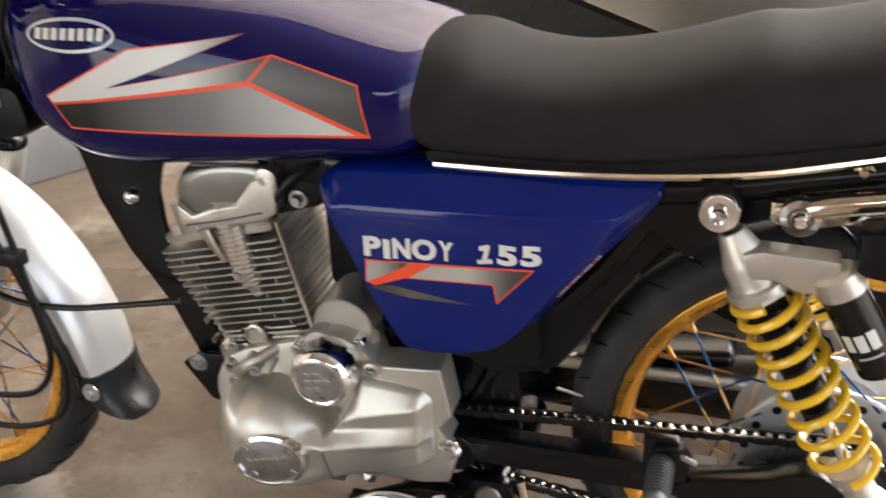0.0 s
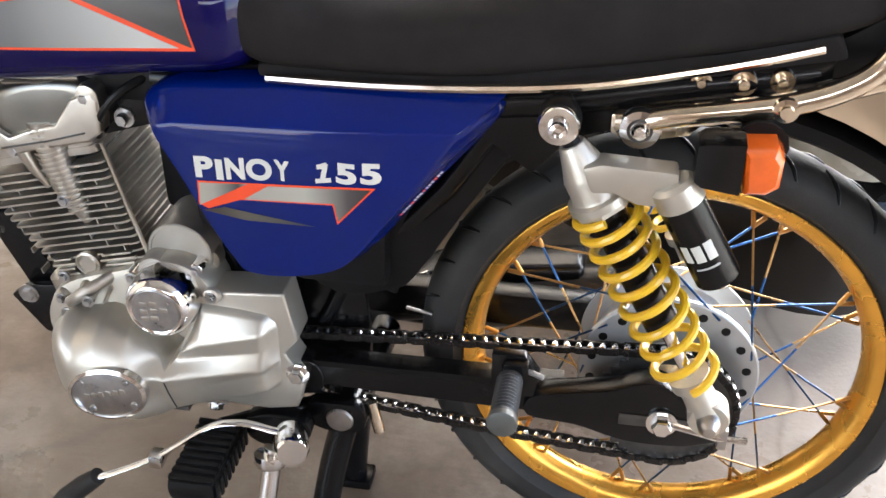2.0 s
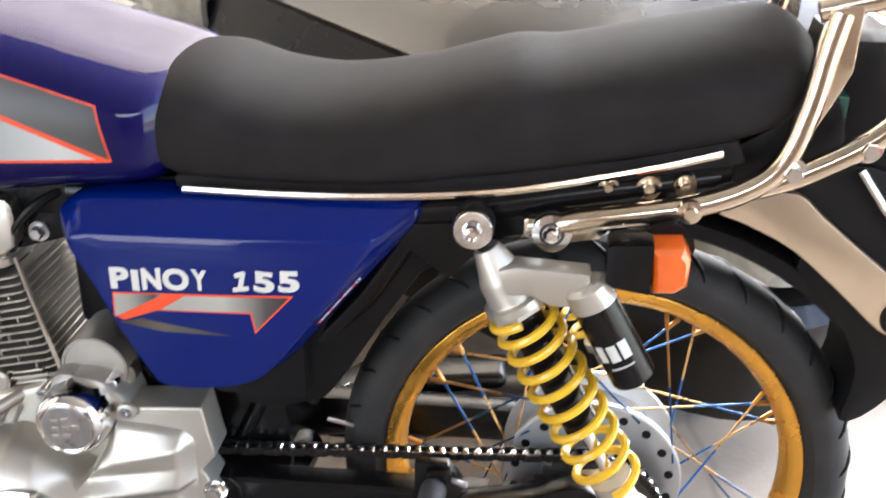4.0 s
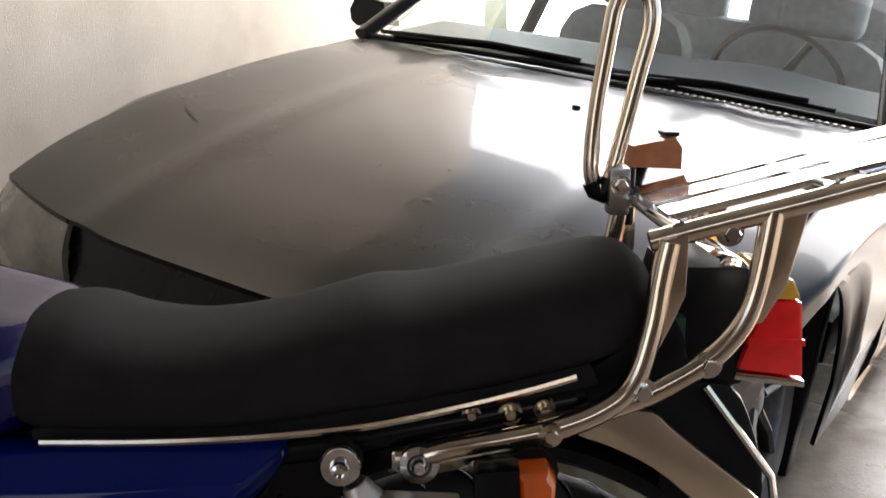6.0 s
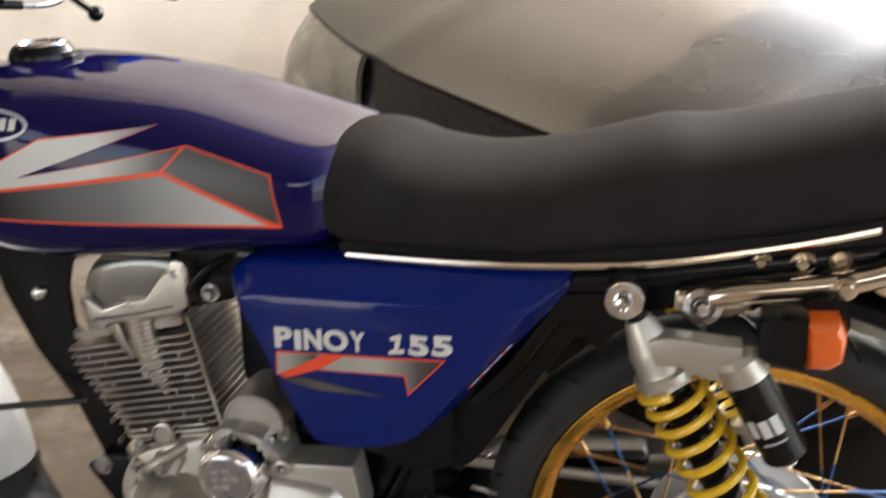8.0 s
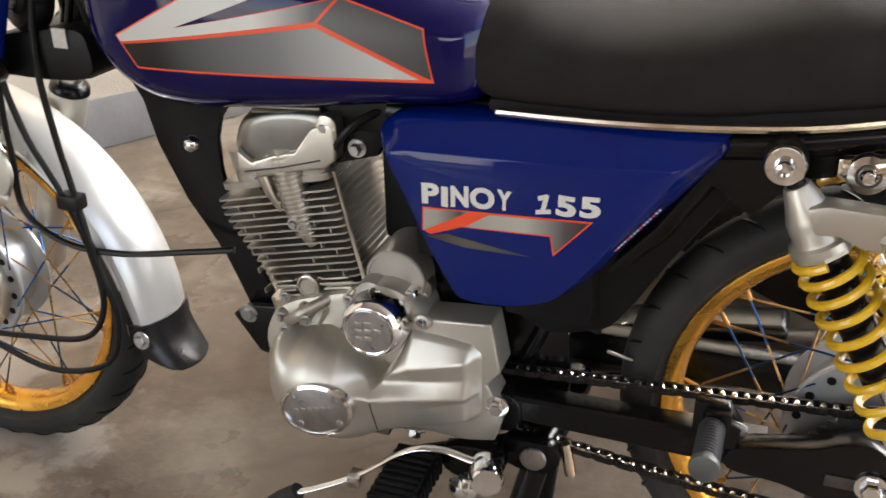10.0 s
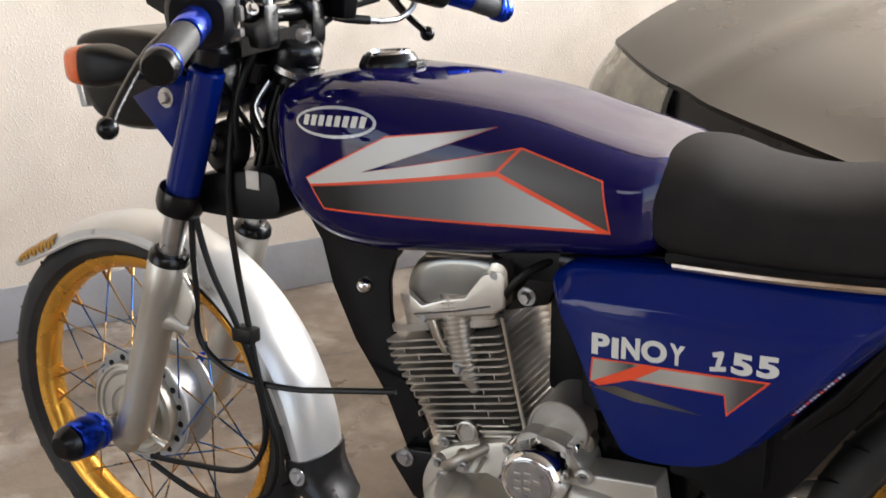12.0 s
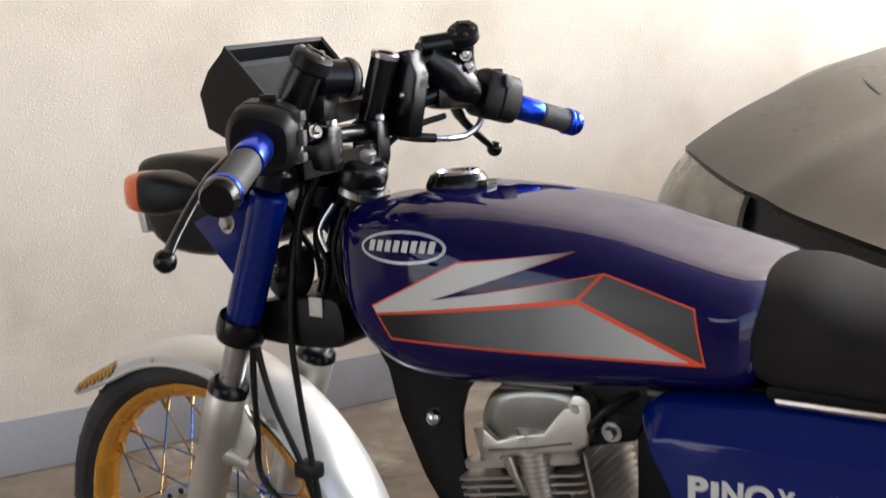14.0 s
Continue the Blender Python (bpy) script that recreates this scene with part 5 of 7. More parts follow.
part("lens", bevel_all(rings(bmesh.new(), [[(0.197 + x * k, y, 0.874 + z * k) for x, z in ((-0.030, 0.010), (0.020, 0.020), (0.028, 0.008), (0.028, -0.016), (-0.030, -0.014))] for k, y in ((0.92, 0.118), (1.0, 0.124), (1.0, 0.160), (0.9, 0.166))]), 0.003), surface("faded_orange_lens", (0.42, 0.15, 0.06), 0.35, var=0.2, scale=60, bump=0.05, coat=0.2), ind, "faded brownish orange lens")
part("shell", box((0.205, 0.128, 0.893), (0.222, 0.16, 0.898), 0.002), PLASTIC, ind)

tail = part("tail_light", plate([(0.262, 0.757), (0.297, 0.757), (0.303, 0.682), (0.239, 0.690)], -0.062, 0.062, 0.004), RED_LENS, bike, "red rear light with an amber top")
part("amber_top", plate([(0.266, 0.7585), (0.296, 0.7585), (0.287, 0.778), (0.272, 0.780)], -0.061, 0.061, 0.003), surface("amber_lens", (0.75, 0.42, 0.05), 0.2, var=0.1, bump=0.02, coat=0.5), tail)
part("lens_foot", plate([(0.2375, 0.688), (0.304, 0.680), (0.3045, 0.673), (0.236, 0.681)], -0.063, 0.063, 0.001), CHROME, tail)
part("lens_band", plate([(0.248, 0.722), (0.3015, 0.720), (0.302, 0.714), (0.2455, 0.716)], -0.0635, 0.0635, 0.001), RED_LENS, tail)
part("housing", box((0.168, -0.058, 0.668), (0.252, 0.058, 0.792), 0.018), PLASTIC, tail, "black plastic tail housing")
part("housing_cap", plate(smooth_poly([(0.205, 0.770), (0.228, 0.796), (0.247, 0.790), (0.250, 0.765)], 3), -0.05, 0.05, 0.004), CHROME, tail)
part("green_tab", box((0.170, -0.075, 0.685), (0.184, -0.035, 0.745), 0.003), GREEN_PLASTIC, tail)


def guard(name, c, r, a0, a1, w, drop, mat, parent, label="", n=28, thick=0.003, taper=None, rad=None):
    """A mudguard: an arched sheet with turned-down edges, over an arc in degrees."""
    sec = [(-w, -drop), (-w * 0.97, -drop * 0.45), (-w * 0.8, -0.003), (-w * 0.4, 0.0035), (0, 0.005), (w * 0.4, 0.0035), (w * 0.8, -0.003), (w * 0.97, -drop * 0.45), (w, -drop)]
    sec = sec + [(y * 0.955, q - thick) for y, q in reversed(sec)]
    loops = []
    for i in range(n + 1):
        f = i / n
        t = radians(a0 + (a1 - a0) * f)
        k = 1 if taper is None else taper(f)
        rf = r if rad is None else rad(a0 + (a1 - a0) * f)
        loops.append([(c[0] + (rf + q * k) * math.cos(t), c[1] + y * k, c[2] + (rf + q * k) * math.sin(t)) for y, q in sec])
    return part(name, rings(bmesh.new(), loops), mat, parent, label)


guard("rear_mudguard", (0.0, 0, 0.295), 0.332, 42, 165, 0.055, 0.022, PLASTIC, bike, "black plastic rear mudguard")
part("mudguard_tail", plate(smooth_poly([(0.20, 0.60), (0.27, 0.54), (0.30, 0.475), (0.275, 0.42), (0.24, 0.40), (0.245, 0.46), (0.215, 0.52), (0.17, 0.57)], 3), -0.055, 0.055, 0.008), PLASTIC, bike)
fs = part("mudguard_stay", plate(smooth_poly([(0.086, 0.642), (0.125, 0.652), (0.156, 0.654), (0.180, 0.634), (0.215, 0.606), (0.248, 0.580), (0.272, 0.556), (0.281, 0.530), (0.268, 0.517), (0.250, 0.520), (0.209, 0.556), (0.160, 0.597), (0.115, 0.620), (0.088, 0.630)], 3), -0.078, -0.068, 0.004), BEIGE, bike, "beige painted side stay of the rear mudguard")
part("mudguard_body", plate(smooth_poly([(0.09, 0.640), (0.13, 0.664), (0.18, 0.676), (0.235, 0.674), (0.262, 0.625), (0.274, 0.570), (0.262, 0.545), (0.20, 0.590), (0.14, 0.620)], 3), -0.062, 0.062, 0.008), PLASTIC, fs, "black plastic body of the mudguard")
part("stay_bolt", lathe([(0, 0.012), (0.006, 0.011), (0.009, 0.007), (0.0095, 0.004), (0.013, 0.003), (0.0135, 0)], (0.268, -0.078, 0.536), (0, -1, 0), 20), CHROME, fs)
part("stay_washer", lathe([(0, 0.003), (0.019, 0.002), (0.020, 0)], (0.268, -0.078, 0.536), (0, -1, 0), 24), PLASTIC, fs)
part("rear_reflector", lathe([(0, 0), (0.020, 0.004), (0.023, 0.016), (0.017, 0.045), (0.009, 0.085), (0.003, 0.105), (0, 0.108)], (0.275, -0.075, 0.520), (1, 0.05, -0.12), 20), PLASTIC, fs, "pointed black plastic flap")
part("tail_brace", tube([(0.208, -0.066, 0.676), (0.240, -0.068, 0.634), (0.276, -0.07, 0.586), (0.283, -0.072, 0.545)], 0.0042, 8), CHROME, fs)

# ---- stand, pegs, exhaust ----
st = part("centre_stand", tube(spline([(-0.352, -0.06, 0.225), (-0.372, -0.085, 0.14), (-0.385, -0.11, 0.06), (-0.40, -0.125, 0.012)], 4), 0.0165, 12), BLACK, bike, "black steel centre stand")
part("stand_leg", tube(spline([(-0.350, 0.015, 0.225), (-0.366, 0.022, 0.14), (-0.376, 0.028, 0.06), (-0.380, 0.031, 0.012)], 4), 0.0165, 12), BLACK, st)
part("stand_foot", box((-0.43, -0.140, 0.0), (-0.375, -0.105, 0.014), 0.004), BLACK, st)
part("stand_foot", box((-0.405, 0.012, 0.0), (-0.355, 0.050, 0.014), 0.004), BLACK, st)
part("stand_tube", rod((-0.355, -0.09, 0.218), (-0.345, 0.09, 0.218), 0.020), BLACK, st)
part("stand_lug", plate(smooth_poly([(-0.395, 0.236), (-0.365, 0.240), (-0.335, 0.238), (-0.328, 0.215), (-0.345, 0.198), (-0.390, 0.204)], 3), -0.092, -0.074, 0.003), BLACK, st)
part("pivot_cap", lathe([(0, 0.004), (0.0145, 0.003), (0.016, 0)], (-0.358, -0.093, 0.219), (0, -1, 0), 24), STEEL, st)
part("stand_spring", tube([(-0.325, -0.075, 0.236), (-0.316, -0.078, 0.196)], 0.007, 10), CHROME_OLD, st)
fp = part("foot_peg", box((-0.512, -0.228, 0.200), (-0.458, -0.125, 0.230), 0.010), PLASTIC, bike, "ribbed black rubber foot peg")
for k in range(9):
    part("peg_rib", box((-0.4575, -0.224 + k * 0.0110, 0.203), (-0.4550, -0.218 + k * 0.0110, 0.227), 0.001), PLASTIC, fp)
    part("peg_rib", box((-0.509, -0.224 + k * 0.0110, 0.2295), (-0.461, -0.218 + k * 0.0110, 0.2325), 0.001), PLASTIC, fp)
part("peg_arm", tube([(-0.485, -0.13, 0.22), (-0.45, -0.10, 0.215), (-0.38, -0.06, 0.215)], 0.012, 10), BLACK, fp)
part("peg_hanger", plate(smooth_poly([(-0.455, 0.235), (-0.395, 0.24), (-0.385, 0.215), (-0.42, 0.195), (-0.455, 0.205)], 3), -0.125, -0.105, 0.003), BLACK, fp)
sh = part("gear_lever", tube(spline([(-0.384, -0.155, 0.248), (-0.41, -0.162, 0.256), (-0.445, -0.165, 0.264), (-0.484, -0.168, 0.254), (-0.543, -0.172, 0.208), (-0.600, -0.176, 0.176), (-0.625, -0.178, 0.166)], 6), 0.0052, 10, 0.6), CHROME, bike, "chrome gear lever with a rubber tip")
part("lever_tip", tube([(-0.620, -0.178, 0.169), (-0.640, -0.178, 0.152), (-0.668, -0.178, 0.126), (-0.682, -0.178, 0.112)], [0.010, 0.012, 0.012, 0.009], 14), RUBBER, sh)
part("lever_joint", box((-0.553, -0.182, 0.196), (-0.538, -0.164, 0.212), 0.002), CHROME, sh)
ss = part("side_stand", tube([(-0.412, -0.165, 0.235), (-0.420, -0.19, 0.16), (-0.428, -0.225, 0.08), (-0.434, -0.255, 0.012)], 0.0105, 12), CHROME, bike, "chrome side stand folded down beside the peg")
part("stand_pad", box((-0.455, -0.275, 0.0), (-0.415, -0.24, 0.012), 0.004), CHROME, ss)
part("stand_head", lathe([(0, -0.018), (0.017, -0.018), (0.019, -0.012), (0.019, 0.012), (0.016, 0.018), (0, 0.018)], (-0.392, -0.165, 0.244), (0.4, -1, 0.1), 20), CHROME, ss)
part("stand_collar", lathe([(0, 0), (0.016, 0), (0.018, 0.004), (0.018, 0.014), (0, 0.014)], (-0.415, -0.172, 0.215), (0, 0.3, 1), 18), CHROME, ss)
ex = part("exhaust", tube(spline([(-0.69, 0.03, 0.52), (-0.76, 0.07, 0.44), (-0.755, 0.11, 0.30), (-0.68, 0.125, 0.225), (-0.55, 0.13, 0.205), (-0.38, 0.13, 0.215), (-0.22, 0.13, 0.245)], 6), 0.018, 14), EXHAUST_M, bike, "dull steel exhaust pipe and silencer")
part("silencer", lathe([(0, 0), (0.02, 0), (0.036, 0.05), (0.038, 0.1), (0.038, 0.23), (0.030, 0.26), (0.015, 0.27), (0, 0.27)], (-0.28, 0.135, 0.235), (1, 0, 0.18), 28), EXHAUST_M, ex)
nose = [(-0.348, 0.205), (-0.347, 0.228), (-0.337, 0.251), (-0.321, 0.270), (-0.292, 0.289), (-0.250, 0.300)]
part("heat_shield", plate(nose + [(-0.10, 0.318), (-0.10, 0.235), (-0.25, 0.200)], 0.118, 0.180, 0.012, 3), BLACK, ex, "black heat shield on the silencer")
part("shield_rim", tube(spline([(x - 0.002, 0.118, z + 0.002) for x, z in nose[:5]], 5), [0.0042] * 10 + [0.0034] * 8 + [0.0024] * 3, 8), CHROME, ex, "bright chrome rim")
part("shield_bead", tube(spline([(-0.341, 0.116, 0.214), (-0.334, 0.116, 0.237), (-0.321, 0.116, 0.255), (-0.300, 0.116, 0.268)], 5), 0.0020, 8), CHROME, ex)
part("brake_rod", rod((-0.292, -0.03, 0.340), (-0.262, -0.03, 0.334), 0.002), STEEL, frame_p)
part("cable_clip", plate([(-0.371, 0.337), (-0.361, 0.353), (-0.356, 0.335), (-0.362, 0.312), (-0.368, 0.318)], -0.032, -0.028, 0.001), STEEL, frame_p)
# ---- front end (built straight ahead, then turned with the steering) ----
SA = V(math.sin(radians(RAKE)), 0, math.cos(radians(RAKE)))


def steered(ob):
    ob.matrix_world = STEER_M
    return ob


FK_TOP, FK_BOT = V(-0.965, 0, 0.820), V(-1.168, 0, 0.262)
FD = (FK_BOT - FK_TOP).normalized()
on = lambda t, y: FK_TOP + (FK_BOT - FK_TOP) * t + V(0, y, 0)
fork = steered(part("front_fork", plate(smooth_poly([(-1.050, 0.645), (-0.985, 0.660), (-0.915, 0.668), (-0.898, 0.648), (-0.905, 0.610), (-1.00, 0.602), (-1.055, 0.610)], 3), -0.064, 0.064, 0.006), PLASTIC, bike, "telescopic front fork with silver sliders and blue covers"))
for s in (-1, 1):
    y = -0.088 if s < 0 else 0.076
    part("fork_cover", rod(on(0.05, y), on(0.34, y), 0.0225, 0.003, 24), BLUE, fork, "blue painted fork cover")
    part("cover_ring", lathe([(0.02, 0), (0.0295, 0), (0.031, 0.006), (0.031, 0.022), (0.0285, 0.030), (0.02, 0.03)], on(0.325, y), FD, 24, closed=True), BLACK, fork)
    part("stanchion", rod(on(0.30, y), on(0.55, y), 0.0155, 0.001, 24), STEEL, fork, "bare steel fork tube")
    part("dust_seal", lathe([(0.014, -0.004), (0.021, -0.004), (0.0265, 0.002), (0.0275, 0.010), (0.014, 0.010)], on(0.485, y), FD, 24, closed=True), BLACK, fork, "black rubber dust seal")
    part("slider", lathe([(0.0, 0), (0.024, 0), (0.0265, 0.004), (0.0265, 0.05), (0.0245, 0.06), (0.0245, 0.22), (0.026, 0.24), (0.027, 0.285), (0.020, 0.300), (0, 0.302)], on(0.50, y), FD, 28), SILVER, fork, "silver painted fork slider")
    part("slider_boss", tube([on(0.655, y) + V(0.014, 0, 0.0), on(0.66, y) + V(0.034, -s * 0.006, -0.004), on(0.67, y) + V(0.046, -s * 0.012, -0.006)], [0.015, 0.011, 0.010], 12), SILVER, fork)
    if s < 0:
        part("guard_bracket", plate(smooth_poly([(-1.062, 0.535), (-1.046, 0.520), (-1.034, 0.490), (-1.038, 0.464), (-1.058, 0.446), (-1.090, 0.460)], 3), y - s * 0.006 - 0.004, y - s * 0.006 + 0.004, 0.003), SILVER, fork)
    part("axle_lug", tube([on(0.93, y) + V(0.0, 0, 0), on(1.0, y) + V(-0.012, 0, -0.006), FRONT + V(0.004, y - FRONT.y, 0)], [0.026, 0.025, 0.022], 16), SILVER, fork)
    # blue anodised crash bobbin on the axle
    bob = part("axle_bobbin", lathe([(0.0, 0), (0.012, 0), (0.018, 0.004), (0.0265, 0.010), (0.0275, 0.016), (0.024, 0.019), (0.024, 0.022), (0.0275, 0.025), (0.0285, 0.045), (0.026, 0.055), (0.018, 0.060), (0.0, 0.060)], FRONT + V(0.010 if s < 0 else -0.012, s * 0.108 if s < 0 else 0.098, 0), (0, s, 0), 28), BLUE_ANO, fork, "blue anodised axle bobbin")
    part("bobbin_end", lathe([(0, 0.078), (0.015, 0.078), (0.022, 0.072), (0.0265, 0.060), (0.02, 0.056)], FRONT + V(0.010 if s < 0 else -0.012, s * 0.108 if s < 0 else 0.098, 0), (0, s, 0), 24), BLACK, bob)
part("axle", rod(FRONT + V(0, -0.13, 0), FRONT + V(0, 0.13, 0), 0.007), STEEL, fork)
part("top_yoke", bevel_all(rings(bmesh.new(), [[(x, y, z + 0.35 * (x + 0.965)) for x, y in ((-0.984, -0.070), (-0.984, 0.070), (-0.940, 0.066), (-0.905, 0.024), (-0.895, 0.0), (-0.905, -0.024), (-0.940, -0.066))] for z in (0.797, 0.818)]), 0.005), BLACK, fork, "black cast top yoke")
for s in (-1, 1):
    part("yoke_clamp", rod(on(0.035, s * 0.088), on(-0.008, s * 0.088), 0.0265, 0.004, 22), BLACK, fork)
part("stem_boss", lathe([(0, 0.010), (0.024, 0.010), (0.030, 0.006), (0.033, -0.004), (0.033, -0.030), (0.028, -0.036)], V(-0.908, 0, 0.816), SA, 28), BLACK, fork)
part("steering_nut", lathe([(0, 0.013), (0.008, 0.013), (0.0125, 0.010), (0.0135, 0.006), (0.0135, -0.004), (0.016, -0.005), (0.017, -0.012)], V(-0.905, 0.0, 0.826), SA, 24), STEEL, fork, "polished steering stem nut")
part("steering_head", rod(V(-0.905, 0, 0.80), V(-0.965, 0, 0.645), 0.026), BLACK, fork)
part("yoke_ring", lathe([(0.02, 0), (0.034, 0), (0.034, 0.008), (0.02, 0.008)], V(-0.912, 0, 0.785), SA, 24, closed=True), STEEL, fork)
for s in (-1, 1):
    part("fork_cap", lathe([(0, 0.010), (0.008, 0.010), (0.016, 0.006), (0.0175, 0)], on(0.0, s * 0.088) + SA * 0.006, SA, 20), CHROME, fork)
part("paper_tag", box((-0.945, -0.0665, 0.645), (-0.925, -0.0645, 0.668), 0.0004), LIGHT_PLASTIC, fork)
part("horn", lathe([(0, 0.022), (0.012, 0.022), (0.016, 0.016), (0.03, 0.014), (0.034, 0.008), (0.034, -0.012), (0.0, -0.016)], V(-0.995, -0.040, 0.688), (-0.3, -1, 0.3), 24), PLASTIC, fork, "black disc horn")
part("horn_nut", bolt((-0.999, -0.062, 0.693), (-0.3, -1, 0.3), 0.005, 0.006), STEEL, fork)
for pts in ([(-0.935, -0.02, 0.79), (-0.955, -0.035, 0.74), (-0.945, -0.03, 0.70), (-0.955, -0.03, 0.66)], [(-0.985, -0.02, 0.80), (-0.975, -0.045, 0.75), (-0.985, -0.05, 0.71), (-0.975, -0.04, 0.66)], [(-0.960, 0.02, 0.80), (-0.985, 0.0, 0.74), (-0.965, -0.02, 0.68)], [(-0.915, -0.03, 0.77), (-0.925, -0.04, 0.72), (-0.915, -0.035, 0.66)]):
    part("wire", tube(spline(pts, 5), 0.0036, 8), CABLE, fork)
part("cable_sleeve", tube(spline([(-0.925, -0.035, 0.775), (-0.94, -0.045, 0.745), (-0.93, -0.045, 0.72)], 4), 0.003, 8), STEEL, fork)
part("ignition_lock", rod((-0.955, -0.03, 0.775), (-0.945, -0.03, 0.800), 0.018), BLACK, fork)

# brake plate, drum ribs and arm on the front wheel
brake = part("brake_plate", lathe([(0, 0.036), (0.016, 0.036), (0.018, 0.031), (0.021, 0.024), (0.036, 0.021), (0.037, 0.024), (0.040, 0.024), (0.041, 0.020), (0.056, 0.0185), (0.0575, 0.022), (0.0605, 0.0225), (0.062, 0.018), (0.067, 0.017), (0.0685, 0.0205), (0.072, 0.020), (0.073, 0.015), (0.073, 0.0)], V(0, -0.030, 0), (0, -1, 0), 56), SILVER, front_wheel, "cast alloy brake plate")
part("brake_arm", tube([V(0.03, -0.066, -0.012), V(0.06, -0.07, -0.022), V(0.082, -0.07, -0.03)], [0.008, 0.006, 0.006], 10), ALLOY, front_wheel)
part("brake_cam", lathe([(0, 0.016), (0.007, 0.016), (0.009, 0.012), (0.010, 0)], V(0.03, -0.058, -0.012), (0, -1, 0), 16), STEEL, front_wheel)
# mudguard with the wheel beneath
def guard_r(t):
    """The mudguard stands further off at its tail, and its tip turns up."""
    return 0.2805 + 0.0365 * max(0, (141 - t) / 140) ** 3 + 0.041 * max(0, (t - 116) / 30) ** 2


def guard_k(f):
    return (0.86 + 0.14 * min(1, f * 6) * min(1, (1 - f) * 8 + 0.5)) * (0.66 + 0.34 * math.sqrt(min(1, f / 0.06)))


fg = guard("front_mudguard", (FRONT.x + 0.004, FRONT.y, FRONT.z + 0.004), 0.285, 146, -4, 0.051, 0.0225, FENDER, bike, "white-silver steel front mudguard", 48, 0.0025, guard_k, guard_r)
steered(fg)
# a rolled bead along each edge, and rivets
for s in (-1, 1):
    part("edge_bead", tube([(FRONT.x + 0.004 + (guard_r(t) - 0.0218) * math.cos(radians(t)), FRONT.y + s * 0.0505, FRONT.z + 0.004 + (guard_r(t) - 0.0218) * math.sin(radians(t))) for t in range(125, 5, -4)], 0.0024, 6), FENDER, fg)
for t in (100, 74, 52, 34):
    part("rivet", lathe([(0, 0.003), (0.003, 0.002), (0.0042, 0)], (FRONT.x + 0.004 + (guard_r(t) - 0.014) * math.cos(radians(t)), FRONT.y - 0.0505, FRONT.z + 0.004 + (guard_r(t) - 0.014) * math.sin(radians(t))), (0, -1, 0.4), 10), STEEL, fg)
# amber print with dark edges on the front tip, as plain slanted bars
SIDE = ((0.62, 0.0008), (0.80, -0.0030), (0.90, -0.0066), (0.97, -0.0101), (0.985, -0.0153), (0.995, -0.0190))


def tip_print(t0, t1, i0, i1, slant, lift, mat):
    """A strip of print on the near flank of the mudguard's tip."""
    grid = []
    for t in (t0, t1):
        row = []
        for i in range(i0, i1):
            fr, q = SIDE[i]
            tt = t + slant * (i - 2.5)
            kk = guard_k((146 - tt) / 150)
            r = guard_r(tt) + q * kk + lift
            row.append((FRONT.x + 0.004 + r * math.cos(radians(tt)), FRONT.y - 0.051 * fr * kk - lift, FRONT.z + 0.004 + r * math.sin(radians(tt))))
        grid.append(row)
    part("print_bar", rings(bmesh.new(), grid, close=False, caps=False), mat, fg)


for k in range(10):
    t = 140.6 - k * 2.2
    up = 0 if k % 3 else 1
    tip_print(t + 0.5, t - 2.1, up, 6 - (k % 2), 0.35, 0.0010, DARK_INK)
    tip_print(t, t - 1.5, up, 6 - (k % 2), 0.35, 0.0016, AMBER_INK)
# black rubber mud flap at the rear foot
flap_loops = []
for t, r, w in ((-1, 0.3205, 0.0525), (-4.5, 0.3220, 0.0525), (-7.4, 0.331, 0.0510), (-9.8, 0.345, 0.0480), (-11.2, 0.357, 0.0440), (-11.9, 0.361, 0.0380)):
    sec = [(-w, -0.030), (-w * 0.97, -0.012), (-w * 0.8, -0.002), (-w * 0.4, 0.004), (0, 0.006), (w * 0.4, 0.004), (w * 0.8, -0.002), (w * 0.97, -0.012), (w, -0.030)]
    sec = sec + [(y * 0.93, q - 0.005) for y, q in reversed(sec)]
    flap_loops.append([(FRONT.x + 0.004 + (r + q) * math.cos(radians(t)), FRONT.y + y, FRONT.z + 0.004 + (r + q) * math.sin(radians(t))) for y, q in sec])
flap = part("mud_flap", rings(bmesh.new(), flap_loops), PLASTIC_GLOSS, fg, "glossy black plastic mud flap")
part("flap_bolt", bolt((-0.894, -0.0565, 0.256), (0, -1, 0.1), 0.008, 0.007), STEEL, fg)

# ---- headlight, instruments ----
lamp = steered(part("headlight", plate(smooth_poly([(-1.225, 0.805), (-1.19, 0.828), (-1.10, 0.830), (-1.03, 0.812), (-1.02, 0.74), (-1.07, 0.708), (-1.16, 0.706), (-1.208, 0.732)], 3), -0.080, 0.080, 0.018, 3), BLACK, bike, "black rectangular headlight"))
part("headlight_glass", plate([(-1.236, 0.800), (-1.222, 0.806), (-1.206, 0.728), (-1.219, 0.725)], -0.078, 0.078, 0.004), surface("lamp_glass", (0.55, 0.56, 0.55), 0.12, 0.3, var=0.1, bump=0.1, coat=0.8), lamp)
for s in (-1, 1):
    part("lamp_bracket", plate([(-1.095, 0.752), (-1.02, 0.782), (-0.98, 0.785), (-1.012, 0.690), (-1.03, 0.690)], s * 0.092, s * 0.100, 0.002), BLUE, lamp, "blue lamp bracket")
    part("bracket_bolt", bolt((-1.035, s * 0.100, 0.755), (0, s, 0), 0.008, 0.008), STEEL, lamp)


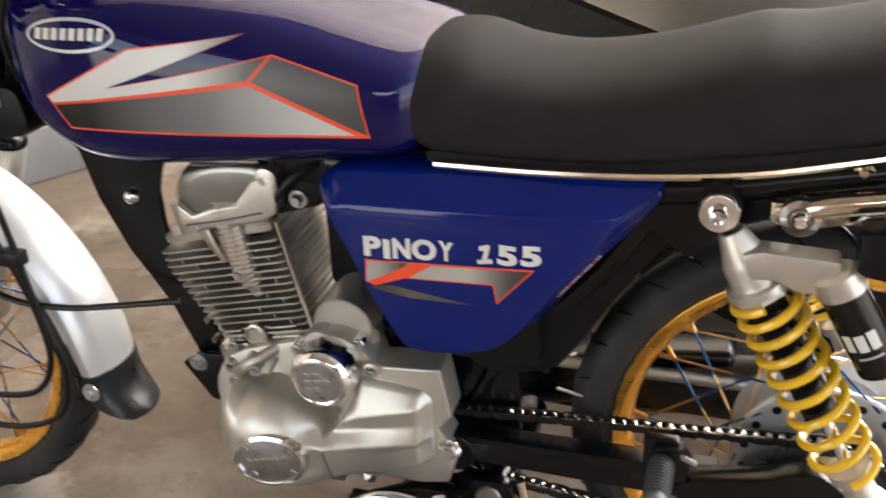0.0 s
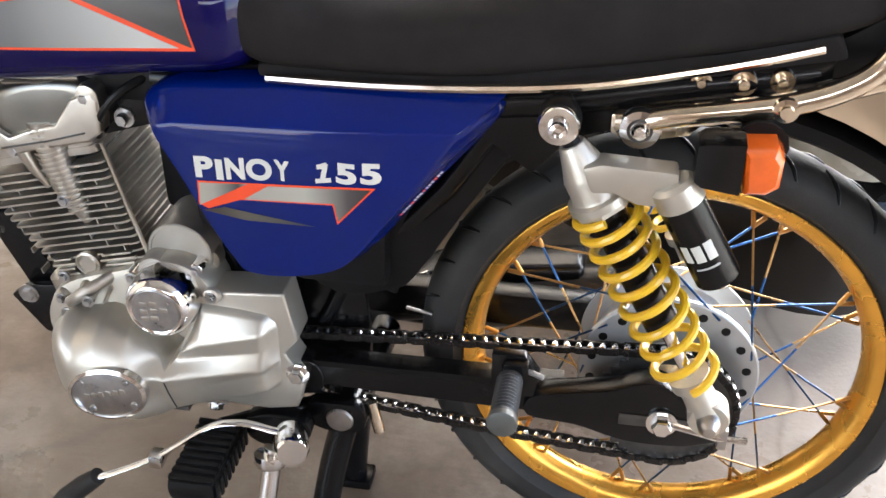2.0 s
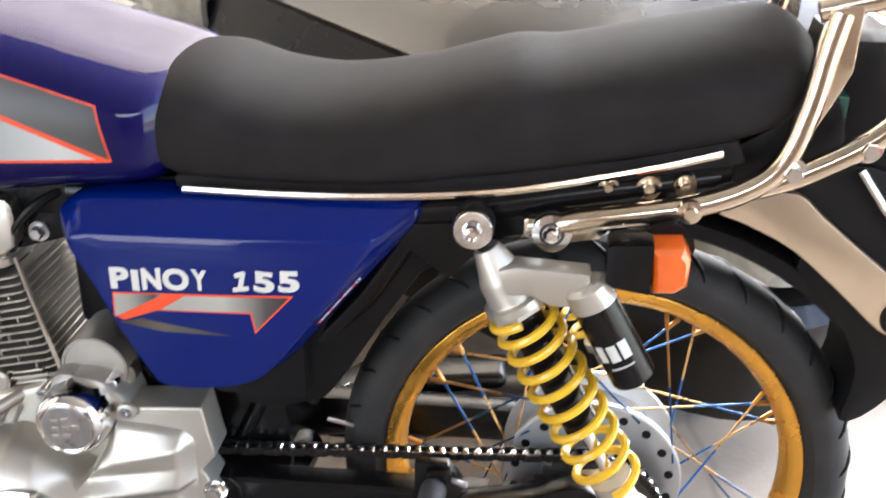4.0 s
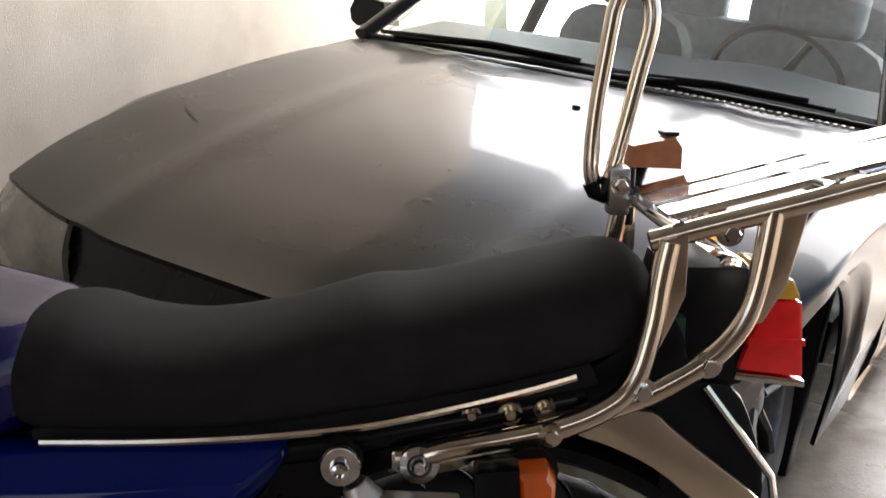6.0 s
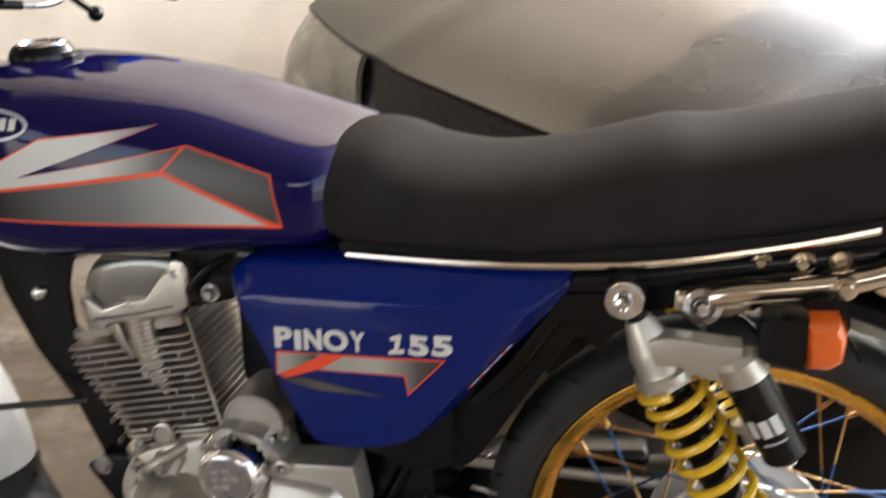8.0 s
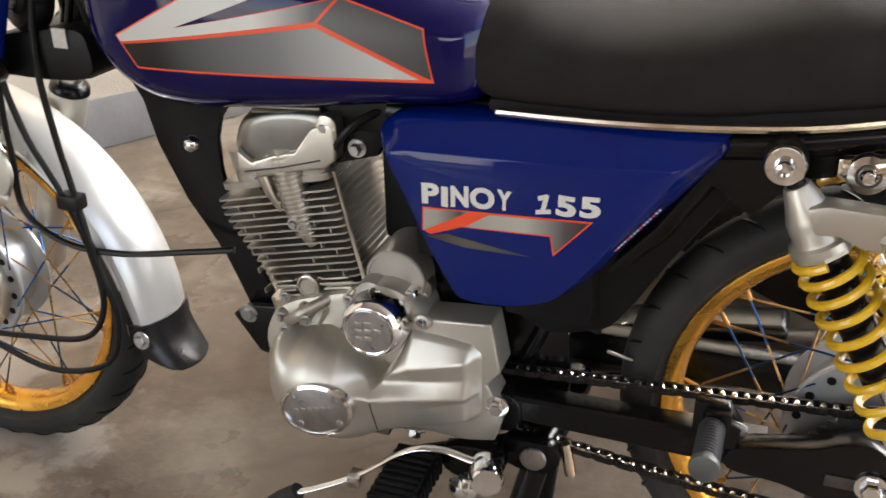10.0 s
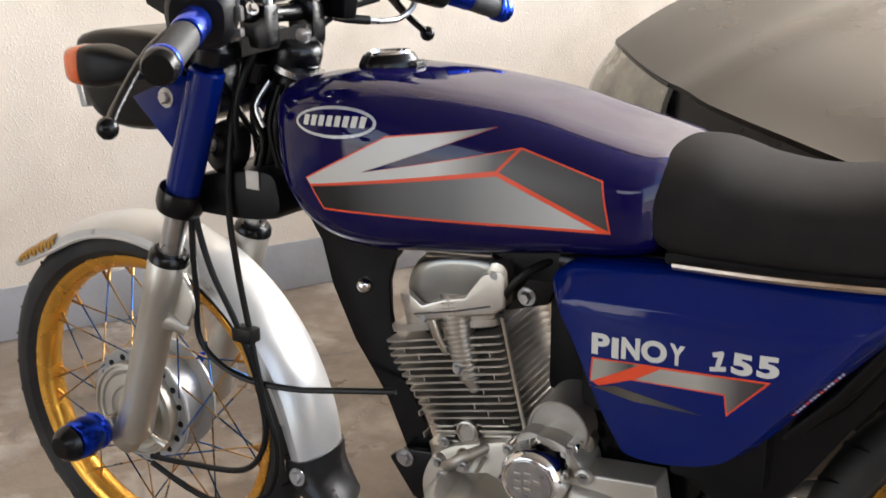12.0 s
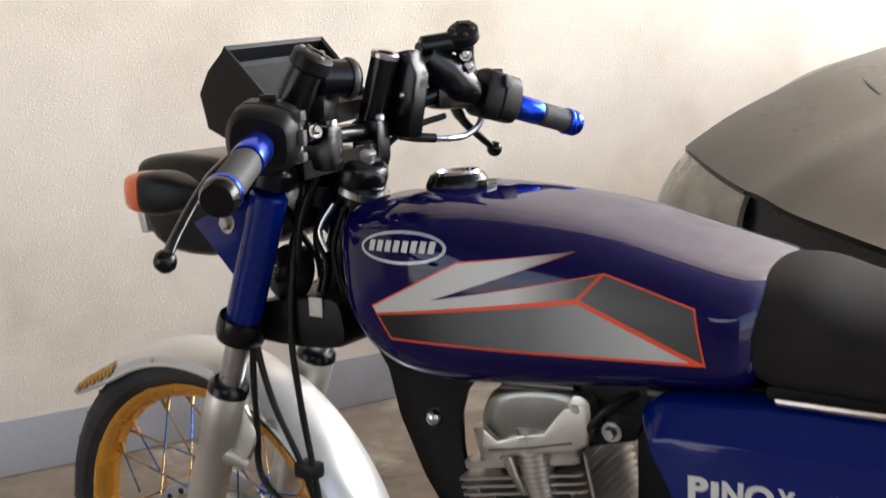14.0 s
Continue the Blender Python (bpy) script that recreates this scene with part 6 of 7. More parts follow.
def signal_ring(x, y, k):
    """A rounded square across the turn signal at x."""
    out = []
    for q in range(20):
        c, d = math.cos(q * math.pi / 10), math.sin(q * math.pi / 10)
        out.append((x, y + 0.027 * k * math.copysign(abs(c) ** 0.55, c), 0.797 + 0.025 * k * math.copysign(abs(d) ** 0.55, d)))
    return out


for s in (-1, 1):
    fi = steered(part("turn_signal", rings(bmesh.new(), [signal_ring(x, s * 0.157, k) for x, k in ((-1.090, 0.97), (-1.088, 1.0), (-1.070, 1.0), (-1.052, 0.88), (-1.034, 0.64), (-1.018, 0.40), (-1.012, 0.2))]), PLASTIC, bike, "orange front turn signal in a black shell"))
    part("lens", rings(bmesh.new(), [signal_ring(x, s * 0.157, k) for x, k in ((-1.0905, 0.96), (-1.091, 0.99), (-1.104, 0.97), (-1.115, 0.88), (-1.122, 0.70), (-1.124, 0.35))]), ORANGE, fi, "orange lens")
    part("stalk", tube([(-1.036, s * 0.150, 0.794), (-1.032, s * 0.12, 0.790), (-1.030, s * 0.085, 0.786)], [0.013, 0.010, 0.012], 12), PLASTIC, fi)
# instrument pod: an open hood with a sloping window
pod = steered(part("instrument_pod", bevel_all(rings(bmesh.new(), [[(xl, -w, zl), (xu, -w * 1.03, zu), (xu, w * 1.03, zu + 0.010), (xl, w, zl + 0.008)] for xl, zl, xu, zu, w in (
    (-1.080, 0.864, -1.088, 0.905, 0.077), (-1.034, 0.846, -1.068, 0.932, 0.080), (-0.975, 0.858, -1.042, 0.952, 0.082), (-0.955, 0.884, -1.034, 0.960, 0.084),
    (-0.960, 0.888, -1.032, 0.955, 0.079), (-0.990, 0.872, -1.048, 0.930, 0.075))]), 0.002), PLASTIC, bike, "black hooded instrument pod", smooth=25))
part("dial_window", rings(bmesh.new(), [[(-0.976 + o, -0.0765, 0.882), (-1.040 + o, -0.0775, 0.940), (-1.040 + o, 0.0775, 0.950), (-0.976 + o, 0.0765, 0.890)] for o in (0.0, 0.002)]), surface("dial_glass", (0.022, 0.028, 0.034), 0.15, 0.0, var=0.1, bump=0.0, coat=0.2, spec=0.4), pod)

# ---- handlebars ----
bar = steered(part("handlebar", tube(spline([(-0.884, -0.180, 0.868), (-0.897, -0.140, 0.880), (-0.922, -0.105, 0.872), (-0.930, -0.06, 0.856), (-0.930, 0.0, 0.854), (-0.930, 0.06, 0.856), (-0.924, 0.105, 0.876), (-0.895, 0.150, 0.894), (-0.878, 0.190, 0.892)], 6), 0.0112, 14), BLACK, bike, "black handlebar with blue and grey grips"))
GRIP_M = surface("grey_grip", (0.040, 0.040, 0.041), 0.6, var=0.2, scale=60, bump=0.2)
BUTTON_M = surface("grey_button", (0.045, 0.042, 0.042), 0.5, bump=0.0)
DARK_RED = surface("red_button", (0.10, 0.018, 0.015), 0.45, bump=0.0)


def grip(a, dd, c0, end_m):
    """A ribbed rubber grip that begins at c0 along the bar with a blue collar."""
    n = int((0.166 - c0 - 0.044) / 0.0022)
    g = part("grip", lathe([(0, c0 - 0.004), (0.0143, c0 - 0.004), (0.0160, c0), (0.0160, c0 + 0.038), (0.0139, c0 + 0.040), (0.0139, c0 + 0.042)] + [(0.0154 + 0.0007 * (k % 2), c0 + 0.044 + k * 0.0022) for k in range(n)] + [(0.0155, 0.172), (0.0, 0.172)], a, dd, 24), GRIP_M, bar, "dark grey ribbed rubber grip")
    part("grip_collar", lathe([(0.0126, c0), (0.0164, c0), (0.0172, c0 + 0.003), (0.0172, c0 + 0.036), (0.0164, c0 + 0.040), (0.0126, c0 + 0.040)], a, dd, 24), BLUE_ANO, g, "blue anodised collar")
    part("grip_end", lathe([(0.0101, 0.170), (0.0172, 0.170), (0.0181, 0.173), (0.0181, 0.181), (0.0151, 0.187), (0.0, 0.188)], a, dd, 24), end_m, g, "bar end")
    part("grip_ring", lathe([(0.0126, 0.164), (0.0178, 0.164), (0.0186, 0.167), (0.0178, 0.171), (0.0126, 0.171)], a, dd, 24), BLUE_ANO, g)
    return g


def block(name, c, size, turn, mat, parent, w=0.005, label=""):
    """A bevelled block about c, turned round z."""
    m = Matrix.Translation(c) @ Matrix.Rotation(radians(turn), 4, "Z")
    return part(name, box([-q / 2 for q in size], [q / 2 for q in size], w, m), mat, parent, label)


# near side: clutch perch, switches, capped mount and lever
a, dd = V(-0.888, -0.172, 0.872), V(0.459, -0.855, -0.25).normalized()
part("bar_end_tube", rod(a, a + dd * 0.16, 0.011), BLACK, bar)
grip(a, dd, 0.050, BLACK)
sw = part("switch_housing", bevel_all(rings(bmesh.new(), [[a + dd * h + frame_of(dd)[0] * x * k + frame_of(dd)[1] * z * k for x, z in smooth_poly([(-0.028, -0.024), (-0.034, 0.004), (-0.024, 0.032), (0.010, 0.037), (0.034, 0.026), (0.036, -0.012), (0.018, -0.034)], 3)] for h, k in ((-0.012, 0.82), (-0.008, 0.96), (0.012, 1.0), (0.0135, 0.95), (0.015, 0.95), (0.0165, 1.0), (0.034, 0.98), (0.042, 0.80))]), 0.0025), PLASTIC, bar, "black switch housing")
for q, sz, mt in (((0.030, 0.016, 0.018), (0.010, 0.020, 0.010), BUTTON_M), ((0.036, 0.012, -0.004), (0.008, 0.014, 0.016), DARK_STEEL), ((0.030, 0.016, -0.024), (0.010, 0.018, 0.009), BUTTON_M), ((0.000, 0.006, 0.036), (0.018, 0.010, 0.008), PLASTIC)):
    block("switch_button", a + dd * 0.012 + V(*q), sz, 28, mt, sw, 0.002)
perch = part("lever_perch", tube([V(-0.908, -0.128, 0.868), V(-0.898, -0.126, 0.895), V(-0.884, -0.122, 0.922), V(-0.875, -0.120, 0.936)], [0.019, 0.021, 0.020, 0.019], 20), BLACK, bar, "black lever perch with a capped mount")
CN = V(0.42, 0.10, 0.72).normalized()
cap_c = V(-0.874, -0.120, 0.938)
part("perch_cap", lathe([(0, 0.011), (0.009, 0.011), (0.010, 0.013), (0.0185, 0.012), (0.0225, 0.009), (0.0225, -0.004), (0.019, -0.008), (0, -0.008)], cap_c, CN, 14), PLASTIC, perch)
for q in range(6):
    c = cap_c + (frame_of(CN)[0] * math.cos(q * 1.047) + frame_of(CN)[1] * math.sin(q * 1.047)) * 0.0148 + CN * 0.0115
    part("cap_screw", lathe([(0, 0.003), (0.0028, 0.0025), (0.0034, 0)], c, CN, 8), STEEL if q % 2 else DARK_STEEL, perch)
part("mirror_boss", rod(V(-0.880, -0.108, 0.922), V(-0.862, -0.062, 0.920), 0.0205, 0.003, 22), BLACK, perch)
part("boss_rim", lathe([(0.012, -0.004), (0.0225, -0.004), (0.0235, -0.001), (0.0225, 0.003), (0.012, 0.003)], V(-0.865, -0.070, 0.920), V(0.37, 0.93, -0.04), 22, closed=True), DARK_STEEL, perch)
part("boss_cap", lathe([(0, 0.004), (0.012, 0.003), (0.0175, 0.0)], V(-0.862, -0.062, 0.920), V(0.37, 0.93, -0.04), 20), STEEL, perch)
block("perch_arm", V(-0.890, -0.090, 0.895), (0.030, 0.050, 0.040), 20, BLACK, perch, 0.008)
block("bar_clamp", V(-0.906, -0.112, 0.874), (0.038, 0.032, 0.040), 25, BLACK, perch, 0.007)
for q in (V(-0.882, -0.104, 0.885), V(-0.880, -0.112, 0.866), V(-0.895, -0.155, 0.897)):
    part("clamp_bolt", bolt(q, V(0.8, -0.3, 0.4), 0.005, 0.007), CHROME, perch)
part("lever", tube(spline([V(-0.912, -0.150, 0.868), V(-0.918, -0.195, 0.848), V(-0.912, -0.245, 0.822), V(-0.893, -0.300, 0.785), V(-0.880, -0.324, 0.770)], 5), [0.0085] * 5 + [0.0075] * 5 + [0.0062] * 10 + [0.006], 12, 0.75), BLACK, perch, "black lever")
BALL = [(0, -0.011), (0.006, -0.0092), (0.0105, -0.0045), (0.0115, 0), (0.0105, 0.0045), (0.006, 0.0092), (0, 0.011)]
part("lever_ball", lathe(BALL, V(-0.877, -0.330, 0.766), (0, 1, 0), 16), BLACK, perch)

# far side: brake master block, throttle housing and lever
near_parts = set(bar.children)
a, dd = V(-0.872, 0.190, 0.882), V(0.070, 0.160, -0.051).normalized()
part("bar_end_tube", rod(a, a + dd * 0.16, 0.011), BLACK, bar)
grip(a, dd, 0.076, BLUE_ANO)
sw = part("switch_housing", bevel_all(rings(bmesh.new(), [[a + dd * h + frame_of(dd)[0] * x * k + frame_of(dd)[1] * z * k for x, z in smooth_poly([(-0.022, -0.026), (-0.027, 0.002), (-0.022, 0.028), (0.008, 0.033), (0.024, 0.026), (0.026, -0.008), (0.016, -0.030)], 3)] for h, k in ((0.014, 0.9), (0.018, 1.0), (0.036, 1.0), (0.038, 0.90), (0.041, 0.90), (0.043, 0.98), (0.066, 0.96), (0.072, 0.80))]), 0.0025), PLASTIC, bar, "black throttle and switch housing")
for q, sz, mt in (((0.020, -0.018, 0.022), (0.010, 0.008, 0.016), DARK_STEEL), ((0.004, -0.026, 0.000), (0.014, 0.008, 0.012), DARK_RED), ((0.004, -0.024, -0.020), (0.012, 0.008, 0.008), DARK_RED), ((0.0, -0.008, 0.034), (0.012, 0.012, 0.008), PLASTIC)):
    block("switch_button", a + dd * 0.052 + V(*q), sz, -20, mt, sw, 0.002)
perch = part("lever_perch", tube([V(-0.893, 0.120, 0.932), V(-0.888, 0.145, 0.915), V(-0.880, 0.170, 0.895), V(-0.872, 0.195, 0.880)], [0.016, 0.026, 0.030, 0.022], 18), BLACK, bar, "black brake lever perch")
block("perch_block", V(-0.885, 0.165, 0.880), (0.036, 0.055, 0.034), -25, BLACK, perch, 0.008)
part("mirror_boss", rod(V(-0.899, 0.122, 0.942), V(-0.866, 0.158, 0.948), 0.0135, 0.003, 20), BLACK, perch)
part("boss_screw", lathe([(0, 0.003), (0.004, 0.003), (0.005, 0.001), (0.006, 0)], V(-0.899, 0.118, 0.942), V(-0.2, -0.97, 0.0), 14), BUTTON_M, perch)
CN = V(0.20, -0.55, 0.72).normalized()
cap_c = V(-0.859, 0.160, 0.954)
part("perch_cap", lathe([(0, 0.010), (0.009, 0.010), (0.010, 0.012), (0.0175, 0.011), (0.0205, 0.008), (0.0205, -0.004), (0.017, -0.008), (0, -0.008)], cap_c, CN, 14), PLASTIC, perch)
for q in range(6):
    c = cap_c + (frame_of(CN)[0] * math.cos(q * 1.047) + frame_of(CN)[1] * math.sin(q * 1.047)) * 0.0138 + CN * 0.0105
    part("cap_screw", lathe([(0, 0.003), (0.0026, 0.0025), (0.0032, 0)], c, CN, 8), DARK_STEEL, perch)
part("cap_stem", tube([V(-0.861, 0.162, 0.950), V(-0.864, 0.172, 0.925), V(-0.866, 0.182, 0.895)], [0.014, 0.011, 0.013], 14), BLACK, perch)
for q in (V(-0.856, 0.160, 0.930), V(-0.854, 0.166, 0.915), V(-0.860, 0.172, 0.885)):
    part("clamp_bolt", bolt(q, V(0.4, -0.9, 0.2), 0.005, 0.007), STEEL, perch)
part("push_rod", rod(V(-0.888, 0.140, 0.908), V(-0.862, 0.185, 0.900), 0.0055), DARK_STEEL, perch)
part("lever", tube(spline([V(-0.900, 0.195, 0.868), V(-0.915, 0.235, 0.846), V(-0.920, 0.275, 0.824), V(-0.921, 0.318, 0.801)], 6), [0.0085] * 6 + [0.007] * 6 + [0.006] * 7, 12, 0.75), BLACK, perch, "black brake lever")
part("lever_ball", lathe(BALL, V(-0.920, 0.328, 0.795), (0, 1, 0), 16), BLACK, perch)
# the bar rises a little to this side
for ob in bar.children:
    if ob not in near_parts:
        ob.location = (-0.006, 0, 0.016) if ob.name.startswith("switch") else (-0.006, 0, 0.010)

for s in (-1, 1):
    part("riser_clamp", box((-0.950, s * 0.045 - 0.014, 0.815), (-0.907, s * 0.045 + 0.014, 0.868), 0.008), BLACK, bar)
    for x in (-0.944, -0.914):
        part("clamp_screw", lathe([(0, 0.007), (0.005, 0.007), (0.0062, 0.005), (0.0062, 0)], (x, s * 0.045, 0.867), (0, 0, 1), 12), STEEL, bar)
rev = steered(part("gauge_case", rod(V(-0.934, 0.050, 0.856), V(-0.905, 0.050, 0.945), 0.0165, 0.002, 28), BLACK, bike, "glossy black cylindrical gauge case"))
part("case_rim", lathe([(0.010, 0.002), (0.0155, 0.003), (0.0172, 0.001), (0.0172, -0.004), (0.0160, -0.005)], V(-0.905, 0.050, 0.945), V(0.029, 0, 0.089), 28), STEEL, rev)
part("case_plate", plate([(-0.918, 0.944), (-0.884, 0.950), (-0.872, 0.918), (-0.886, 0.842), (-0.928, 0.846)], 0.066, 0.094, 0.005), BLACK, rev)
part("plate_screw", lathe([(0, 0.003), (0.003, 0.002), (0.004, 0)], V(-0.895, 0.066, 0.895), (0, -1, 0), 10), STEEL, rev)

# ---- filler cap ----
cap_o = V(-0.778, 0, 0.797)
capn = V(-0.05, 0, 1).normalized()
fc = part("filler_cap", lathe([(0, 0.014), (0.024, 0.014), (0.026, 0.0155), (0.030, 0.0150), (0.033, 0.010), (0.036, 0.004), (0.036, -0.012)], cap_o, capn, 36), BLACK, bike, "black filler cap with a chrome lock plate")
part("cap_ring", lathe([(0.021, 0.0145), (0.0225, 0.0185), (0.0255, 0.0185), (0.027, 0.0155)], cap_o, capn, 36), CHROME, fc)
part("lock_plate", lathe([(0, 0.0165), (0.010, 0.0165), (0.011, 0.0145), (0.021, 0.0145)], cap_o, capn, 28), STEEL, fc)
part("cap_hinge", box((-0.748, -0.012, 0.797), (-0.734, 0.012, 0.806), 0.003), BLACK, fc)

# ---- cables ----
cab = steered(part("control_cable", tube(spline([(-0.985, -0.065, 0.80), (-1.005, -0.085, 0.70), (-1.023, -0.085, 0.60), (-1.035, -0.075, 0.50), (-1.038, -0.07, 0.425), (-0.985, -0.065, 0.387), (-0.90, -0.06, 0.384), (-0.80, -0.05, 0.40), (-0.745, -0.04, 0.408)], 6), 0.0042, 8), CABLE, bike, "black control cables looping past the fork"))
for pts in ([(-0.995, -0.06, 0.78), (-1.02, -0.08, 0.64), (-1.005, -0.08, 0.545), (-0.965, -0.075, 0.460), (-0.942, -0.07, 0.385), (-0.93, -0.075, 0.31), (-0.96, -0.085, 0.262), (-1.05, -0.095, 0.250), (-1.12, -0.10, 0.245)],
            [(-0.965, -0.05, 0.78), (-0.972, -0.07, 0.64), (-0.965, -0.07, 0.54), (-0.952, -0.068, 0.456), (-0.935, -0.07, 0.37), (-0.915, -0.07, 0.29), (-0.935, -0.08, 0.225), (-1.02, -0.095, 0.205), (-1.12, -0.10, 0.235)],
            [(-0.93, -0.04, 0.83), (-0.955, -0.06, 0.76), (-0.968, -0.055, 0.69)],
            [(-0.89, 0.15, 0.865), (-0.92, 0.09, 0.845), (-0.95, 0.04, 0.79), (-0.95, -0.03, 0.70)],
            [(-0.89, -0.16, 0.865), (-0.96, -0.12, 0.84), (-0.985, -0.06, 0.78), (-0.965, -0.02, 0.70), (-0.93, -0.01, 0.66)]):
    part("cable", tube(spline(pts, 6), 0.0042, 8), CABLE, cab)
part("cable_clip", box((-0.972, -0.082, 0.442), (-0.940, -0.060, 0.462), 0.004), CABLE, cab)
part("brake_hose", tube(spline([(-0.893, 0.128, 0.838), (-0.884, 0.150, 0.836), (-0.877, 0.180, 0.838), (-0.872, 0.205, 0.852), (-0.872, 0.208, 0.870)], 5), 0.0042, 8), STEEL, cab, "steel cable sleeve")
part("hose_sleeve", tube([(-0.915, 0.085, 0.842), (-0.905, 0.103, 0.841), (-0.893, 0.130, 0.838)], [0.003, 0.0062, 0.0062], 10), CABLE, cab)
# ---- the parked car ----
NOSE_M = surface("gloss_black_grille", (0.004, 0.004, 0.006), 0.25, var=0.1, scale=30, bump=0.0, spec=0.3)
TILT = radians(8.0)     # the car leans on the uneven floor
CAR_D = 1.325
CAR = Matrix(((AC.x, AX.x, 0, at_wall(0, CAR_D).x), (AC.y, AX.y, 0, at_wall(0, CAR_D).y), (0, 0, 1, 0), (0, 0, 0, 1))) @ Matrix.Rotation(TILT, 4, "Y")
car = thing("car", "silver-grey saloon car parked nose-in beside the wall", "car", m=CAR)


def sheet(f, us, vs, thick=0.012, mirror=False):
    """A curved panel f(u, v) with thickness, given along its normal side."""
    bm = bmesh.new()
    top = [[bm.verts.new(f(u, v)) for u in us] for v in vs]
    for a, b in zip(top, top[1:]):
        for i in range(len(us) - 1):
            bm.faces.new((a[i], a[i + 1], b[i + 1], b[i]))
    bmesh.ops.recalc_face_normals(bm, faces=bm.faces)
    bmesh.ops.solidify(bm, geom=bm.faces[:], thickness=thick)
    return bm


def lin(a, b, n):
    return [a + (b - a) * i / (n - 1) for i in range(n)]


HOOD = [(0.50, 0.575), (0.56, 0.597), (0.66, 0.632), (0.80, 0.674), (1.00, 0.728), (1.20, 0.772), (1.50, 0.828), (1.70, 0.860), (1.86, 0.884)]


def hood_at(u, v):
    """u runs across from -1 to 1, v along from the nose to the screen."""
    half = lerp_table([(0, 0.66), (0.15, 0.695), (0.5, 0.715), (1, 0.735)], v)[0]
    s = (0.49 + 0.11 * abs(u) ** 2.6) * (1 - v) + (1.86 + 0.06 * (1 - u * u) * -1 + 0.03) * v
    z = lerp_table(HOOD, s)[0] + 0.009 + 0.012 * (1 - u * u) - 0.003 * (max(0, abs(u) - 0.9) / 0.1) ** 2 + 0.006 * (1 - u * u) * max(0, 1 - v * 4) + 0.013 * math.sin(math.pi * min(1, v * 1.15)) ** 0.7 * u ** 4
    # two raised creases that run back from the nose
    z += 0.005 * math.exp(-((abs(u) - 0.52) / 0.06) ** 2)
    return (half * u, s, z)


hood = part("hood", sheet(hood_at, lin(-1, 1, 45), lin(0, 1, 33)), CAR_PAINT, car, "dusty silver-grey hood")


def fender_at(side):
    def f(u, v):
        s = 0.72 + (1.98 - 0.72) * v
        top_x = lerp_table([(0.55, 0.664), (0.8, 0.697), (1.2, 0.717), (1.9, 0.736)], s)[0]
        top_z = lerp_table(HOOD, s)[0] - 0.004
        low = 0.20
        dz = s - 1.20
        arch = 0.0
        if abs(dz) < 0.38:
            arch = 0.39 * math.sqrt(1 - (dz / 0.38) ** 2) + 0.28
        low = max(low, arch)
        z = top_z + (low - top_z) * u ** 1.7
        x = top_x + (0.045 + 0.05 * min(1, max(0, (s - 0.72) / 0.35))) * math.sin(min(1, u * 2.2) * math.pi / 2) - 0.04 * max(0, u - 0.75) / 0.25
        if u > 0.93 and arch > low - 1e-6 and arch > 0.31:
            x += 0.012
        return (side * x, s, z)
    return f


for side in (-1, 1):
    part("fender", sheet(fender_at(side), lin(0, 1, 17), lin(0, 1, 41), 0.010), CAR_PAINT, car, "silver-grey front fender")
    # a headlight at each corner: a cloudy lens that wraps round, over a pale bowl
    def lens_at(u, v, side=side):
        x0, y0, z0 = hood_at(0.6 + 0.4 * u / 0.8, 0) if u < 0.8 else hood_at(1, 0.12 * (u - 0.8) / 0.2)
        x1, y1, z1 = lerp_table([(0, 0.388, 0.512, 0.478), (0.5, 0.575, 0.525, 0.460), (0.8, 0.715, 0.580, 0.448), (1.0, 0.775, 0.76, 0.455)], u)
        y0, z0 = y0 + 0.004, z0 - 0.007
        k = math.sin(math.pi * v)
        return (side * (x0 + (x1 - x0) * v + 0.008 * k * u), y0 + (y1 - y0) * v - 0.012 * k, z0 + (z1 - z0) * v)
    hl = part("headlight", sheet(lens_at, lin(0, 1, 25), lin(0, 1, 13), 0.012), surface("cloudy_lamp_glass", (0.20, 0.19, 0.155), 0.25, 0.0, var=0.5, scale=11, fine=60, bump=0.25, coat=0.5), car, "cloudy yellowed headlight", smooth=40)
    part("lens_trim", tube([lens_at(u, 0.0) for u in lin(0, 1, 15)], 0.005, 6), NOSE_M, hl)
bumper = [(-0.80, 0.78), (-0.76, 0.62), (-0.66, 0.52), (-0.4, 0.45), (0.0, 0.425), (0.4, 0.45), (0.66, 0.52), (0.76, 0.62), (0.80, 0.78)]
bp = spline([(x, y, 0) for x, y in bumper], 4)
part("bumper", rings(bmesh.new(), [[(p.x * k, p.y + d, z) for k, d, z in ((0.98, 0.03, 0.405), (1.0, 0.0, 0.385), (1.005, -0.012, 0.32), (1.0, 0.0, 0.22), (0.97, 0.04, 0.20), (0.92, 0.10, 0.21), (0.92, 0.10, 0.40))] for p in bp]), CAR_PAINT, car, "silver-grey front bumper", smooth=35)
part("grille", sheet(lambda u, v: (0.395 * u, 0.515 + 0.02 * u * u + 0.02 * v, 0.43 + 0.157 * v), lin(-1, 1, 15), lin(0, 1, 5), 0.02), NOSE_M, car, "smooth black panel below the hood")
part("nose_gap", box((-0.62, 0.62, 0.38), (0.62, 0.68, 0.565), 0.01), NOSE_M, car)
part("engine_bay", box((-0.51, 0.69, 0.22), (0.51, 1.90, 0.56), 0.02), PLASTIC, car)
for side in (-1, 1):
    # arch liners run down near the floor to stand in for shade beneath
    part("liner_shade_wall", box((side * 0.50, 0.80, 0.03), (side * 0.58, 1.72, 0.66), 0.01), PLASTIC, car)
    part("well_shade_wall", box((side * 0.50, 1.585, 0.04), (side * 0.745, 1.66, 0.64), 0.01), PLASTIC, car)

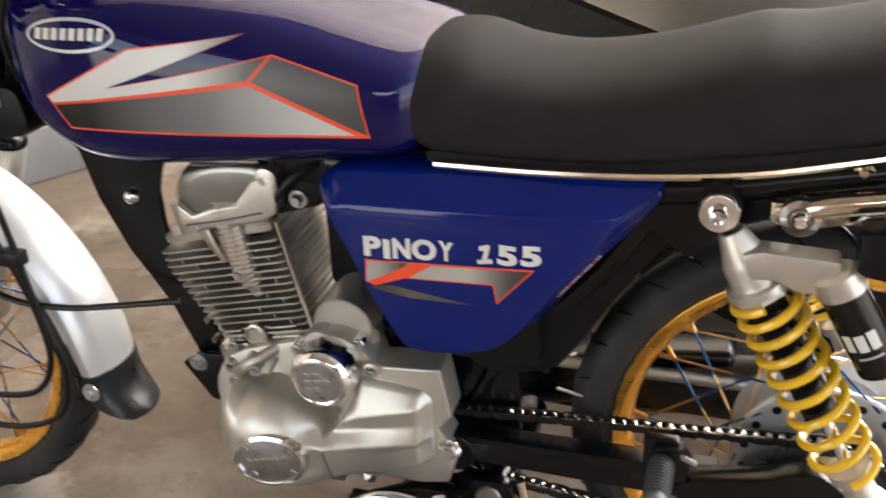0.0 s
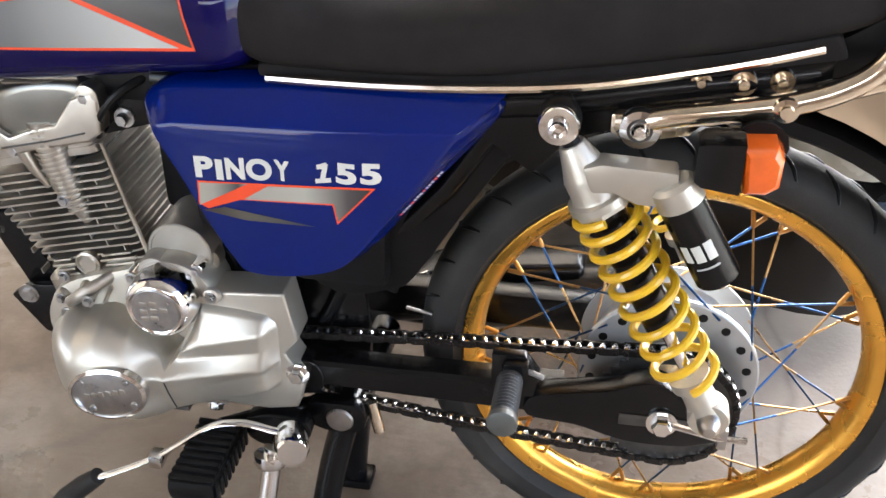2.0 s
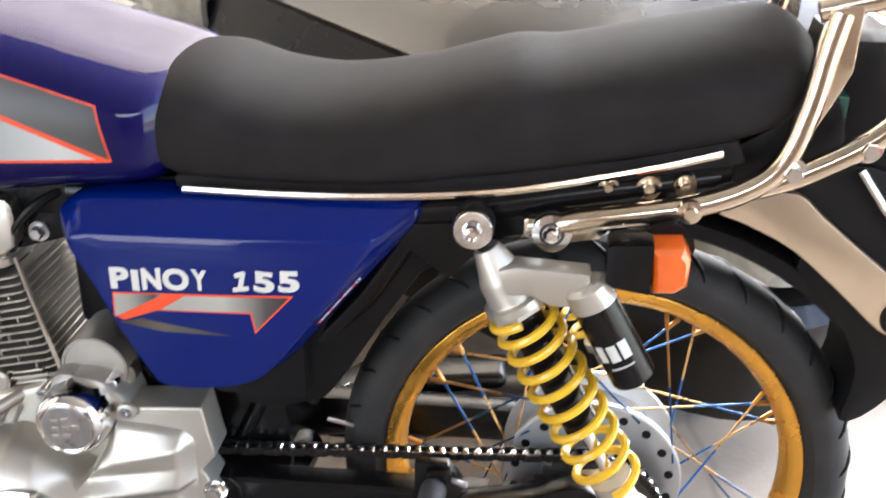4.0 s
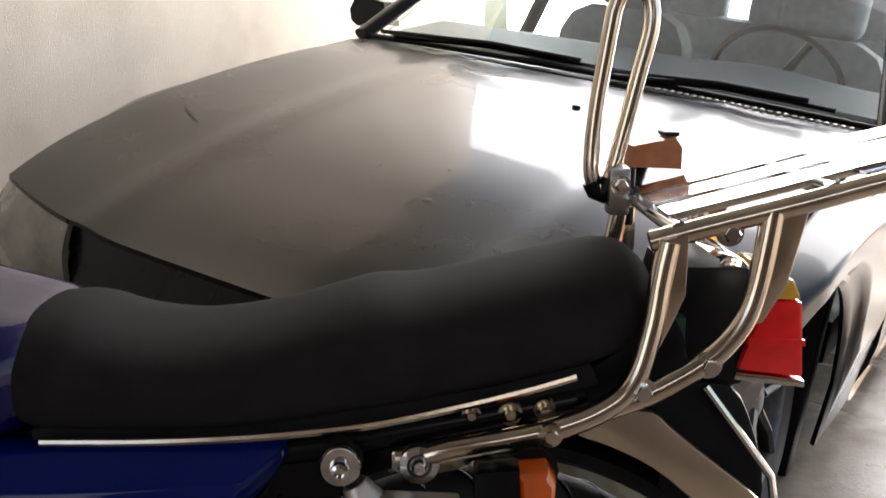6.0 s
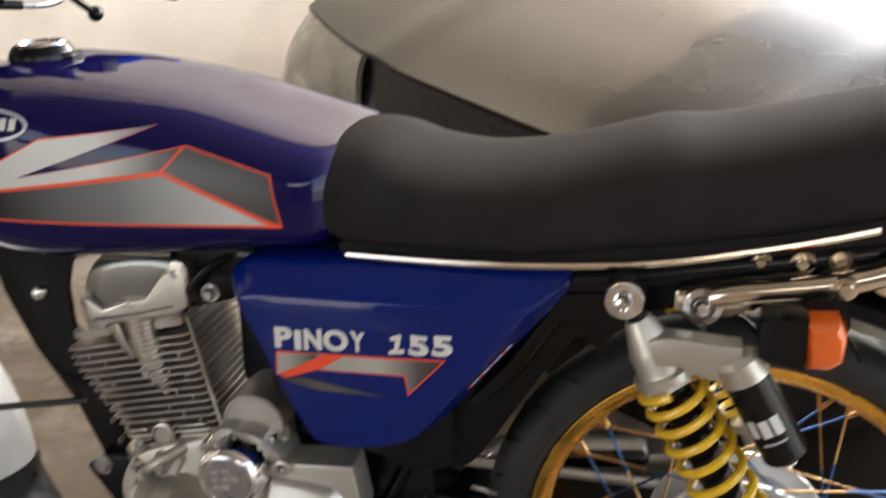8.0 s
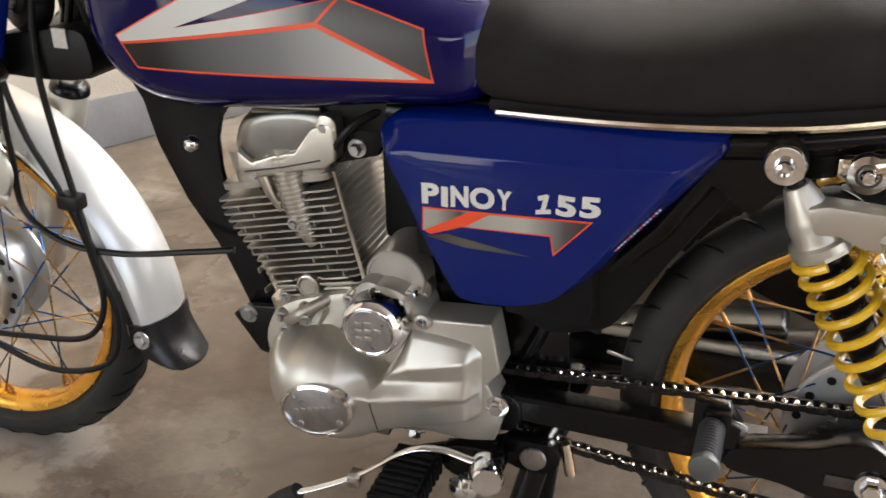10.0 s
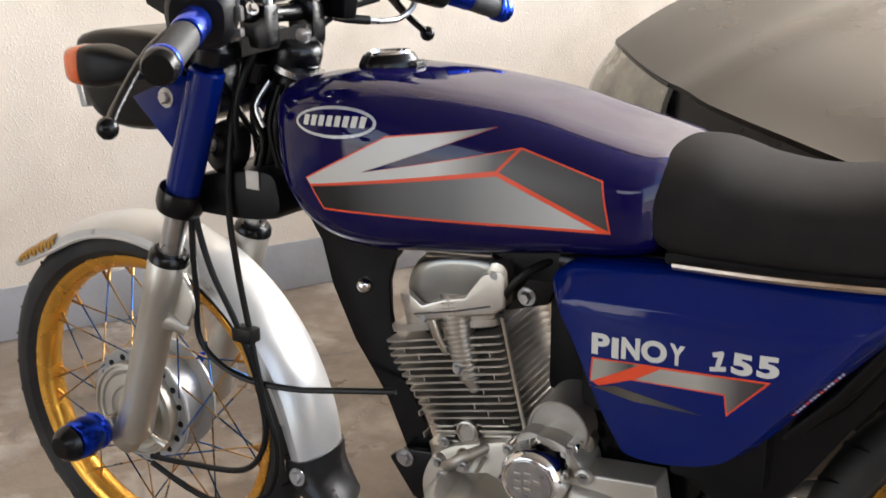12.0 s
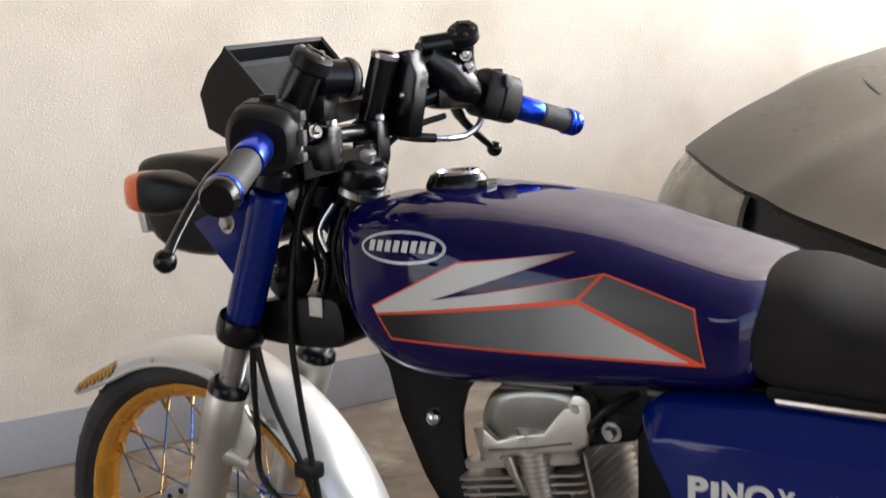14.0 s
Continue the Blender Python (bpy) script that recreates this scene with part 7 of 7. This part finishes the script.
# cowl, wipers, screen
part("cowl", sheet(lambda u, v: (0.735 * u, 1.875 + 0.10 * v - 0.045 * (1 - u * u), 0.888 + 0.004 * v + 0.016 * (1 - u * u)), lin(-1, 1, 31), lin(0, 1, 4), 0.01), PLASTIC, car, "black cowl panel")
for k in range(26):
    u = 0.28 + 0.025 * k
    part("cowl_slot", box((0.735 * u - 0.004, 1.885 - 0.045 * (1 - u * u), 0.8935 + 0.016 * (1 - u * u)), (0.735 * u + 0.004, 1.905 - 0.045 * (1 - u * u), 0.8975 + 0.016 * (1 - u * u)), 0.001), ALLOY, car)


def screen_at(u, v):
    half = 0.725 + (0.585 - 0.725) * v
    s = 1.93 + 0.66 * v - 0.05 * (1 - u * u) * (1 - 0.4 * v)
    z = 0.900 + 0.43 * v + 0.016 * (1 - u * u)
    return (half * u, s, z)


scr = part("windscreen", sheet(screen_at, lin(-1, 1, 25), lin(0, 1, 13), 0.005), GLASS, car, "clear windscreen")
scr.visible_shadow = False
for side in (-1, 1):
    pil = [screen_at(side * 1.0, v) for v in lin(0, 1, 9)]
    part("pillar", tube([(x + side * 0.018, y, z) for x, y, z in pil], 0.032, 10, 0.7), CAR_PAINT, car, "silver-grey windscreen pillar")
    part("screen_seal", tube([(x, y - 0.006, z) for x, y, z in pil], 0.010, 8), PLASTIC, car)
part("screen_seal", tube([screen_at(u, 0.005) for u in lin(-1, 1, 21)], 0.009, 8), PLASTIC, car)
for x0, x1, y1 in ((-0.60, 0.04, 0.05), (0.08, 0.62, 0.10)):
    wp = part("wiper", tube([(x0 * 1.0, 1.900 - 0.045 * (1 - x0 * x0 / 0.54), 0.920), ((x0 + x1) / 2, 1.885, 0.940), (x1, 1.905, 0.930)], [0.009, 0.008, 0.006], 8), BLACK, car, "black windscreen wiper")
    part("blade", tube([(x0 - 0.05, 1.890, 0.926), ((x0 + x1) / 2, 1.872, 0.949), (x1 - 0.06, 1.880, 0.945)], 0.007, 6), PLASTIC, wp)
part("scuff", tube([(-0.592, 1.018, 0.7517), (-0.545, 0.990, 0.7445), (-0.500, 0.964, 0.7376)], [0.002, 0.007, 0.003], 6, 0.12), PLASTIC, hood)
part("stain", lathe([(0, 0.0004), (0.009, 0.0002), (0.013, -0.001)], (0.130, 0.889, 0.7195), (0, -0.27, 1), 12), PLASTIC, hood)
part("washer_nozzle", lathe([(0, 0.008), (0.009, 0.006), (0.011, 0)], (0.118, 1.558, 0.858), (0, 0, 1), 12), PLASTIC, car)

# cabin: roof, doors, glass, rear
def roof_at(u, v):
    half = 0.585 - 0.02 * abs(v - 0.5)
    return (half * u, 2.57 + 1.25 * v, 1.325 + 0.035 * math.sin(math.pi * v) + 0.035 * (1 - u * u))


part("roof", sheet(roof_at, lin(-1, 1, 17), lin(0, 1, 13), 0.02), CAR_PAINT, car, "silver-grey roof")
for side in (-1, 1):
    def door_at(u, v, side=side):
        return (side * (0.742 + 0.085 * math.sin(min(1, u * 1.7) * math.pi / 2) - 0.05 * max(0, u - 0.8) / 0.2), 1.98 + 2.3 * v, 0.885 + 0.02 * math.sin(math.pi * v) + (0.19 - 0.885) * u)
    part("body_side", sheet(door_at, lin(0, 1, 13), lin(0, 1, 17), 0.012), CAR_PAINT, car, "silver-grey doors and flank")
    sg = part("side_window", rings(bmesh.new(), [[(side * (0.735 + o), 2.02, 0.89), (side * (0.600 + o), 2.60, 1.325), (side * (0.590 + o), 3.75, 1.325), (side * (0.725 + o), 4.10, 0.90)] for o in (0.0, 0.005)]), GLASS, car)
    sg.visible_shadow = False
    part("rear_pillar", tube([(side * 0.735, 4.15, 0.89), (side * 0.60, 3.78, 1.25)], 0.04, 8), CAR_PAINT, car)
    part("door_frame", tube([(side * 0.745, 3.05, 0.89), (side * 0.605, 3.02, 1.25)], 0.03, 8), PLASTIC, car)
    mr = part("mirror", rings(bmesh.new(), [[(side * (0.79 + x), 2.10 + q, 0.955 + z) for x, z in ((-0.02, -0.03), (0.09, -0.045), (0.115, -0.03), (0.125, 0.005), (0.110, 0.045), (0.08, 0.055), (0.0, 0.045))] for q in (0.0, 0.03, 0.075)]), CAR_PAINT, car, "silver-grey door mirror")
    part("mirror_face", rings(bmesh.new(), [[(side * (0.79 + x), 2.177 + q, 0.955 + z) for x, z in ((0.01, -0.028), (0.09, -0.036), (0.112, 0.0), (0.095, 0.04), (0.02, 0.038))] for q in (0.0, 0.002)]), CHROME, mr)
part("trunk", sheet(lambda u, v: (0.72 * u, 4.05 + 0.6 * v, 0.93 - 0.03 * v * v + 0.015 * (1 - u * u)), lin(-1, 1, 13), lin(0, 1, 7), 0.012), CAR_PAINT, car)
part("tail_panel", box((-0.78, 4.28, 0.22), (0.78, 4.68, 0.90), 0.05), CAR_PAINT, car)
rw = part("rear_window", rings(bmesh.new(), [[(-0.58, 3.82, 1.32 + o), (0.58, 3.82, 1.32 + o), (0.66, 4.12, 0.93 + o), (-0.66, 4.12, 0.93 + o)] for o in (0.0, 0.006)]), GLASS, car)
rw.visible_shadow = False
# pale blue-grey: the haze of the glass is put into the cloth colour
FABRIC = surface("veiled_seat_cloth", (0.18, 0.205, 0.23), 0.85, var=0.15, scale=30, fine=400, bump=0.3)
part("cabin_floor", box((-0.72, 1.95, 0.28), (0.72, 4.2, 0.40), 0.01), PLASTIC, car)
# raised and blue-grey to stand in for reflections on the windscreen
part("dashboard", sheet(lambda u, v: (0.70 * u, 2.02 + 0.42 * v, 0.915 + 0.055 * v + 0.022 * math.exp(-((u - 0.5) / 0.22) ** 2) * v + 0.012 * (1 - u * u) - 0.12 * max(0, v - 0.8) / 0.2), lin(-1, 1, 33), lin(0, 1, 17), 0.03), surface("dashboard_glare_grey", (0.075, 0.10, 0.13), 0.55, var=0.1, scale=20, bump=0.1), car, "dashboard whose blue-grey holds the windscreen's reflections")
for x, sy, w1 in ((-0.34, 0.20, 1.0), (0.36, 0.0, 1.0)):
    sb = part("car_seat", bevel_all(rings(bmesh.new(), [[(x + sx * w, 2.86 + sy + o, z) for sx, o in ((-1, -0.05), (1, -0.05), (1, 0.07), (-1, 0.07))] for w, z in ((0.24, 0.50), (0.25, 0.80), (0.235, 0.96), (0.20, 1.03), (0.13, 1.07))]), 0.03, 4), FABRIC, car, "cloth seat back, paled by glass haze in its colour")
    part("headrest", box((x - 0.13, 2.86 + sy, 1.07), (x + 0.13, 2.98 + sy, 1.26), 0.055, None, 4), FABRIC, sb)
    for q in (-0.05, 0.05):
        part("headrest_post", rod((x + q, 2.92 + sy, 1.05), (x + q, 2.92 + sy, 1.12), 0.006), CHROME, sb)
bench = part("rear_bench", box((-0.62, 3.65, 0.45), (0.62, 3.85, 1.08), 0.06), FABRIC, car)
for x in (-0.30, 0.05, 0.40):
    part("headrest", box((x - 0.13, 3.69, 1.04), (x + 0.13, 3.81, 1.24), 0.055, None, 4), FABRIC, bench)
sw_c = V(0.36, 2.42, 0.93)
part("steering_wheel", lathe([(0.175, 0.0), (0.185, 0.012), (0.195, 0.0), (0.185, -0.012)], sw_c, (0, -0.85, -0.5), 36, closed=True), PLASTIC, car, "black steering wheel")
for a in (0, 120, 240):
    u, w = frame_of((0, -0.85, -0.5))
    part("wheel_spoke", tube([sw_c, sw_c + (u * math.cos(radians(a)) + w * math.sin(radians(a))) * 0.18], 0.014, 8), PLASTIC, car)


for o in car.children_recursive:      # the body is a little wider than drawn
    o.data.transform(Matrix.Diagonal((1.055, 1, 1, 1)))


def car_wheel(x, y):
    """A road wheel that stands upright on the floor."""
    c = CAR @ V(x, y, 0)
    m = Matrix(((AC.x, AX.x, 0, c.x), (AC.y, AX.y, 0, c.y), (0, 0, 1, 0.295), (0, 0, 0, 1)))
    side = 1 if x > 0 else -1
    w = part("wheel", lathe([(0.19, -0.09), (0.20, -0.095), (0.265, -0.098), (0.285, -0.085), (0.295, -0.05), (0.295, 0.05), (0.285, 0.085), (0.265, 0.098), (0.20, 0.095), (0.19, 0.09)], (0, 0, 0), (1, 0, 0), 48, closed=True), RUBBER, car, "black car tyre on a dark rim")
    w.matrix_world = m
    part("rim", lathe([(0.198, 0.088), (0.192, 0.094), (0.183, 0.085), (0.178, 0.04), (0.178, -0.09), (0.198, -0.09)], (0, 0, 0), (side, 0, 0), 40, closed=True), DARK_STEEL, w)
    for k in range(7):
        a = 2 * math.pi * k / 7
        part("rim_spoke", tube([(side * 0.065, 0.04 * math.cos(a), 0.04 * math.sin(a)), (side * 0.082, 0.11 * math.cos(a), 0.11 * math.sin(a)), (side * 0.078, 0.186 * math.cos(a), 0.186 * math.sin(a))], [0.026, 0.019, 0.021], 8, 0.6), DARK_STEEL, w)
    part("hub_cap", lathe([(0, 0.088), (0.03, 0.086), (0.05, 0.075), (0.055, 0.05)], (0, 0, 0), (side, 0, 0), 24), DARK_STEEL, w)
    part("brake_disc", lathe([(0, 0.012), (0.12, 0.012), (0.12, -0.012), (0, -0.012)], (0, 0, 0), (side, 0, 0), 32), DARK_STEEL, w)


for x, y in ((-0.72, 1.25), (0.72, 1.25), (-0.72, 3.75), (0.72, 3.75)):
    car_wheel(x, y)
